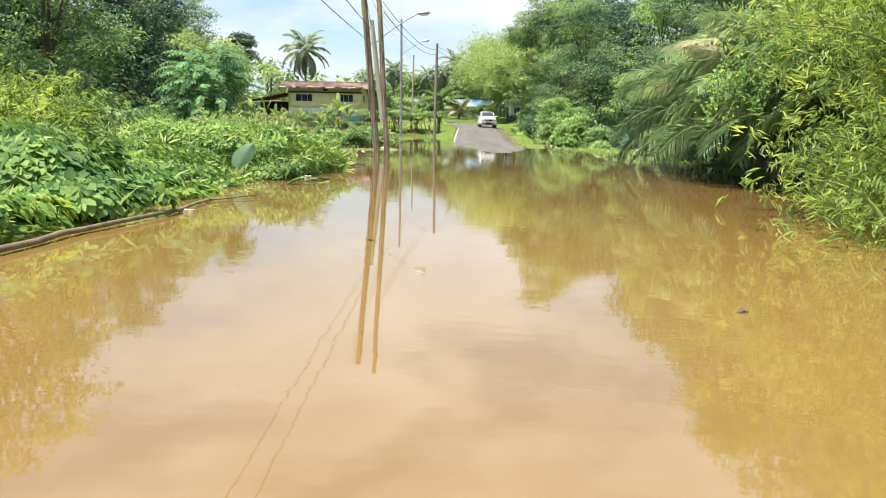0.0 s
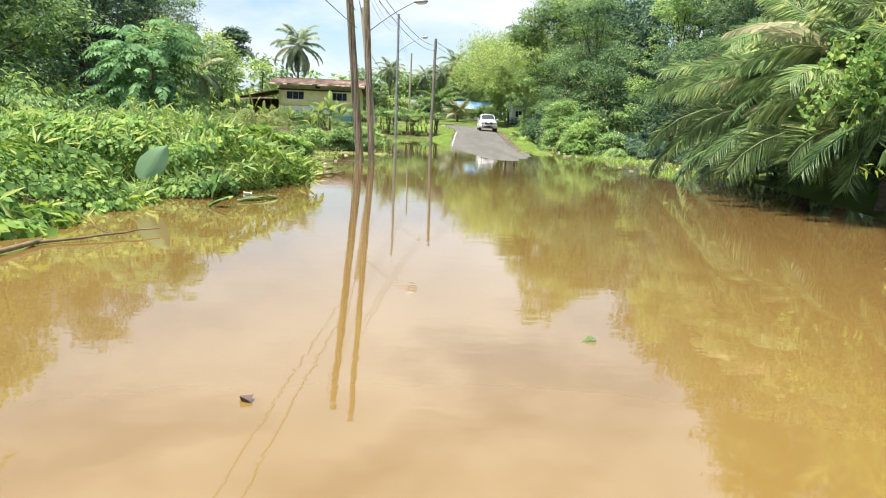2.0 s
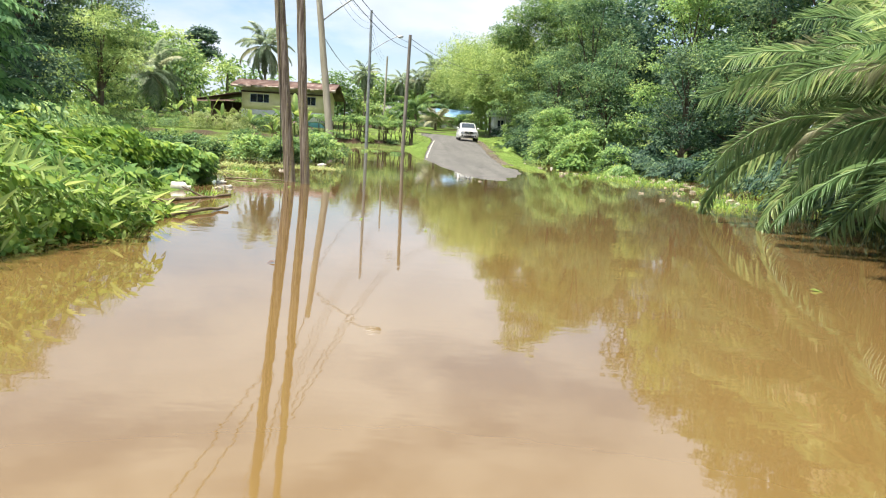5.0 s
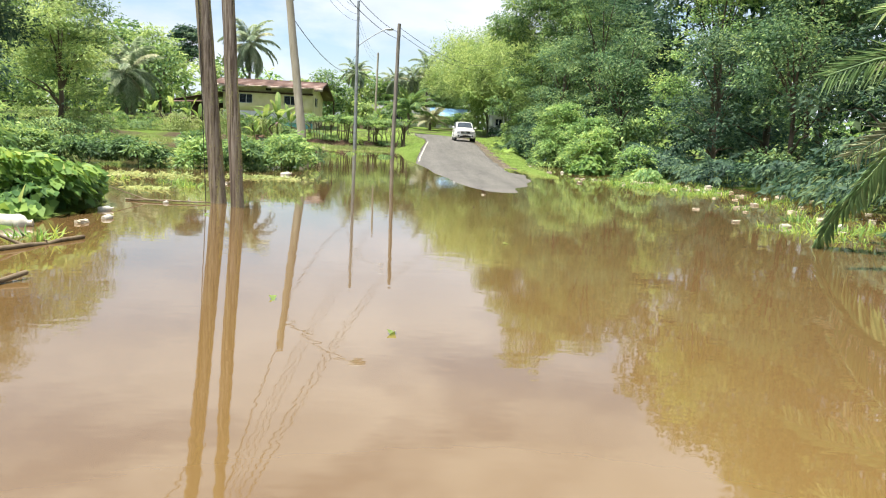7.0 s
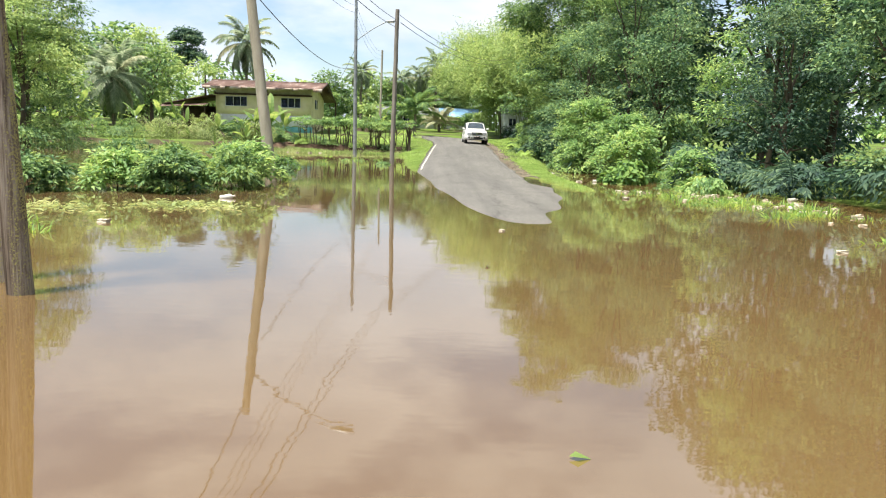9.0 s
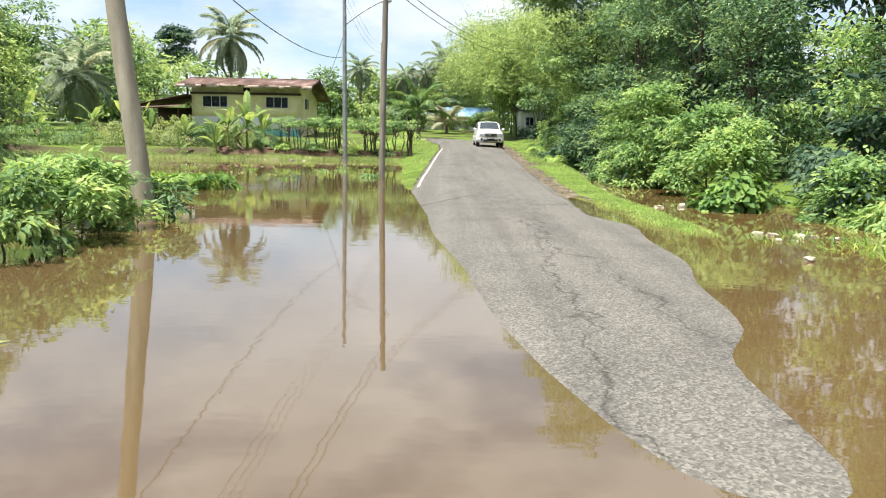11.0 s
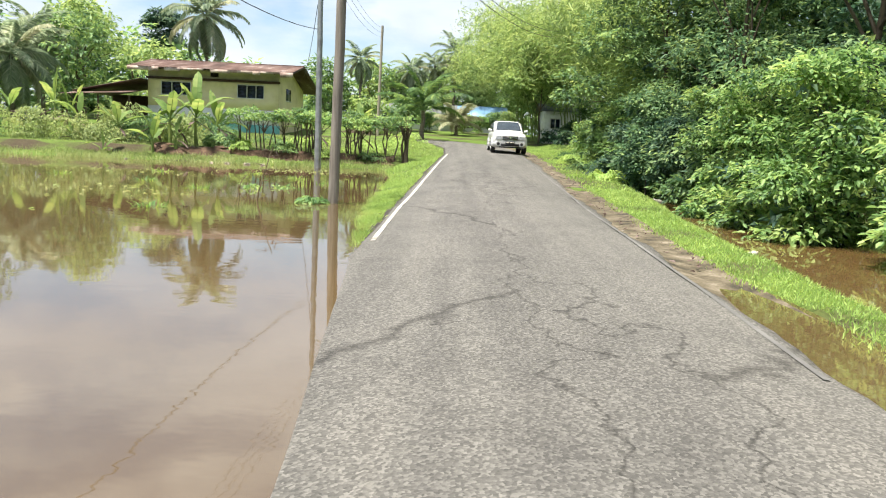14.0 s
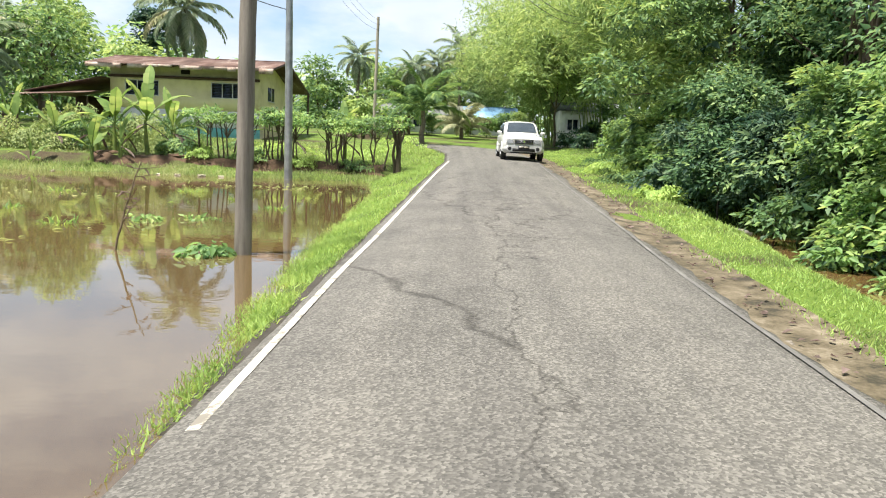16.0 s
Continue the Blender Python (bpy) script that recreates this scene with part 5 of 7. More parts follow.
def cream_house():
    t = thing("house", (-15.0, 94.0, 1.3), "cream single-storey house with a rusty metal roof", "house")
    o = np.array(t.location)
    L = lambda x, y, z: np.array((x, y, z)) - o
    hole_r, hole_l, vent = (-13.4, -11.5, 3.75, 4.7), (-18.7, -16.6, 3.75, 4.7), (-15.3, -14.7, 5.12, 5.4)
    sh = lambda h: (h[0] - o[0], h[1] - o[0], h[2] - o[2], h[3] - o[2])
    part("wall", wall_with_holes(-19.6 - o[0], -10.5 - o[0], 3.0 - o[2], 4.82 - o[2], 0, 0.16, [sh(hole_r), sh(hole_l)]), CREAM, t, "cream painted wall")
    part("wall", wall_with_holes(-19.6 - o[0], -10.5 - o[0], 4.98 - o[2], 5.62 - o[2], 0.05, 0.16, [sh(vent)]), UPPER, t, "stained upper wall under the eaves")
    part("wall", [box_piece(L(-15.05, 94.05, 2.4), (9.1, 0.16, 1.19))], WHITE_WALL, t, "whitewashed lower wall")
    part("plinth", [box_piece(L(-15.05, 93.97, 1.37), (9.3, 0.2, 1.2))], TURQ, t, "turquoise painted plinth")
    part("wall_band", [box_piece(L(-15.05, 93.98, 4.9), (9.3, 0.12, 0.16))], BROWN, t, "dark brown timber band")
    for x in (-10.58, -19.52):
        prof = [(94.18, 0.7), (102.1, 0.7), (102.1, 4.92), (96.9, 6.20), (94.18, 5.70)]
        part("wall", loft([[L(x - 0.08, y, z) for y, z in prof], [L(x + 0.08, y, z) for y, z in prof]]), CREAM, t)
    part("wall", [box_piece(L(-15.05, 102.2, 2.8), (9.1, 0.16, 4.2))], CREAM, t)
    part("vent", [box_piece(L(-15.0, 94.2, 5.26), (0.6, 0.04, 0.28))], DARK_IN, t)
    louvre_window(t, *sh(hole_r)[:2], *sh(hole_r)[2:], 0.0, 9, [0.36, 0.7])
    louvre_window(t, *sh(hole_l)[:2], *sh(hole_l)[2:], 0.0, 9, [0.36, 0.7])
    w = part("window", [box_piece(L(-10.48, 97.0, 4.25), (0.03, 1.5, 0.85))], LOUVRE, t, "dark side window")
    part("window_sill", [box_piece(L(-10.46, 97.0, 3.8), (0.08, 1.6, 0.06))], FRAME_W, w)
    part("window_bar", [box_piece(L(-10.46, 97.0, 4.25), (0.06, 0.05, 0.84))], FRAME_W, w)
    # roof: separate wavy sheets on both slopes
    roof = part("roof", [box_piece(L(-14.97, 96.9, 6.37), (11.3, 0.3, 0.05))], RUST, t, "rusty corrugated metal roof")
    r = np.random.default_rng(21)
    xs = np.linspace(-20.6, -9.35, 14)
    for i, (a, b) in enumerate(zip(xs, xs[1:])):
        dz, dy = r.uniform(-0.02, 0.02), r.uniform(-0.12, 0.1)
        part("roof_sheet", corrugated(L(a, 96.9, 6.36 + dz), L(b + 0.04, 96.9, 6.36 - dz), L(a, 92.75 + dy, 5.52 + dz), 9, 0.018), RUST, roof)
        part("roof_sheet", corrugated(L(a, 96.9, 6.36), L(b + 0.04, 96.9, 6.36), L(a, 103.6, 4.75), 9, 0.018), RUST, roof)
    # broken fascia boards along the eave
    x = -20.5
    while x < -9.7:
        w_ = r.uniform(0.5, 1.7)
        h_ = r.uniform(0.12, 0.34)
        part("fascia_board", [box_piece(L(x + w_ / 2, 92.70, 5.48 - h_ / 2 + 0.05), (w_ - 0.02, 0.03, h_))], FASCIA, t)
        x += w_ + (r.uniform(0.1, 0.5) if r.random() < 0.35 else 0)
    for x in np.linspace(-20.3, -9.6, 12):
        part("rafter", tube([L(x, 92.9, 5.42), L(x, 96.9, 6.22)], [0.05, 0.05], 4), BROWN, t)
    part("barge_board", tube([L(-9.4, 92.8, 5.46), L(-9.4, 96.9, 6.26)], [0.09, 0.09], 4), BROWN, t)
    part("barge_board", tube([L(-9.4, 96.9, 6.26), L(-9.4, 103.5, 4.66)], [0.09, 0.09], 4), BROWN, t)
    part("post", tube([L(-9.3, 102.9, 0.9), L(-9.3, 102.9, 4.7)], [0.07, 0.07], 8), BROWN, t)
    # lean-to on the left
    part("lean_to_roof", [(np.array([L(-19.7, 93.0, 4.75), L(-19.7, 99.0, 4.75), L(-24.4, 99.0, 3.75), L(-24.4, 93.0, 3.75), L(-19.7, 93.0, 4.69), L(-19.7, 99.0, 4.69), L(-24.4, 99.0, 3.69), L(-24.4, 93.0, 3.69)]),
                           np.array([[0, 1, 2, 3], [7, 6, 5, 4], [0, 3, 7, 4], [2, 1, 5, 6], [1, 0, 4, 5], [3, 2, 6, 7]]))], BROWN, t, "dark lean-to roof")
    part("lean_to_roof", corrugated(L(-24.6, 94.2, 3.72), L(-20.0, 94.2, 4.0), L(-24.6, 91.8, 3.42), 22, 0.02), RUST, t, "low rusty lean-to roof")
    for x in (-24.3, -22.2, -20.1):
        part("post", tube([L(x, 92.1, 0.7), L(x, 92.1, 3.5)], [0.06, 0.06], 6), BROWN, t)
    part("wall", [box_piece(L(-22.0, 98.9, 2.3), (4.6, 0.12, 3.0))], BROWN, t, "dark timber wall of the lean-to")
    t.location.z += 0.05


cream_house()


def simple_house(name, x0, x1, y0, y1, z0, eave, ridge, wall_mat, roof_mat, label, windows=(), over=0.5, ridge_x=True):
    t = thing(name, ((x0 + x1) / 2, y0, z0), label, "house")
    o = np.array(t.location)
    L = lambda x, y, z: np.array((x, y, z)) - o
    holes = [(a - o[0], b - o[0], c - o[2], d - o[2]) for a, b, c, d in windows]
    part("wall", wall_with_holes(x0 - o[0], x1 - o[0], 0, eave - z0, 0, 0.15, holes), wall_mat, t)
    part("wall", [box_piece(L(x0 + 0.08, (y0 + y1) / 2 + 0.08, (z0 + eave) / 2), (0.15, y1 - y0 - 0.16, eave - z0))], wall_mat, t)
    part("wall", [box_piece(L(x1 - 0.08, (y0 + y1) / 2 + 0.08, (z0 + eave) / 2), (0.15, y1 - y0 - 0.16, eave - z0))], wall_mat, t)
    part("wall", [box_piece(L((x0 + x1) / 2, y1, (z0 + eave) / 2), (x1 - x0, 0.15, eave - z0))], wall_mat, t)
    for h in holes:
        w = part("window", [box_piece(((h[0] + h[1]) / 2, 0.13, (h[2] + h[3]) / 2), (h[1] - h[0], 0.02, h[3] - h[2]))], LOUVRE, t)
        part("window_frame", wall_with_holes(h[0], h[1], h[2], h[3], -0.01, 0.1, [(h[0] + 0.06, (h[0] + h[1]) / 2 - 0.03, h[2] + 0.06, h[3] - 0.06), ((h[0] + h[1]) / 2 + 0.03, h[1] - 0.06, h[2] + 0.06, h[3] - 0.06)]), FRAME_W, w)
    roof = part("roof", [box_piece(L((x0 + x1) / 2, (y0 + y1) / 2, ridge + 0.01), (x1 - x0 + over, 0.3, 0.05))], roof_mat, t)
    n = max(2, int((x1 - x0 + 2 * over) / 0.9))
    xs = np.linspace(x0 - over, x1 + over, n + 1)
    for a, b in zip(xs, xs[1:]):
        part("roof_sheet", corrugated(L(a, (y0 + y1) / 2, ridge), L(b, (y0 + y1) / 2, ridge), L(a, y0 - over, eave - 0.1), 6, 0.02, 4), roof_mat, roof)
        part("roof_sheet", corrugated(L(a, (y0 + y1) / 2, ridge), L(b, (y0 + y1) / 2, ridge), L(a, y1 + over, eave - 0.1), 6, 0.02, 4), roof_mat, roof)
    return t


simple_house("house", 2.4, 6.6, 118, 124, 2.0, 4.25, 5.35, WALL_PALE, BLUE_ROOF, "pale house with a bright blue metal roof", [(2.8, 3.8, 3.0, 4.0), (4.9, 5.9, 3.0, 4.0)])
simple_house("house", -6.4, 1.4, 116.5, 123, 2.0, 4.35, 5.3, WALL_PALE, GREY_ROOF, "pale-walled house with a light grey roof behind palms", [(-5.6, -4.4, 3.1, 4.1), (-2.6, -1.4, 3.1, 4.1)])
simple_house("shed", 8.7, 12.4, 100, 104, 1.7, 4.3, 4.9, WHITE_WALL, GREY_ROOF, "small white building half hidden by foliage", [(9.1, 9.9, 2.9, 3.7)], 0.4)


# ---- the white car ----
def car_paint():
    m, n, l, b = material("white_car_paint", 0.28, 0.5)
    b.inputs["Coat Weight"].default_value, b.inputs["Coat Roughness"].default_value = 0.6, 0.08
    t = n.new("ShaderNodeTexCoord")
    d = noise_tex(n, l, 2.0, 5, t.outputs["Object"])
    r = ramp(n, [(0.3, (0.50, 0.50, 0.49)), (0.6, (0.62, 0.62, 0.61))])
    l.new(d.outputs["Fac"], r.inputs["Fac"])
    l.new(r.outputs["Color"], b.inputs["Base Color"])
    return m


CAR_WHITE = car_paint()
CAR_GLASS = mottled("tinted_car_glass", [(0.3, (0.020, 0.030, 0.040)), (0.7, (0.035, 0.045, 0.055))], 2.0, 0.06, 20, 0, 0, 0.8)
CAR_BLACK = mottled("black_car_trim", [(0.3, (0.012, 0.012, 0.013)), (0.7, (0.03, 0.03, 0.032))], 6.0, 0.55, 60, 0.1, 0.002)
TYRE = mottled("tyre_rubber", [(0.3, (0.012, 0.012, 0.012)), (0.7, (0.035, 0.033, 0.03))], 8.0, 0.85, 80, 0.3, 0.003)
RIM = mottled("alloy_rim", [(0.3, (0.45, 0.45, 0.46)), (0.7, (0.6, 0.6, 0.61))], 6.0, 0.3, 60, 0, 0, 0.5, 0.9)
CHROME = mottled("chrome_trim", [(0.3, (0.7, 0.7, 0.7)), (0.7, (0.8, 0.8, 0.8))], 6.0, 0.12, 60, 0, 0, 0.5, 1.0)
LIGHT_GLASS = mottled("headlight_glass", [(0.3, (0.13, 0.14, 0.15)), (0.7, (0.32, 0.335, 0.35))], 14.0, 0.08, 60, 0, 0, 0.8)


def car_ring(y, w0, w1, w2, z0, z1, z2, z3):
    """A closed cross-section: sill, waist, shoulder and crown."""
    half = [(0, z0), (w0 * 0.9, z0), (w0, z0 + 0.06), (w1, (z0 + z1) / 2), (w1, z1), (w2, z2), (w2 * 0.6, z3 - 0.008), (0, z3)]
    pts = [(x, y, z) for x, z in half] + [(-x, y, z) for x, z in half[-2:0:-1]]
    return pts


def white_car(at_, rz):
    t = thing("car", at_, "white compact off-road car parked on the lane's edge", "car", rz=rz)
    W = 0.90
    rings = [car_ring(0.02, 0.74, 0.78, 0.72, 0.36, 0.66, 0.87, 0.90), car_ring(0.09, 0.81, 0.85, 0.77, 0.30, 0.70, 0.94, 0.98), car_ring(0.32, 0.86, 0.89, 0.79, 0.27, 0.76, 1.00, 1.05),
             car_ring(0.8, W, W, 0.80, 0.27, 0.80, 1.02, 1.09), car_ring(1.2, W, W, 0.82, 0.27, 0.86, 1.06, 1.12), car_ring(1.9, W, W, 0.84, 0.27, 0.92, 1.08, 1.12),
             car_ring(3.4, W, W, 0.84, 0.27, 0.94, 1.10, 1.12), car_ring(4.0, 0.86, 0.88, 0.82, 0.30, 0.94, 1.10, 1.12), car_ring(4.22, 0.78, 0.80, 0.76, 0.42, 0.90, 1.06, 1.08)]
    part("body", loft(rings), CAR_WHITE, t)
    # cabin: pillars and roof
    def cab(y, w, z, wr, zr):
        return [(-w, y, z), (-wr - 0.02, y, zr - 0.07), (-wr + 0.10, y, zr), (0, y, zr + 0.03), (wr - 0.10, y, zr), (wr + 0.02, y, zr - 0.07), (w, y, z)]
    part("cabin", loft([cab(1.12, 0.80, 1.06, 0.74, 1.12), cab(1.5, 0.82, 1.06, 0.70, 1.42), cab(1.85, 0.82, 1.06, 0.68, 1.64), cab(2.3, 0.82, 1.06, 0.68, 1.69), cab(3.5, 0.82, 1.06, 0.67, 1.68), cab(3.95, 0.81, 1.06, 0.64, 1.60), cab(4.12, 0.80, 1.06, 0.70, 1.15)]), CAR_WHITE, t)
    def quad(p, n, d=0.012):
        p = np.array(p, float)
        n = np.array(n, float) * d
        v = np.concatenate([p - n * 0.5, p + n])
        return [(v, np.array([[4, 5, 6, 7], [3, 2, 1, 0], [0, 1, 5, 4], [1, 2, 6, 5], [2, 3, 7, 6], [3, 0, 4, 7]]))]
    ys, us = np.linspace(1.19, 1.80, 6), np.linspace(-1, 1, 9)
    gy, gu = np.meshgrid(ys, us, indexing="ij")
    half_w = np.interp(gy, [1.19, 1.80], [0.66, 0.565])
    scr = np.stack([gu * half_w, gy - 0.012, np.interp(gy, [1.12, 1.5, 1.85], [1.12, 1.42, 1.64]) + 0.03 * (1 - gu ** 2) + 0.014], -1).reshape(-1, 3)
    q = np.array([[a * 9 + b, a * 9 + b + 1, a * 9 + b + 10, a * 9 + b + 9] for a in range(5) for b in range(8)])
    part("windscreen", [(scr, q)], CAR_GLASS, t, "tinted windscreen")
    for s in (-1, 1):
        for y0, y1, ya, yb in ((1.62, 2.42, 1.95, 2.42), (2.50, 3.20, 2.50, 3.16), (3.28, 3.92, 3.24, 3.74)):
            part("side_window", quad([(s * 0.815, y0, 1.14), (s * 0.815, y1, 1.14), (s * 0.72, yb, 1.56), (s * 0.72, ya, 1.56)][::s], (s * 0.97, 0, 0.22), 0.025), CAR_GLASS, t)
        m = part("wing_mirror", loft([[(s * (0.86 + 0.02 * 0) + s * a, 1.42 + b, 1.16 + c) for a, b, c in ((0.0, -0.03, -0.05), (0.0, 0.06, -0.05), (0.0, 0.06, 0.06), (0.0, -0.03, 0.06))],
                                       [(s * 0.86 + s * a, 1.40 + b, 1.16 + c) for a, b, c in ((0.14, -0.05, -0.07), (0.14, 0.07, -0.07), (0.14, 0.07, 0.09), (0.14, -0.05, 0.09))],
                                       [(s * 0.86 + s * a, 1.42 + b, 1.16 + c) for a, b, c in ((0.2, -0.02, -0.05), (0.2, 0.05, -0.05), (0.2, 0.05, 0.07), (0.2, -0.02, 0.07))]]), CAR_WHITE, t)
        h = part("headlight", loft([[(s * x, y, z) for x, y, z in ((0.43, 0.02, 0.70), (0.72, 0.03, 0.70), (0.82, 0.12, 0.88), (0.47, 0.03, 0.87))],
                                    [(s * x, y - 0.03, z) for x, y, z in ((0.45, 0.0, 0.71), (0.70, 0.01, 0.71), (0.79, 0.09, 0.865), (0.49, 0.01, 0.855))]]), LIGHT_GLASS, t, "clear headlight")
        part("fog_lamp", tube([(s * 0.60, 0.12, 0.47), (s * 0.60, -0.035, 0.47)], [0.085, 0.08], 12), CAR_BLACK, t)
        part("roof_rail", tube([(s * 0.60, 1.95, 1.68), (s * 0.60, 2.1, 1.73), (s * 0.60, 3.6, 1.72), (s * 0.60, 3.75, 1.67)], [0.018] * 4, 6), CAR_BLACK, t)
        part("side_moulding", [box_piece((s * 0.905, 2.1, 0.62), (0.025, 1.9, 0.09))], CAR_WHITE, t)
    grille = part("grille", [box_piece((0, 0.010, 0.775), (0.80, 0.09, 0.19))], CAR_BLACK, t, "black front grille")
    for k in range(3):
        part("slat", [box_piece((0, -0.037, 0.725 + k * 0.048), (0.76, 0.012, 0.008))], CHROME, grille)
    part("emblem", tube([(0, 0.03, 0.785), (0, -0.052, 0.785)], [0.055, 0.052], 10), CHROME, t)
    part("bumper", loft([car_ring(-0.02, 0.70, 0.74, 0.68, 0.34, 0.50, 0.60, 0.63), car_ring(0.06, 0.80, 0.84, 0.74, 0.31, 0.52, 0.62, 0.65), car_ring(0.30, 0.86, 0.905, 0.80, 0.29, 0.54, 0.64, 0.66)]), CAR_WHITE, t, "white front bumper")
    part("air_intake", [box_piece((0, -0.02, 0.43), (0.96, 0.06, 0.13))], CAR_BLACK, t)
    part("skid_plate", [box_piece((0, 0.06, 0.31), (1.1, 0.16, 0.06))], CAR_BLACK, t)
    plate = part("number_plate", [box_piece((0, -0.055, 0.545), (0.48, 0.015, 0.115))], CAR_BLACK, t, "black number plate with pale bars")
    for x, w_ in ((-0.13, 0.16), (0.10, 0.20)):
        part("plate_bar", [box_piece((x, -0.066, 0.545), (w_, 0.006, 0.06))], LINE_PAINT, plate)
    part("wiper", tube([(-0.45, 1.20, 1.17), (0.1, 1.235, 1.19)], [0.01, 0.008], 4), CAR_BLACK, t)
    for sx in (-1, 1):
        for y in (0.78, 3.38):
            a = np.linspace(0, np.pi, 13)
            arch = np.stack([np.full(13, sx * 0.90), y + 0.40 * np.cos(a), 0.35 + 0.40 * np.sin(a)], -1)
            part("wheel_arch", tube(arch, np.full(13, 0.035), 5), CAR_WHITE, t)
            w_ = part("wheel", tube([(sx * 0.74, y, 0.34), (sx * 0.905, y, 0.34)], [0.37, 0.37], 20), CAR_BLACK, t, "road wheel")
            prof = [(0.70, 0.22), (0.70, 0.31), (0.73, 0.34), (0.88, 0.34), (0.92, 0.31), (0.925, 0.22)]
            part("tyre", tube([(sx * p, y, 0.34) for p, _ in prof], [q for _, q in prof], 22), TYRE, w_)
            rim = tube([(sx * 0.90, y, 0.34), (sx * 0.932, y, 0.34)], [0.07, 0.06], 10)
            for k in range(5):
                b = k * 2 * np.pi / 5
                rim += tube([(sx * 0.93, y + 0.05 * np.cos(b), 0.34 + 0.05 * np.sin(b)), (sx * 0.93, y + 0.21 * np.cos(b), 0.34 + 0.21 * np.sin(b))], [0.035, 0.025], 5)
            part("rim", rim, RIM, w_)


white_car((4.72, 80.4, float(road_top(82.0)) - 0.03), 1.5)


# ---- the far bank: bananas, hedge, small plants ----
def banana_leaf(base, az, elev, length, width, droop, rng):
    k = 11
    t = np.linspace(0, 1, k)
    ang = radians(elev) - radians(droop) * t ** 1.6
    seg = length / (k - 1)
    hx = np.concatenate([[0], np.cumsum(np.cos(ang[1:]) * seg)])
    hz = np.concatenate([[0], np.cumsum(np.sin(ang[1:]) * seg)])
    ca, sa = math.cos(radians(az)), math.sin(radians(az))
    mid = np.stack([base[0] + hx * ca, base[1] + hx * sa, base[2] + hz], -1)
    w = width * np.interp(t, [0, 0.16, 0.26, 0.45, 0.8, 0.93, 1], [0.03, 0.04, 0.62, 1.0, 0.85, 0.5, 0.03]) / 2
    side = np.array([-sa, ca, 0.0])
    nrm = np.stack([-np.sin(ang) * ca, -np.sin(ang) * sa, np.cos(ang)], -1)
    lift = 0.18 + rng.uniform(-0.15, 0.15)
    piece = []
    for sg in (1, -1):
        cuts = sorted(rng.choice(np.arange(2, k - 1), 3, replace=False))
        for a0, a1 in zip([0, *cuts], [*cuts, k - 1]):
            q = np.arange(a0, a1 + 1)
            wq = w[q].copy()
            if a0 > 0:
                wq[0] *= 0.82
            sag_ = lift + rng.uniform(-0.35, 0.12)
            out_ = mid[q] + side * (sg * wq)[:, None] + nrm[q] * (wq * sag_)[:, None]
            i = np.arange(len(q) - 1)
            fq = np.stack([i, i + 1, len(q) + i + 1, len(q) + i], -1)
            piece.append((np.concatenate([out_, mid[q]]), fq if sg > 0 else fq[:, ::-1]))
    return piece + tube(mid - nrm * 0.012, np.linspace(0.022, 0.005, k), 4)


def banana(at_, h, n, length, seed, label, width=0.5):
    rng = np.random.default_rng(seed)
    t = thing("banana_plant", at_, label, "banana plant", "banana plants")
    part("stem", tube(bent((0, 0, -0.2), (rng.uniform(-0.1, 0.1), 0, h), 0, 5), np.linspace(0.11, 0.055, 5), 7), STALK, t)
    a0 = rng.uniform(0, 360)
    n = max(4, n - 2)
    for i in range(n):
        e = 87 - 58 * i / max(1, n - 1) + rng.uniform(-12, 8)
        part("leaf", banana_leaf((0, 0, h), a0 + i * 137.5 + rng.uniform(-20, 20), e, length * rng.uniform(0.75, 1.1), width * rng.uniform(0.8, 1.15), rng.uniform(10, 85), rng), LEAF_BANANA, t)
    for i in range(3 if h > 0.6 else 1):
        part("leaf", banana_leaf((0, 0, h * 0.9), rng.uniform(0, 360), rng.uniform(-35, 10), length * 0.6, width * 0.4, rng.uniform(15, 45), rng), LEAF_DEAD, t, "withered brown leaf")
    return t


for i, (x, y, h, n, ln) in enumerate([(-12.3, 78.9, 2.0, 7, 2.0), (-11.2, 79.5, 2.3, 8, 2.1), (-10.2, 79.7, 1.7, 7, 1.7), (-12.8, 77.9, 0.9, 6, 1.5), (-14.9, 77.2, 0.1, 5, 1.1), (-13.4, 79.6, 1.6, 6, 1.7), (-11.8, 78.3, 0.8, 5, 1.3), (-3.0, 80.5, 1.6, 5, 1.6), (-5.4, 80.8, 1.5, 5, 1.5), (-15.4, 80.0, 1.3, 6, 1.6),
                                      (-18.6, 82.4, 1.4, 6, 1.4), (-20.2, 84.5, 1.8, 6, 1.7), (-17.4, 79.2, 0.3, 5, 0.9), (-23.4, 84.0, 1.9, 6, 1.7), (-25.4, 80.5, 1.5, 6, 1.5), (-22.4, 87.0, 2.2, 6, 1.9), (-27.6, 83.0, 2.2, 7, 2.2), (-27.0, 77.5, 1.7, 6, 2.0)]):
    banana(at(x, y), h * 0.62, n, ln * 1.2, 800 + i, "banana plant with broad yellow-green leaves", ln * 0.26)

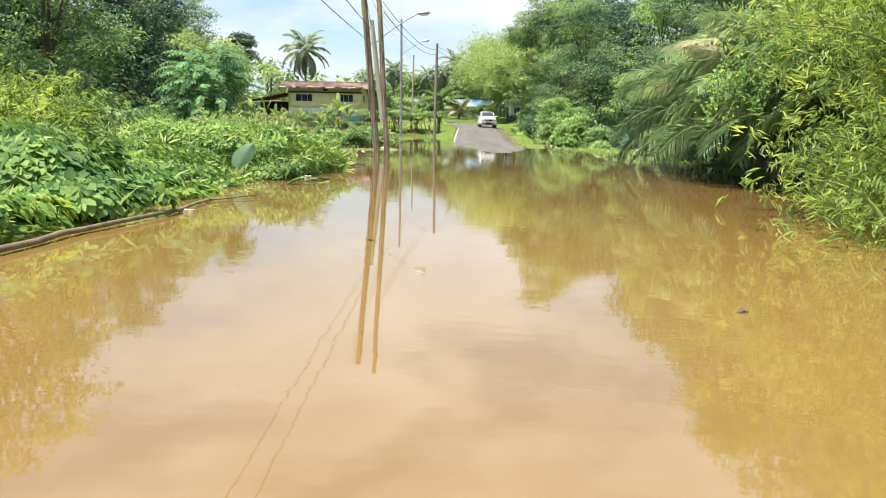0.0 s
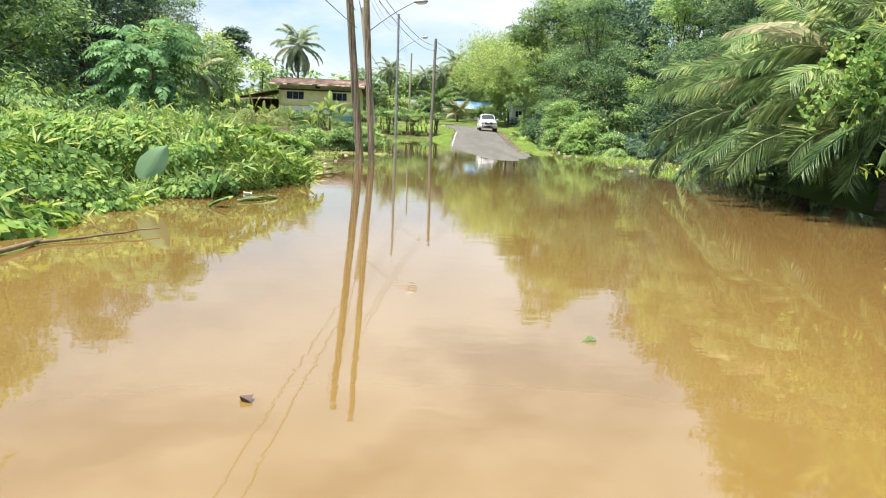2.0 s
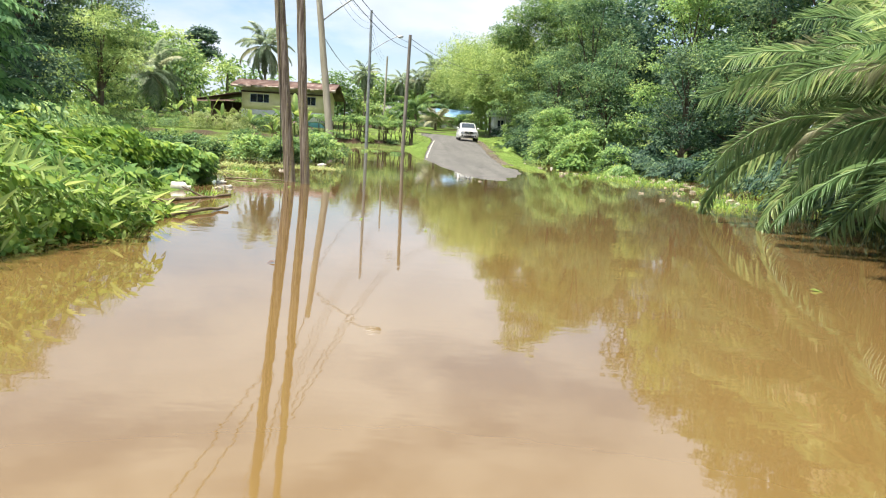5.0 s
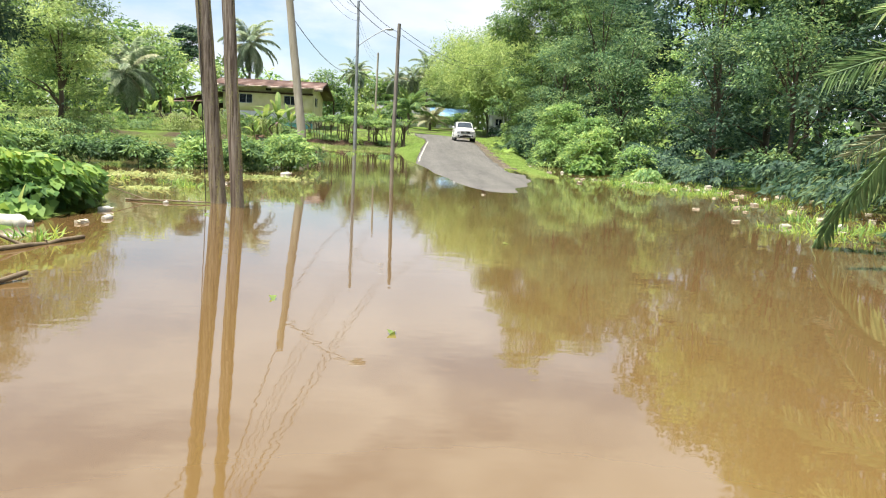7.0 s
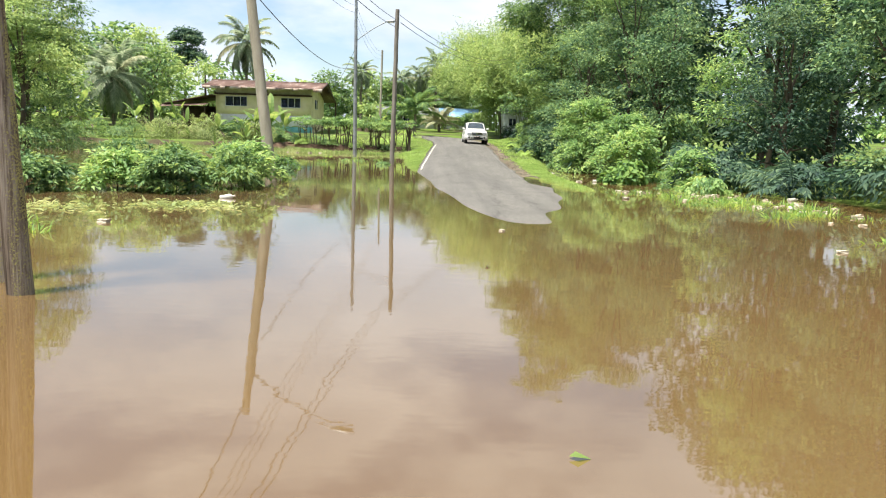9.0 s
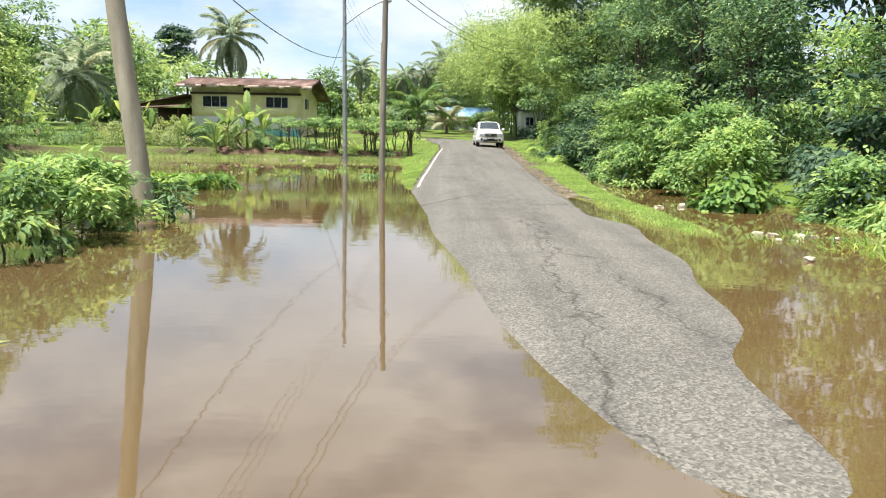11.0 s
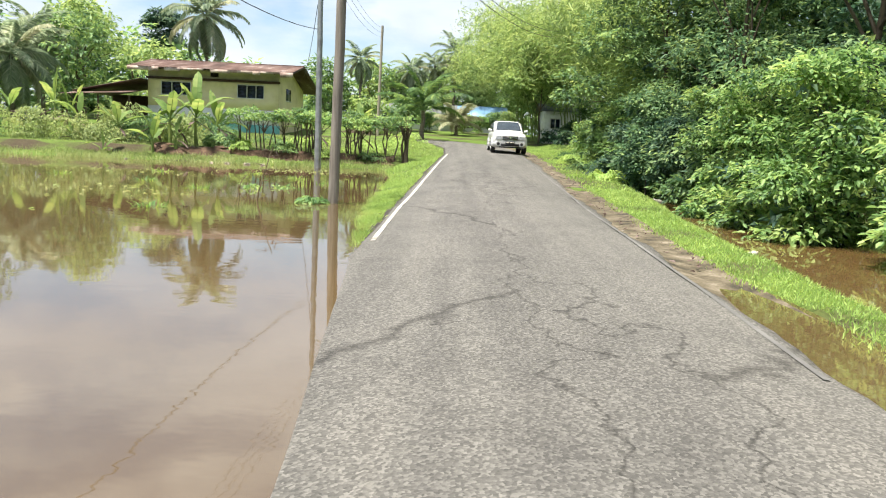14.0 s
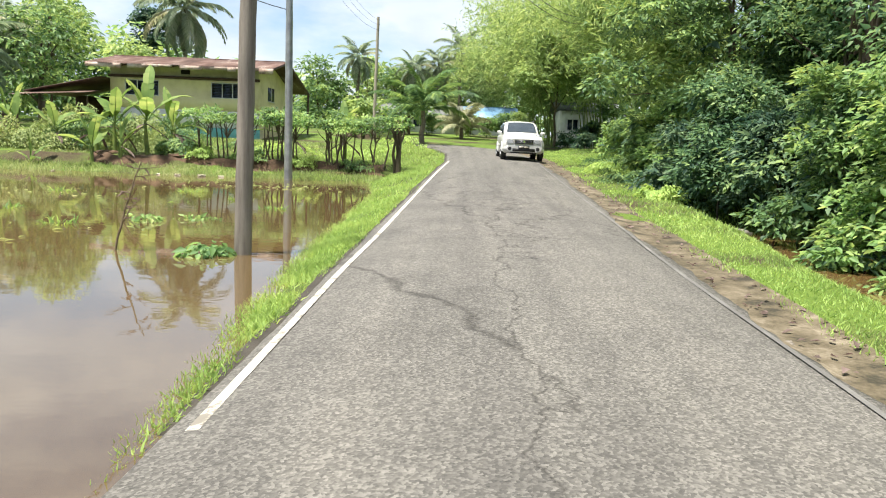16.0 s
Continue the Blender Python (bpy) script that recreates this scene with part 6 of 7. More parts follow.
G_H = "hedge trees at the lawn's edge"
for i in range(9):
    r = np.random.default_rng(860 + i)
    x, y = -8.9 + i * 1.05 + r.uniform(-0.3, 0.3), 79.2 + r.uniform(-0.25, 0.3)
    h, s = (2.5, 0.6) if i == 8 else (r.uniform(2.0, 2.25), r.uniform(1.1, 1.4))
    t = tree("hedge_tree", at(x, y), h, s, 830 + i, (LEAF_BUSH, LEAF_TREE)[i % 2], "small multi-stemmed hedge tree hung with creepers", 0.12, 0.6, r.uniform(0.6, 0.85), r.uniform(0.60, 0.74), 16, trunk_r=0.05 if i < 8 else 0.17, clump=0.22, group=G_H, category="tree", per=14, up=-0.6, core=False, squash=0.36, lobe=0.66)
    for k in range(r.integers(3, 6)):
        dx, dy = r.uniform(-0.5, 0.5), r.uniform(-0.2, 0.2)
        part("limb", tube(bent((dx, dy, -0.2), (dx * 1.6, dy * 1.6, h * 0.75), 0, 5, r, 0.05), np.linspace(0.045, 0.02, 5), 5), BARK, t)
for i, (x, y, rx, h) in enumerate([(-8.8, 78.9, 0.6, 0.5), (-6.8, 79.0, 0.8, 0.45), (-4.6, 79.0, 0.7, 0.5), (-2.2, 79.0, 0.7, 0.4), (-5.6, 82.0, 1.4, 0.6), (-8.0, 84.0, 1.6, 0.5), (-2.5, 83.0, 1.6, 0.7), (-12.5, 86, 2.0, 0.7), (-1.0, 87, 1.4, 1.0), (7.0, 70.4, 0.8, 0.45), (7.3, 74.6, 0.9, 0.5), (7.9, 79.0, 0.9, 0.5), (6.9, 66.0, 0.6, 0.35)]):
    mound("low_weeds", at(x, y), rx, rx * 0.7, h, 900, 0.13, 845 + i, (LEAF_GRASS, LEAF_TREE)[i % 2], "low rough weeds at the grass edge", T_BROAD, 0.4, "weeds", False, group="weeds on the far bank")
for i, (x, y, rx, ry, h) in enumerate([(-19.5, 79.5, 2.2, 1.2, 1.9), (-22.5, 78.6, 2.0, 1.2, 1.7), (-16.6, 79.8, 1.8, 1.0, 1.7), (-14.8, 80.6, 1.5, 1.0, 1.6), (-12.6, 81.2, 1.5, 1.0, 1.6), (-25.5, 77.6, 2.2, 1.2, 1.6), (-28, 74, 2.4, 1.6, 1.8), (-9.9, 79.6, 1.0, 0.8, 0.9), (-18.6, 87.6, 1.7, 1.0, 2.1), (-16.4, 87.2, 1.5, 1.0, 1.9), (-14.4, 87.6, 1.4, 1.0, 2.0), (-12.6, 87.0, 1.4, 0.9, 1.7)]):
    mound("creeper_hedge", at(x, y), rx, ry, h * 0.85, 2700, 0.12, 870 + i, LEAF_TREE if i % 2 else LEAF_LAWN, "creeper-covered hedge on the far bank", T_BROAD, 0.6, "hedge", group="hedges on the far bank")
EARTH = mottled("red_earth", [(0.3, (0.040, 0.024, 0.014)), (0.7, (0.11, 0.066, 0.042))], 4.0, 0.95, 30, 0.8, 0.05)
bx = np.linspace(-13.0, -1.1, 150)
bf = np.interp(bx, [-60, -22, -12, -8, -2.5, -1.6, 0, 30], [73, 74.5, 76, 76.5, 77, 76.5, 78, 78])
rows = []
for k, v in enumerate((1.75, 1.95, 2.15, 2.35, 2.5)):
    yy = bf + v + 0.10 * np.sin(bx * 2.1 + k) + 0.06 * np.sin(bx * 5.3 + 2 * k)
    rows.append(np.stack([bx, yy, ground_z(bx, yy) + 0.05 + 0.03 * np.sin(bx * 3.7 + k * 1.3) - (0.07 if k in (0, 4) else 0)], -1))
q = np.arange(149)
earth = new("earth_bank", mesh_np("earth_bank", [(np.concatenate(rows), np.concatenate([np.stack([k * 150 + q, k * 150 + q + 1, (k + 1) * 150 + q + 1, (k + 1) * 150 + q], -1) for k in range(4)]))]))
earth.data.materials.append(EARTH)
tagged(earth, "low face of bare dark earth below the lawn", "bank", kind="structure")
r = np.random.default_rng(33)
for i, (x, y, s) in enumerate([(-1.4, 78.6, 0.2), (-2.8, 78.7, 0.22), (-3.4, 78.7, 0.16), (-4.4, 78.8, 0.22), (-9.6, 78.8, 0.2), (-12.6, 78.8, 0.25)]):
    d = unit(r.normal(0, 1, (60, 3)))
    bm = bmesh.new()
    bmesh.ops.create_icosphere(bm, subdivisions=2, radius=s)
    for v in bm.verts:
        v.co *= 1 + 0.35 * noise.noise(v.co * 5 + Vector((i * 3.1, 0, 0)))
        v.co.x *= 2.2
        v.co.z *= 0.5
    e = part("earth_clod", bm, EARTH, None)
    e.location = (x, y, gz(x, y) + s * 0.12)
    tagged(e, "clod of dark brown earth and roots", "earth clod", "earth clods")


# ---- undergrowth that closes the right bank ----
G_U = "undergrowth by the flooded ditch"
# Mostly dark leaf colour, so shade under the trees is painted in.
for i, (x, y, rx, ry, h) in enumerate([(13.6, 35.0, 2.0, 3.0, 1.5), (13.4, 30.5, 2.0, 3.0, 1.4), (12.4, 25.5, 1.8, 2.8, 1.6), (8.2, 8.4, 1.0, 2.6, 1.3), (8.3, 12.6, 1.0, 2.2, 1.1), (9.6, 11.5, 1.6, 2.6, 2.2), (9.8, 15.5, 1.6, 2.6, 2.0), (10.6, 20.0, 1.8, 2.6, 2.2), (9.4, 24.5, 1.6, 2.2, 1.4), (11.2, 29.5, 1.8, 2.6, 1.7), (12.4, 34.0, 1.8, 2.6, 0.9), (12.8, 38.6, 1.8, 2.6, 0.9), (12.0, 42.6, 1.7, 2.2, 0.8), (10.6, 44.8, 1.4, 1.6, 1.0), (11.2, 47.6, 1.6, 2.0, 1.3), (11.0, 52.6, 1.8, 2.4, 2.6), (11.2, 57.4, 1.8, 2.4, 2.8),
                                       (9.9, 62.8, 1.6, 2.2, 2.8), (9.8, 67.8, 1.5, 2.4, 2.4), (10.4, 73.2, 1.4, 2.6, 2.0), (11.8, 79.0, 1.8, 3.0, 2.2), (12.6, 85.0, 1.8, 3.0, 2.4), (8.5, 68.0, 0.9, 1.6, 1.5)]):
    mound("undergrowth", at(x, y), rx, ry, h, 1900, 0.2, 900 + i, LEAF_TREE if y > 50 and i % 3 == 0 else LEAF_DARK_SHADED, "dense bank undergrowth, mostly coloured dark for shade", T_BROAD, 0.5, "undergrowth", group=G_U, lumps=14)
for i, (x, y, n, ln) in enumerate([(11.2, 41.2, 12, 1.8)]):
    feather_palm("young_palm", at(x, y), 0.1, n, ln, 930 + i, "young feather palm in dark undergrowth", 22, 0.3, LEAF_DARK_SHADED, elev=(10, 80), droop=80, width=0.05, group="young palms")
# garden shrubs before the far houses
for i, (x, y, h, s, m) in enumerate([(2.6, 113.5, 1.9, 1.1, LEAF_BAMBOO), (4.0, 112.6, 1.6, 1.0, LEAF_BUSH), (5.4, 114.0, 2.1, 1.2, LEAF_TREE), (6.7, 112.4, 2.2, 1.1, LEAF_BAMBOO), (-0.6, 112.0, 1.8, 1.2, LEAF_TREE), (-3.6, 112.0, 1.9, 1.3, LEAF_BUSH), (8.9, 97.6, 1.0, 0.7, LEAF_DARK_SHADED), (10.3, 98.2, 1.6, 0.9, LEAF_DARK_SHADED), (11.6, 97.4, 3.4, 1.3, LEAF_TREE), (9.6, 95.0, 0.9, 0.7, LEAF_DARK_SHADED)]):
    tree("garden_shrub", at(x, y), h, s, 990 + i, m, "rounded garden shrub growing before a house", 0.2, 0.5, 0.9, 0.05, 10, category="shrub", trunk_r=0.04, clump=0.34, squash=0.9, group="garden shrubs", per=12)
# broad-leaved creeper by the verge
mound("verge_creeper", at(7.9, 46.6), 0.8, 0.9, 1.2, 1000, 0.20, 940, LEAF_DEEP, "pale broad-leaved creeper at the water's edge", T_OVAL, 0.8)
mound("verge_creeper", at(9.3, 42.8), 1.2, 1.2, 0.9, 2000, 0.15, 941, LEAF_BUSH, "tangled light green creeper at the water's edge", T_BROAD, 0.5)

# undergrowth on the left, behind the creepers
for i, (x, y, rx, ry, h) in enumerate([(-12.6, 38.4, 2.4, 2.4, 1.5), (-9.0, 28.5, 2.4, 2.2, 1.3), (-12.5, 27.5, 2.4, 2.6, 1.8), (-12.0, 33.5, 2.6, 2.4, 1.4), (-15.5, 38.5, 2.6, 2.6, 1.6), (-18.5, 44.0, 2.8, 2.8, 1.8), (-11.5, 21.5, 2.0, 2.6, 1.9), (-17.5, 50.0, 2.2, 2.6, 1.5), (-21.5, 62.0, 2.8, 3.2, 1.8), (-23.0, 69.0, 2.6, 3.0, 1.8), (-9.8, 9.0, 1.8, 3.2, 1.4)]):
    mound("undergrowth", at(x, y), rx, ry, h, 1900, 0.19, 950 + i, LEAF_TREE if i % 3 else LEAF_BUSH, "leafy undergrowth behind the creeper bank", T_BROAD, 0.55, "undergrowth", group="undergrowth behind the creepers", lumps=14)
# tall reedy grass and bamboo sprays among the near creepers
for i, (x, y, h) in enumerate([(-6.2, 20.6, 1.2), (-5.3, 18.6, 1.0), (-7.6, 12.4, 1.7), (-8.8, 10.8, 2.3), (-8.4, 14.6, 2.4), (-9.6, 12.6, 2.9), (-9.4, 16.6, 2.6), (-8.0, 8.2, 1.9)]):
    bamboo(at(x, y), 9, h, 0.9, 970 + i, "spray of reedy bamboo leaves among creepers", 0.19, LEAF_THICKET, None, 34, 1.4, 0.1, 0.22)


# ---- grass ----
def grass(name, pts, h, seed, label, mat=None, width=0.012, lean=0.5, kind="stuff"):
    rng = np.random.default_rng(seed)
    n = len(pts)
    d = np.stack([rng.normal(0, lean, n), rng.normal(0, lean, n), np.ones(n)], -1)
    u = rng.normal(0, 1, (n, 3)) * np.array([1, 1, 0.1])
    ln = h * rng.uniform(0.5, 1.3, n)
    ob = new(name, mesh_np(name, [scatter(T_BLADE, pts, d, u, ln, np.full(n, width) * rng.uniform(0.7, 1.3, n))]))
    ob.data.materials.append(mat or LEAF_GRASS)
    return tagged(ob, label, "grass", kind=kind)


def sow(n, x0, x1, y0, y1, seed, keep, dz=-0.01):
    rng = np.random.default_rng(seed)
    x, y = rng.uniform(x0, x1, n), rng.uniform(y0, y1, n)
    z = ground_z(x, y)
    k = keep(x, y, z, rng)
    return np.stack([x, y, z + dz], -1)[k]


off = lambda x, y: x - road_mid(y)
clumpy = lambda x, y: np.sin(x * 3.1 + 1.7 * np.sin(y * 2.3)) + np.sin(y * 2.7 + 1.3 * np.sin(x * 1.9))
grass("grass", sow(70000, -3.5, 1.0, 50, 66, 1, lambda x, y, z, r: (z > -0.04) & (off(x, y) < -HALF - 0.02 - 0.10 * r.random(len(x))) & (r.random(len(x)) < 0.55 + 0.25 * clumpy(x, y))), 0.075, 11, "bright short grass on the verge")
grass("grass", sow(48000, -0.9, 0.75, 51.2, 60, 21, lambda x, y, z, r: (z > -0.05) & (off(x, y) < -HALF - 0.01 - 0.08 * r.random(len(x))) & (r.random(len(x)) < 0.5 + 0.4 * clumpy(x * 1.5, y * 1.2))), 0.085, 31, "bright lush grass at the lane's edge", lean=0.7)
grass("grass", sow(24000, -4.5, 2.0, 64, 92, 2, lambda x, y, z, r: (z > -0.02) & (off(x, y) < -HALF - 0.15)), 0.13, 12, "bright short grass on the verge", width=0.02)
grass("grass", sow(60000, 4.6, 9.6, 40, 62, 3, lambda x, y, z, r: (z > -0.012) & (off(x, y) > verge_in(y) - 0.10 + 0.16 * clumpy(x * 0.4, y * 0.8) + 0.2 * r.random(len(x)) ** 2)), 0.065, 13, "bright short grass strip beside the ditch")
grass("grass", sow(22000, 4.8, 11, 60, 96, 4, lambda x, y, z, r: (z > 0) & (off(x, y) > verge_in(y) - 0.10 + 0.2 * clumpy(x * 0.4, y * 0.7) + 0.3 * r.random(len(x)))), 0.10, 14, "short grass on the verge", width=0.022)
grass("grass", sow(24000, -27, -1.0, 73.5, 78.6, 5, lambda x, y, z, r: (z > -0.05) & (z < 0.2) & (r.random(len(x)) < 0.6 + 0.3 * clumpy(x * 0.4, y * 0.4))), 0.24, 15, "rank grass at the far water's edge", LEAF_LAWN, 0.022)
grass("grass", sow(26000, -22, 1.0, 78, 93.5, 6, lambda x, y, z, r: z > 0.62), 0.12, 16, "rough mown lawn in front of the house", LEAF_LAWN, 0.03)
grass("grass", sow(12000, -9, -3.4, 4, 28, 7, lambda x, y, z, r: (z > 0.1)), 0.24, 17, "long grass among the creepers", width=0.016)


# ---- floating weeds and litter ----
def weed(x, y, rad, n, h, rng):
    a, q = rng.uniform(0, 2 * np.pi, n), rad * np.sqrt(rng.uniform(0, 1, n))
    pts = np.stack([x + q * np.cos(a), y + q * np.sin(a), np.full(n, -0.03)], -1)
    d = np.stack([np.cos(a) * 0.8 + rng.normal(0, 0.5, n), np.sin(a) * 0.8 + rng.normal(0, 0.5, n), rng.uniform(0.3, 1.2, n)], -1)
    return scatter(T_BLADE, pts, d, rng.normal(0, 0.3, (n, 3)) + np.array([0, 0, 1.0]), h * rng.uniform(0.5, 1.3, n), np.full(n, 0.022))


r = np.random.default_rng(41)
tufts = []
for i in range(56):
    f = r.uniform(0, 1)
    cx, cy = np.interp(f, [0, 0.3, 0.6, 1], [7.2, 9.0, 10.0, 7.8]), np.interp(f, [0, 0.3, 0.6, 1], [41.5, 38.5, 34, 26.5])
    tufts.append(weed(cx + r.normal(0, 0.8), cy + r.normal(0, 0.9), r.uniform(0.2, 0.55), 55, r.uniform(0.14, 0.28), r))
for x, y in [(-4.4, 60.0), (-6.6, 62.0), (-3.2, 66), (-7.9, 66.5), (-3.6, 55.0), (-9.5, 63), (-1.9, 64), (-5.2, 68), (-2.9, 22.8), (-4.2, 31.0), (-3.6, 30.2), (-5.6, 31.5)]:
    tufts.append(weed(x, y, 0.28, 60, 0.2, r))
weeds = new("water_weed", mesh_np("water_weed", tufts))
weeds.data.materials.append(LEAF_VINE)
tagged(weeds, "flooded grass blades poking out of brown water", "water weed", kind="stuff")
mound("water_shrub", (-1.05, 57.35, 0.0), 0.34, 0.3, 0.24, 130, 0.15, 1130, LEAF_BUSH, "leafy weed at the foot of the pole", T_BROAD, 0.5, "shrub", False, lumps=4)
mound("water_shrub", (-3.3, 60.8, 0.0), 0.3, 0.3, 0.16, 70, 0.13, 1131, LEAF_BUSH, "small green weed poking out of the flood", T_BROAD, 0.5, "shrub", False, lumps=3)
mound("water_shrub", (-2.6, 61.4, 0.0), 0.35, 0.25, 0.14, 70, 0.13, 1132, LEAF_BUSH, "small green weed poking out of the flood", T_BROAD, 0.5, "shrub", False, lumps=3)

PLASTIC = mottled("scuffed_white_plastic", [(0.3, (0.34, 0.32, 0.26)), (0.7, (0.60, 0.58, 0.52))], 6.0, 0.4, 40, 0.1, 0.003)
FOAM = mottled("dirty_foam", [(0.3, (0.30, 0.25, 0.17)), (0.7, (0.60, 0.55, 0.45))], 7.0, 0.9, 50, 0.4, 0.006)


def bottle(x, y, rz, length, rad, tilt=0, label="pale plastic bottle floating on the flood"):
    t = thing("plastic_bottle", (x, y, rad * 0.35), label, "bottle", "floating litter", rz=rz)
    s = np.array([0, 0.03, 0.25, 0.6, 0.72, 0.82, 0.86, 0.93]) * length - length / 2
    q = np.array([0.75, 1.0, 0.94, 1.0, 0.85, 0.4, 0.34, 0.34]) * rad
    part("bottle_body", tube(np.stack([s, 0 * s, s * math.tan(radians(tilt))], -1), q, 12), PLASTIC, t)
    c = length * 0.43
    part("cap", tube([(c, 0, c * math.tan(radians(tilt))), (c + length * 0.07, 0, (c + length * 0.07) * math.tan(radians(tilt)))], [rad * 0.4] * 2, 10), FOAM, t)


def foam_bit(x, y, s, seed):
    bm = bmesh.new()
    bmesh.ops.create_cube(bm, size=1)
    bmesh.ops.subdivide_edges(bm, edges=bm.edges[:], cuts=2, use_grid_fill=True)
    for v in bm.verts:
        v.co = Vector((v.co.x * s * 1.5, v.co.y * s, v.co.z * s * 0.6)) * (1 + 0.35 * noise.noise(v.co * 2.3 + Vector((seed, seed * 0.7, 0))))
    ob = part("foam_piece", bm, FOAM, None)
    ob.location, ob.rotation_euler = (x, y, s * 0.12), (0, 0, seed)
    tagged(ob, "broken piece of pale packing foam adrift", "foam piece", "floating litter")


for i, (x, y, rz, ln, rd) in enumerate([(9.4, 37.6, 80, 0.26, 0.05), (10.8, 40.4, 20, 0.3, 0.06), (9.2, 36.6, 100, 0.24, 0.045), (7.2, 27.6, 30, 0.26, 0.05), (8.3, 27.9, 60, 0.3, 0.055), (7.1, 47.1, 10, 0.28, 0.06), (6.35, 52.3, 40, 0.25, 0.05), (-3.3, 25.5, 20, 0.2, 0.045), (-2.9, 24.6, 70, 0.16, 0.04), (-2.7, 35.9, 10, 0.3, 0.06), (7.9, 63.2, 15, 0.4, 0.07)]):
    bottle(x, y, rz, ln, rd, RNG.uniform(-8, 12))
bottle(-3.5, 23.6, 12, 0.34, 0.10, 0, "pale plastic jug lying at the bank")
r = np.random.default_rng(55)
for i in range(54):
    f = r.uniform(0, 1)
    foam_bit(np.interp(f, [0, 0.3, 0.6, 1], [7.2, 9.0, 10.4, 8.2]) + r.normal(0, 0.8), np.interp(f, [0, 0.3, 0.6, 1], [41.5, 39.5, 36, 27]) + r.normal(0, 0.7), r.uniform(0.06, 0.14), i * 1.7)
for i, (x, y, s) in enumerate([(6.4, 46.7, 0.11), (6.0, 52.0, 0.11), (-3.2, 31.4, 0.1), (2.4, 31.8, 0.06), (12.2, 41.2, 0.22), (12.6, 41.4, 0.16), (-2.55, 15.0, 0.12), (-2.9, 8.6, 0.08), (-3.0, 24.1, 0.09), (-8.5, 75.8, 0.14), (-7.6, 75.8, 0.16), (-9.2, 75.7, 0.12), (-6.9, 75.9, 0.13), (-13, 75.4, 0.1), (7.6, 58.8, 0.1)]):
    foam_bit(x, y, s, 60 + i * 1.3)
WOOD_WET = mottled("wet_driftwood", [(0.3, (0.07, 0.05, 0.03)), (0.7, (0.20, 0.155, 0.095))], 5.0, 0.6, 40, 0.5, 0.006, stretch=(1, 1, 1))


def branch(pts, r0, r1, label, name="driftwood", twigs=0, seed=0, leaves=False):
    pts = np.array(pts, float)
    t = thing(name, pts[0], label, "branch")
    p = pts - pts[0]
    k = np.linspace(0, 1, 12)
    s = np.linspace(0, 1, len(p))
    q = np.stack([np.interp(k, s, p[:, i]) for i in range(3)], -1)
    rng = np.random.default_rng(seed)
    q[1:-1] += rng.normal(0, r0 * 0.35, (10, 3))
    part("stem", tube(q, np.linspace(r0, r1, 12), 7), WOOD_WET, t)
    for i in range(twigs):
        f = rng.integers(3, 11)
        d = rng.normal(0, 0.3, 3)
        d[2] = abs(d[2]) * 0.5
        part("twig", tube([q[f], q[f] + d * 0.5, q[f] + d], [r1, r1 * 0.7, r1 * 0.4], 5), WOOD_WET, t)
        if leaves:
            part("leaf", [scatter(T_BROAD, q[f:f + 1] + d * 0.2, d[None] + rng.normal(0, 0.2, (1, 3)), np.array([[0, 0, 1.0]]), np.array([0.13]), np.array([0.06]))], LEAF_DEAD, t)


branch([(-3.5, 3.4, 0.03), (-3.37, 5.4, 0.05), (-3.3, 6.4, 0.06), (-3.15, 7.2, 0.06), (-3.02, 8.4, 0.04), (-3.05, 10.0, 0.03)], 0.036, 0.022, "long dark pole washed up along the bank")
branch([(-3.1, 9.9, 0.02), (-2.75, 10.3, 0.04), (-2.35, 10.9, 0.05)], 0.016, 0.007, "thin bare branch lying on the water", "fallen_branch", 1, 3)
branch([(-2.9, 18.6, 0.02), (-2.3, 19.6, 0.04), (-1.95, 20.8, 0.05)], 0.035, 0.02, "weathered stick floating beside the bank", "fallen_branch", 2, 4)
branch([(-3.2, 20.6, 0.02), (-2.9, 21.6, 0.03), (-2.45, 22.9, 0.02)], 0.04, 0.02, "long stick floating beside the bank", "fallen_branch", 2, 5)
branch([(-2.30, 57.4, -0.1), (-2.12, 57.45, 0.6), (-1.94, 57.5, 1.15)], 0.018, 0.007, "thin dead sapling leaning out of the flood", "dead_sapling", 9, 6, True)
branch([(-3.6, 60.5, -0.05), (-3.45, 60.55, 0.25), (-3.3, 60.6, 0.42)], 0.015, 0.006, "small dead twig standing in the flood", "dead_sapling", 4, 7)
branch([(-3.6, 26.98, 0.02), (-3.0, 26.9, 0.03), (-2.3, 27.0, 0.02)], 0.016, 0.010, "thin bare stick floating beside the poles", "fallen_branch", 1, 8)
bottle(-2.93, 26.84, 75, 0.10, 0.03, 6, "small dark-capped bottle caught on a stick")
r = np.random.default_rng(64)
mat_bits = []
for cx, cy, sx, sy, n in ((-3.0, 34.2, 1.2, 0.9, 420), (-5.6, 33.2, 1.6, 1.0, 420), (-8.6, 33.0, 2.0, 1.2, 420), (-4.1, 29.3, 0.45, 0.3, 160), (-6.0, 30.5, 1.2, 0.6, 160), (-6.5, 58.5, 3.0, 1.6, 90), (-9.5, 66.0, 4.0, 2.0, 110), (-4.0, 71.0, 2.5, 1.5, 120)):
    p = np.stack([cx + r.normal(0, sx * 0.5, n), cy + r.normal(0, sy * 0.5, n), np.full(n, 0.004)], -1)
    ln = r.uniform(0.05, 0.16, n)
    mat_bits.append(scatter(T_BROAD, p, np.stack([r.normal(0, 1, n), r.normal(0, 1, n), r.uniform(0, 0.5, n)], -1), r.normal(0, 0.2, (n, 3)) + np.array([0, 0, 1.0]), ln, ln * r.uniform(0.15, 0.5, n)))
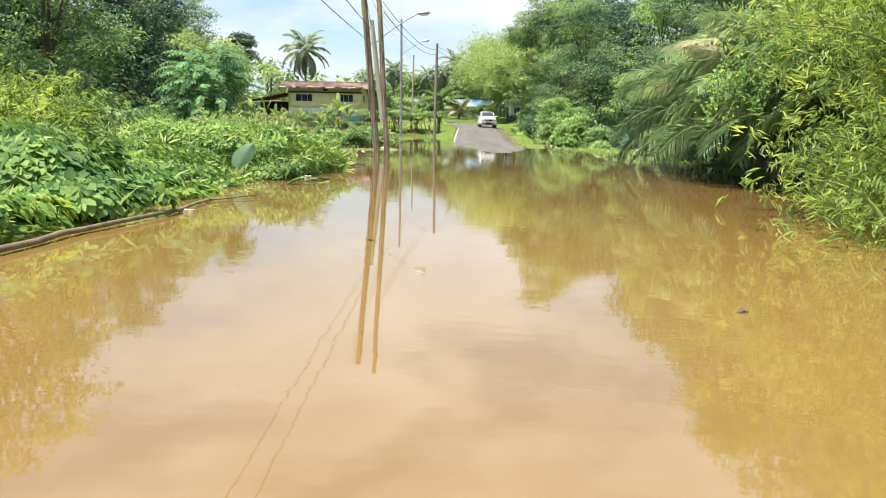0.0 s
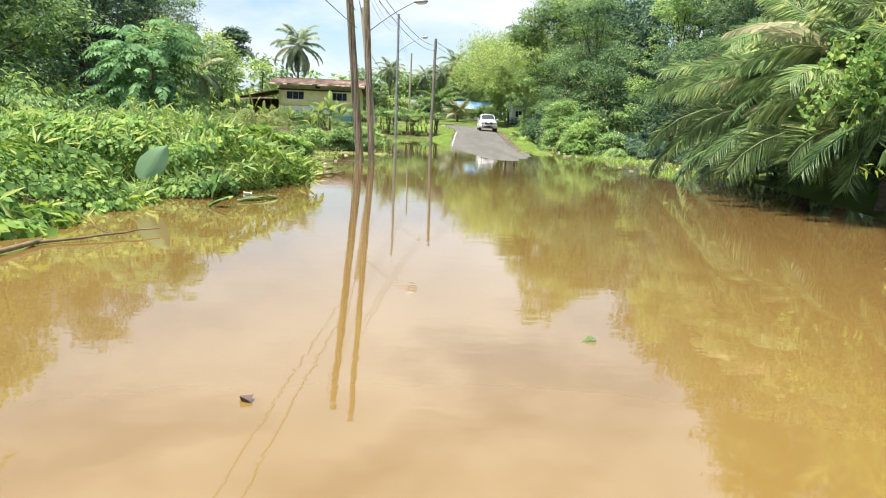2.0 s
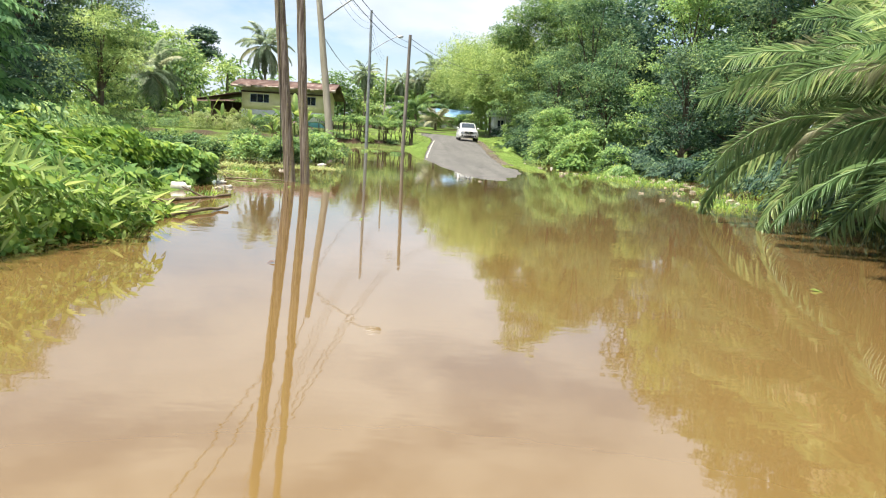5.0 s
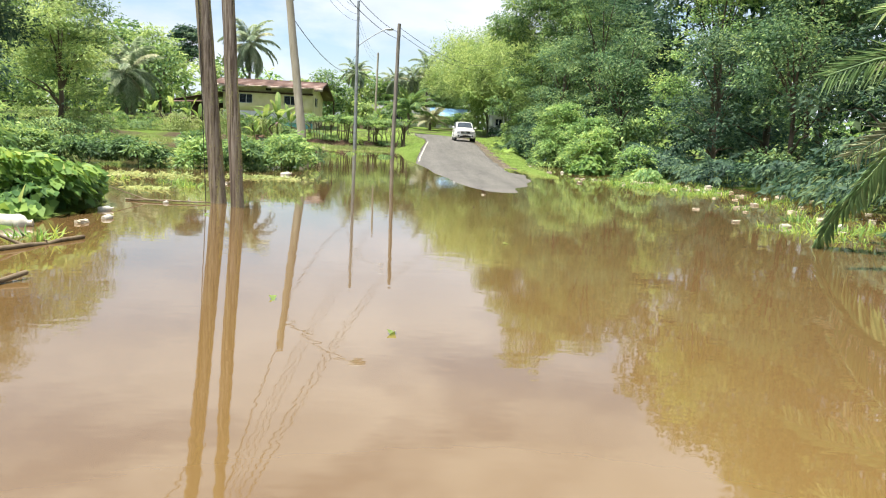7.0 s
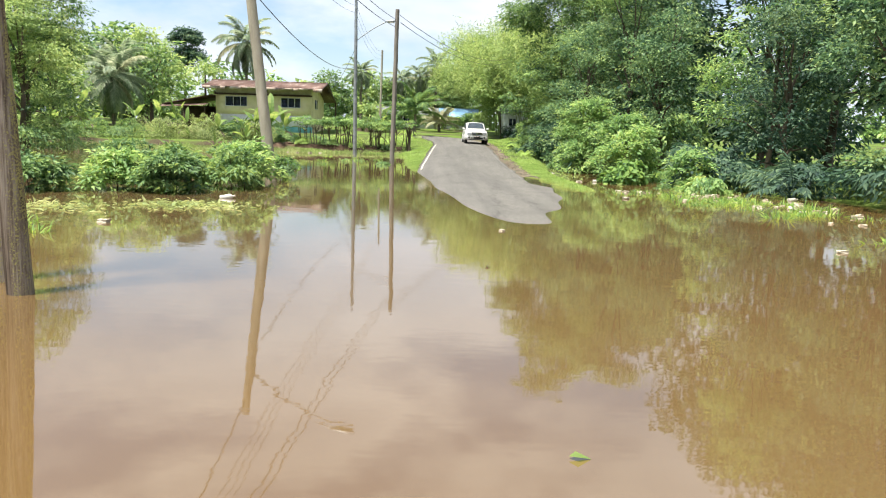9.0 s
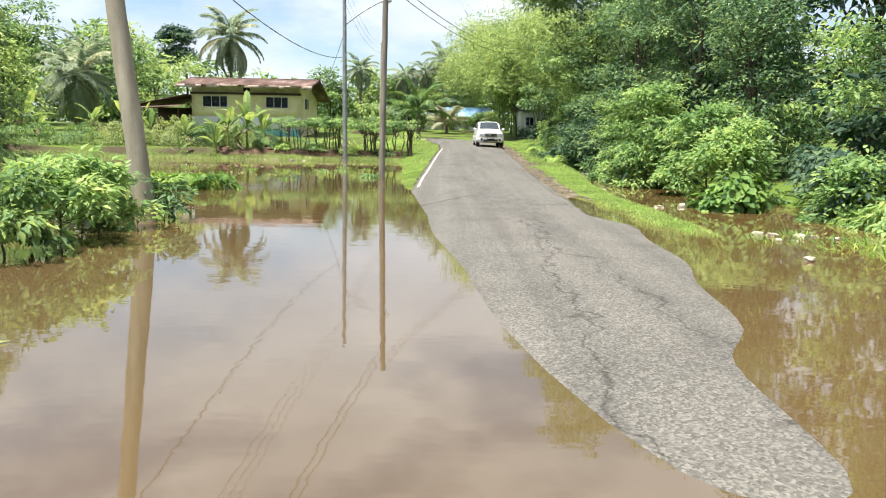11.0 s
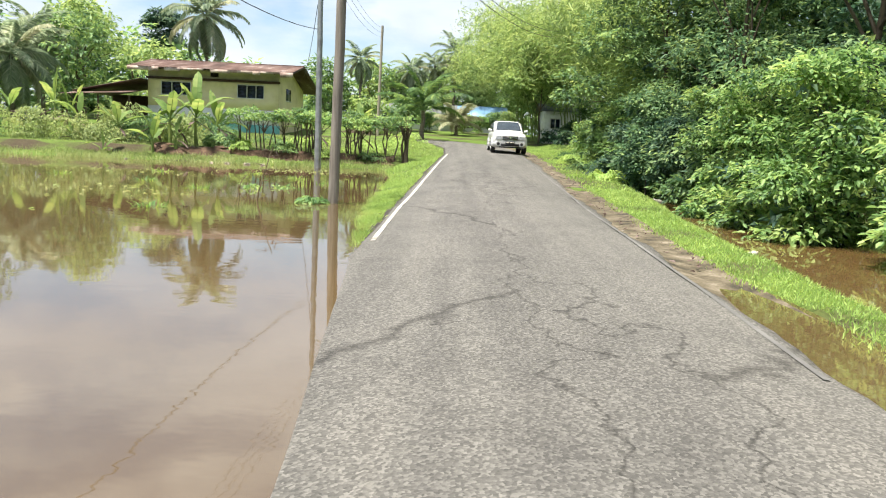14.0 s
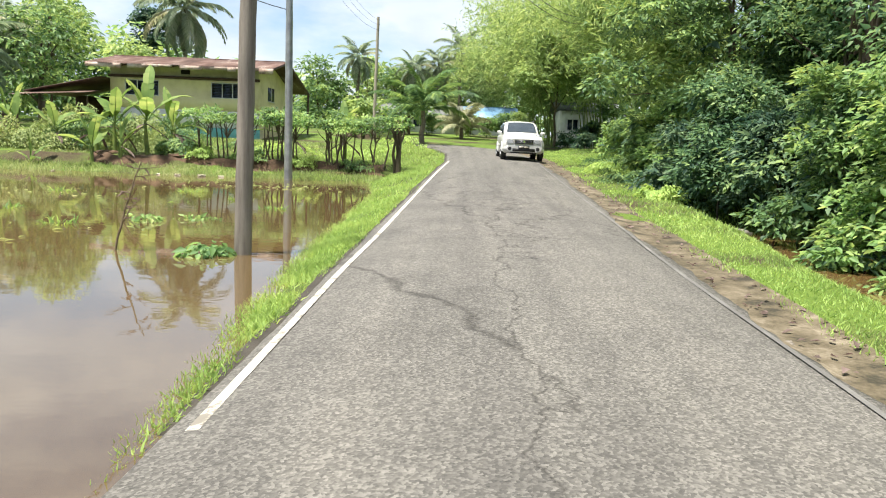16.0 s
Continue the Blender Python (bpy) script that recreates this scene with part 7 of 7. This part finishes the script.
mat_ = new("floating_weed", mesh_np("floating_weed", mat_bits))
mat_.data.materials.append(LEAF_LAWN)
tagged(mat_, "thin mats of loose leaves and weed adrift on the flood", "floating weed", kind="stuff")
# one large pale leaf on a stalk at the bank
taro = thing("taro_plant", (-3.60, 14.35, 0.0), "single large pale green leaf standing at the bank", "taro", scale=1.2)
part("stalk", tube(bent((0, 0, -0.2), (-0.12, 0.05, 0.42), 0.05, 5), np.linspace(0.02, 0.012, 5), 5), STALK, taro)
ku, kv = np.meshgrid(np.linspace(0, 1, 10), np.linspace(-1, 1, 7), indexing="ij")
half = 0.17 * np.interp(ku, [0, 0.12, 0.4, 0.75, 1], [0.35, 0.8, 1.0, 0.62, 0.02])
blade = np.stack([-0.22 + 0.30 * ku + kv * half * 0.75, -0.02 - 0.05 * np.abs(kv) + kv * half * 0.55, 0.20 + 0.52 * ku - kv * half * 0.35 - 0.10 * ku ** 3], -1).reshape(-1, 3)
part("leaf", [(blade, np.array([[p * 7 + q, p * 7 + q + 1, p * 7 + q + 8, p * 7 + q + 7] for p in range(9) for q in range(6)]))], leaf_material("pale_leaf", (0.17, 0.31, 0.11), (0.22, 0.37, 0.14), (0.27, 0.43, 0.18), 0.3, 0.65, 0.5, 0.08, 0.97), taro)
r = np.random.default_rng(71)
for i in range(26):
    x, y = (r.uniform(-2.2, 4.6), r.uniform(2, 30)) if i < 10 else (r.uniform(-10, -1.5), r.uniform(50, 72))
    lf = new("floating_leaf", mesh_np("floating_leaf", [scatter(T_BROAD, np.array([[0, 0, 0.006]]), unit(r.normal(0, 1, (1, 3)) * np.array([1, 1, 0])), np.array([[0.05, 0, 1.0]]), np.array([r.uniform(0.08, 0.16)]), np.array([0.06]))]))
    lf.location = (x, y, 0.006)
    lf.data.materials.append(LEAF_BANANA if i % 3 else LEAF_DEAD)
    tagged(lf, "single fallen leaf floating on brown water", "leaf", "floating leaves")
# torn leaves washed up against the creeper
for x, y, az, el, ln, w, m, lab in ((-2.44, 14.02, 66, 4, 0.95, 0.22, LEAF_PALM, "limp grey-green banana leaf afloat at the bank"), (-2.86, 14.2, 30, 78, 0.40, 0.26, LEAF_DEEP, "torn stub of a green leaf standing in the flood"), (-2.62, 13.3, 20, 25, 0.34, 0.2, LEAF_DEEP, "torn scrap of green leaf afloat at the bank")):
    lf = thing("fallen_leaf", (x, y, 0.03), lab, "leaf", "floating leaves")
    part("leaf", banana_leaf((0, 0, 0), az, el, ln, w, 10, np.random.default_rng(int(ln * 100))), m, lf)
# verge rubble beside the lane
r = np.random.default_rng(72)
STONE = mottled("verge_stone", [(0.3, (0.09, 0.078, 0.062)), (0.7, (0.22, 0.195, 0.165))], 5.0, 0.9, 40, 0.5, 0.01)
pts = []
for i in range(260):
    y = r.uniform(50, 88)
    o = float(lane_edge(y)) + 0.03 + abs(r.normal(0.12, 0.22))
    x = float(road_mid(y)) + o
    s = r.uniform(0.008, 0.03)
    v, f = box_piece((x, y, gz(x, y) + s * 0.3), (s * 2, s * 1.6, s))
    v = v + r.normal(0, s * 0.2, v.shape)
    pts.append((v, f))
lit = []
for i in range(420):
    y = r.uniform(50, 84)
    o = r.uniform(float(lane_edge(y)) - 0.05, float(verge_in(y)) + 0.15)
    x = float(road_mid(y)) + o
    lit.append((x, y, float(road_top(y)) - 0.085))
lit = np.array(lit)
ll = r.uniform(0.04, 0.11, len(lit))
litter = new("leaf_litter", mesh_np("leaf_litter", [scatter(T_BROAD, lit, r.normal(0, 1, (len(lit), 3)) * np.array([1, 1, 0.15]), r.normal(0, 0.25, (len(lit), 3)) + np.array([0, 0, 1.0]), ll, ll * 0.5)]))
litter.data.materials.append(LEAF_DEAD)
tagged(litter, "dry brown fallen leaves on the gravel shoulder", "leaf litter", kind="stuff")
gravel = new("gravel", mesh_np("gravel", pts))
gravel.data.materials.append(STONE)
tagged(gravel, "loose gravel along the broken edge of the lane", "gravel", kind="stuff")
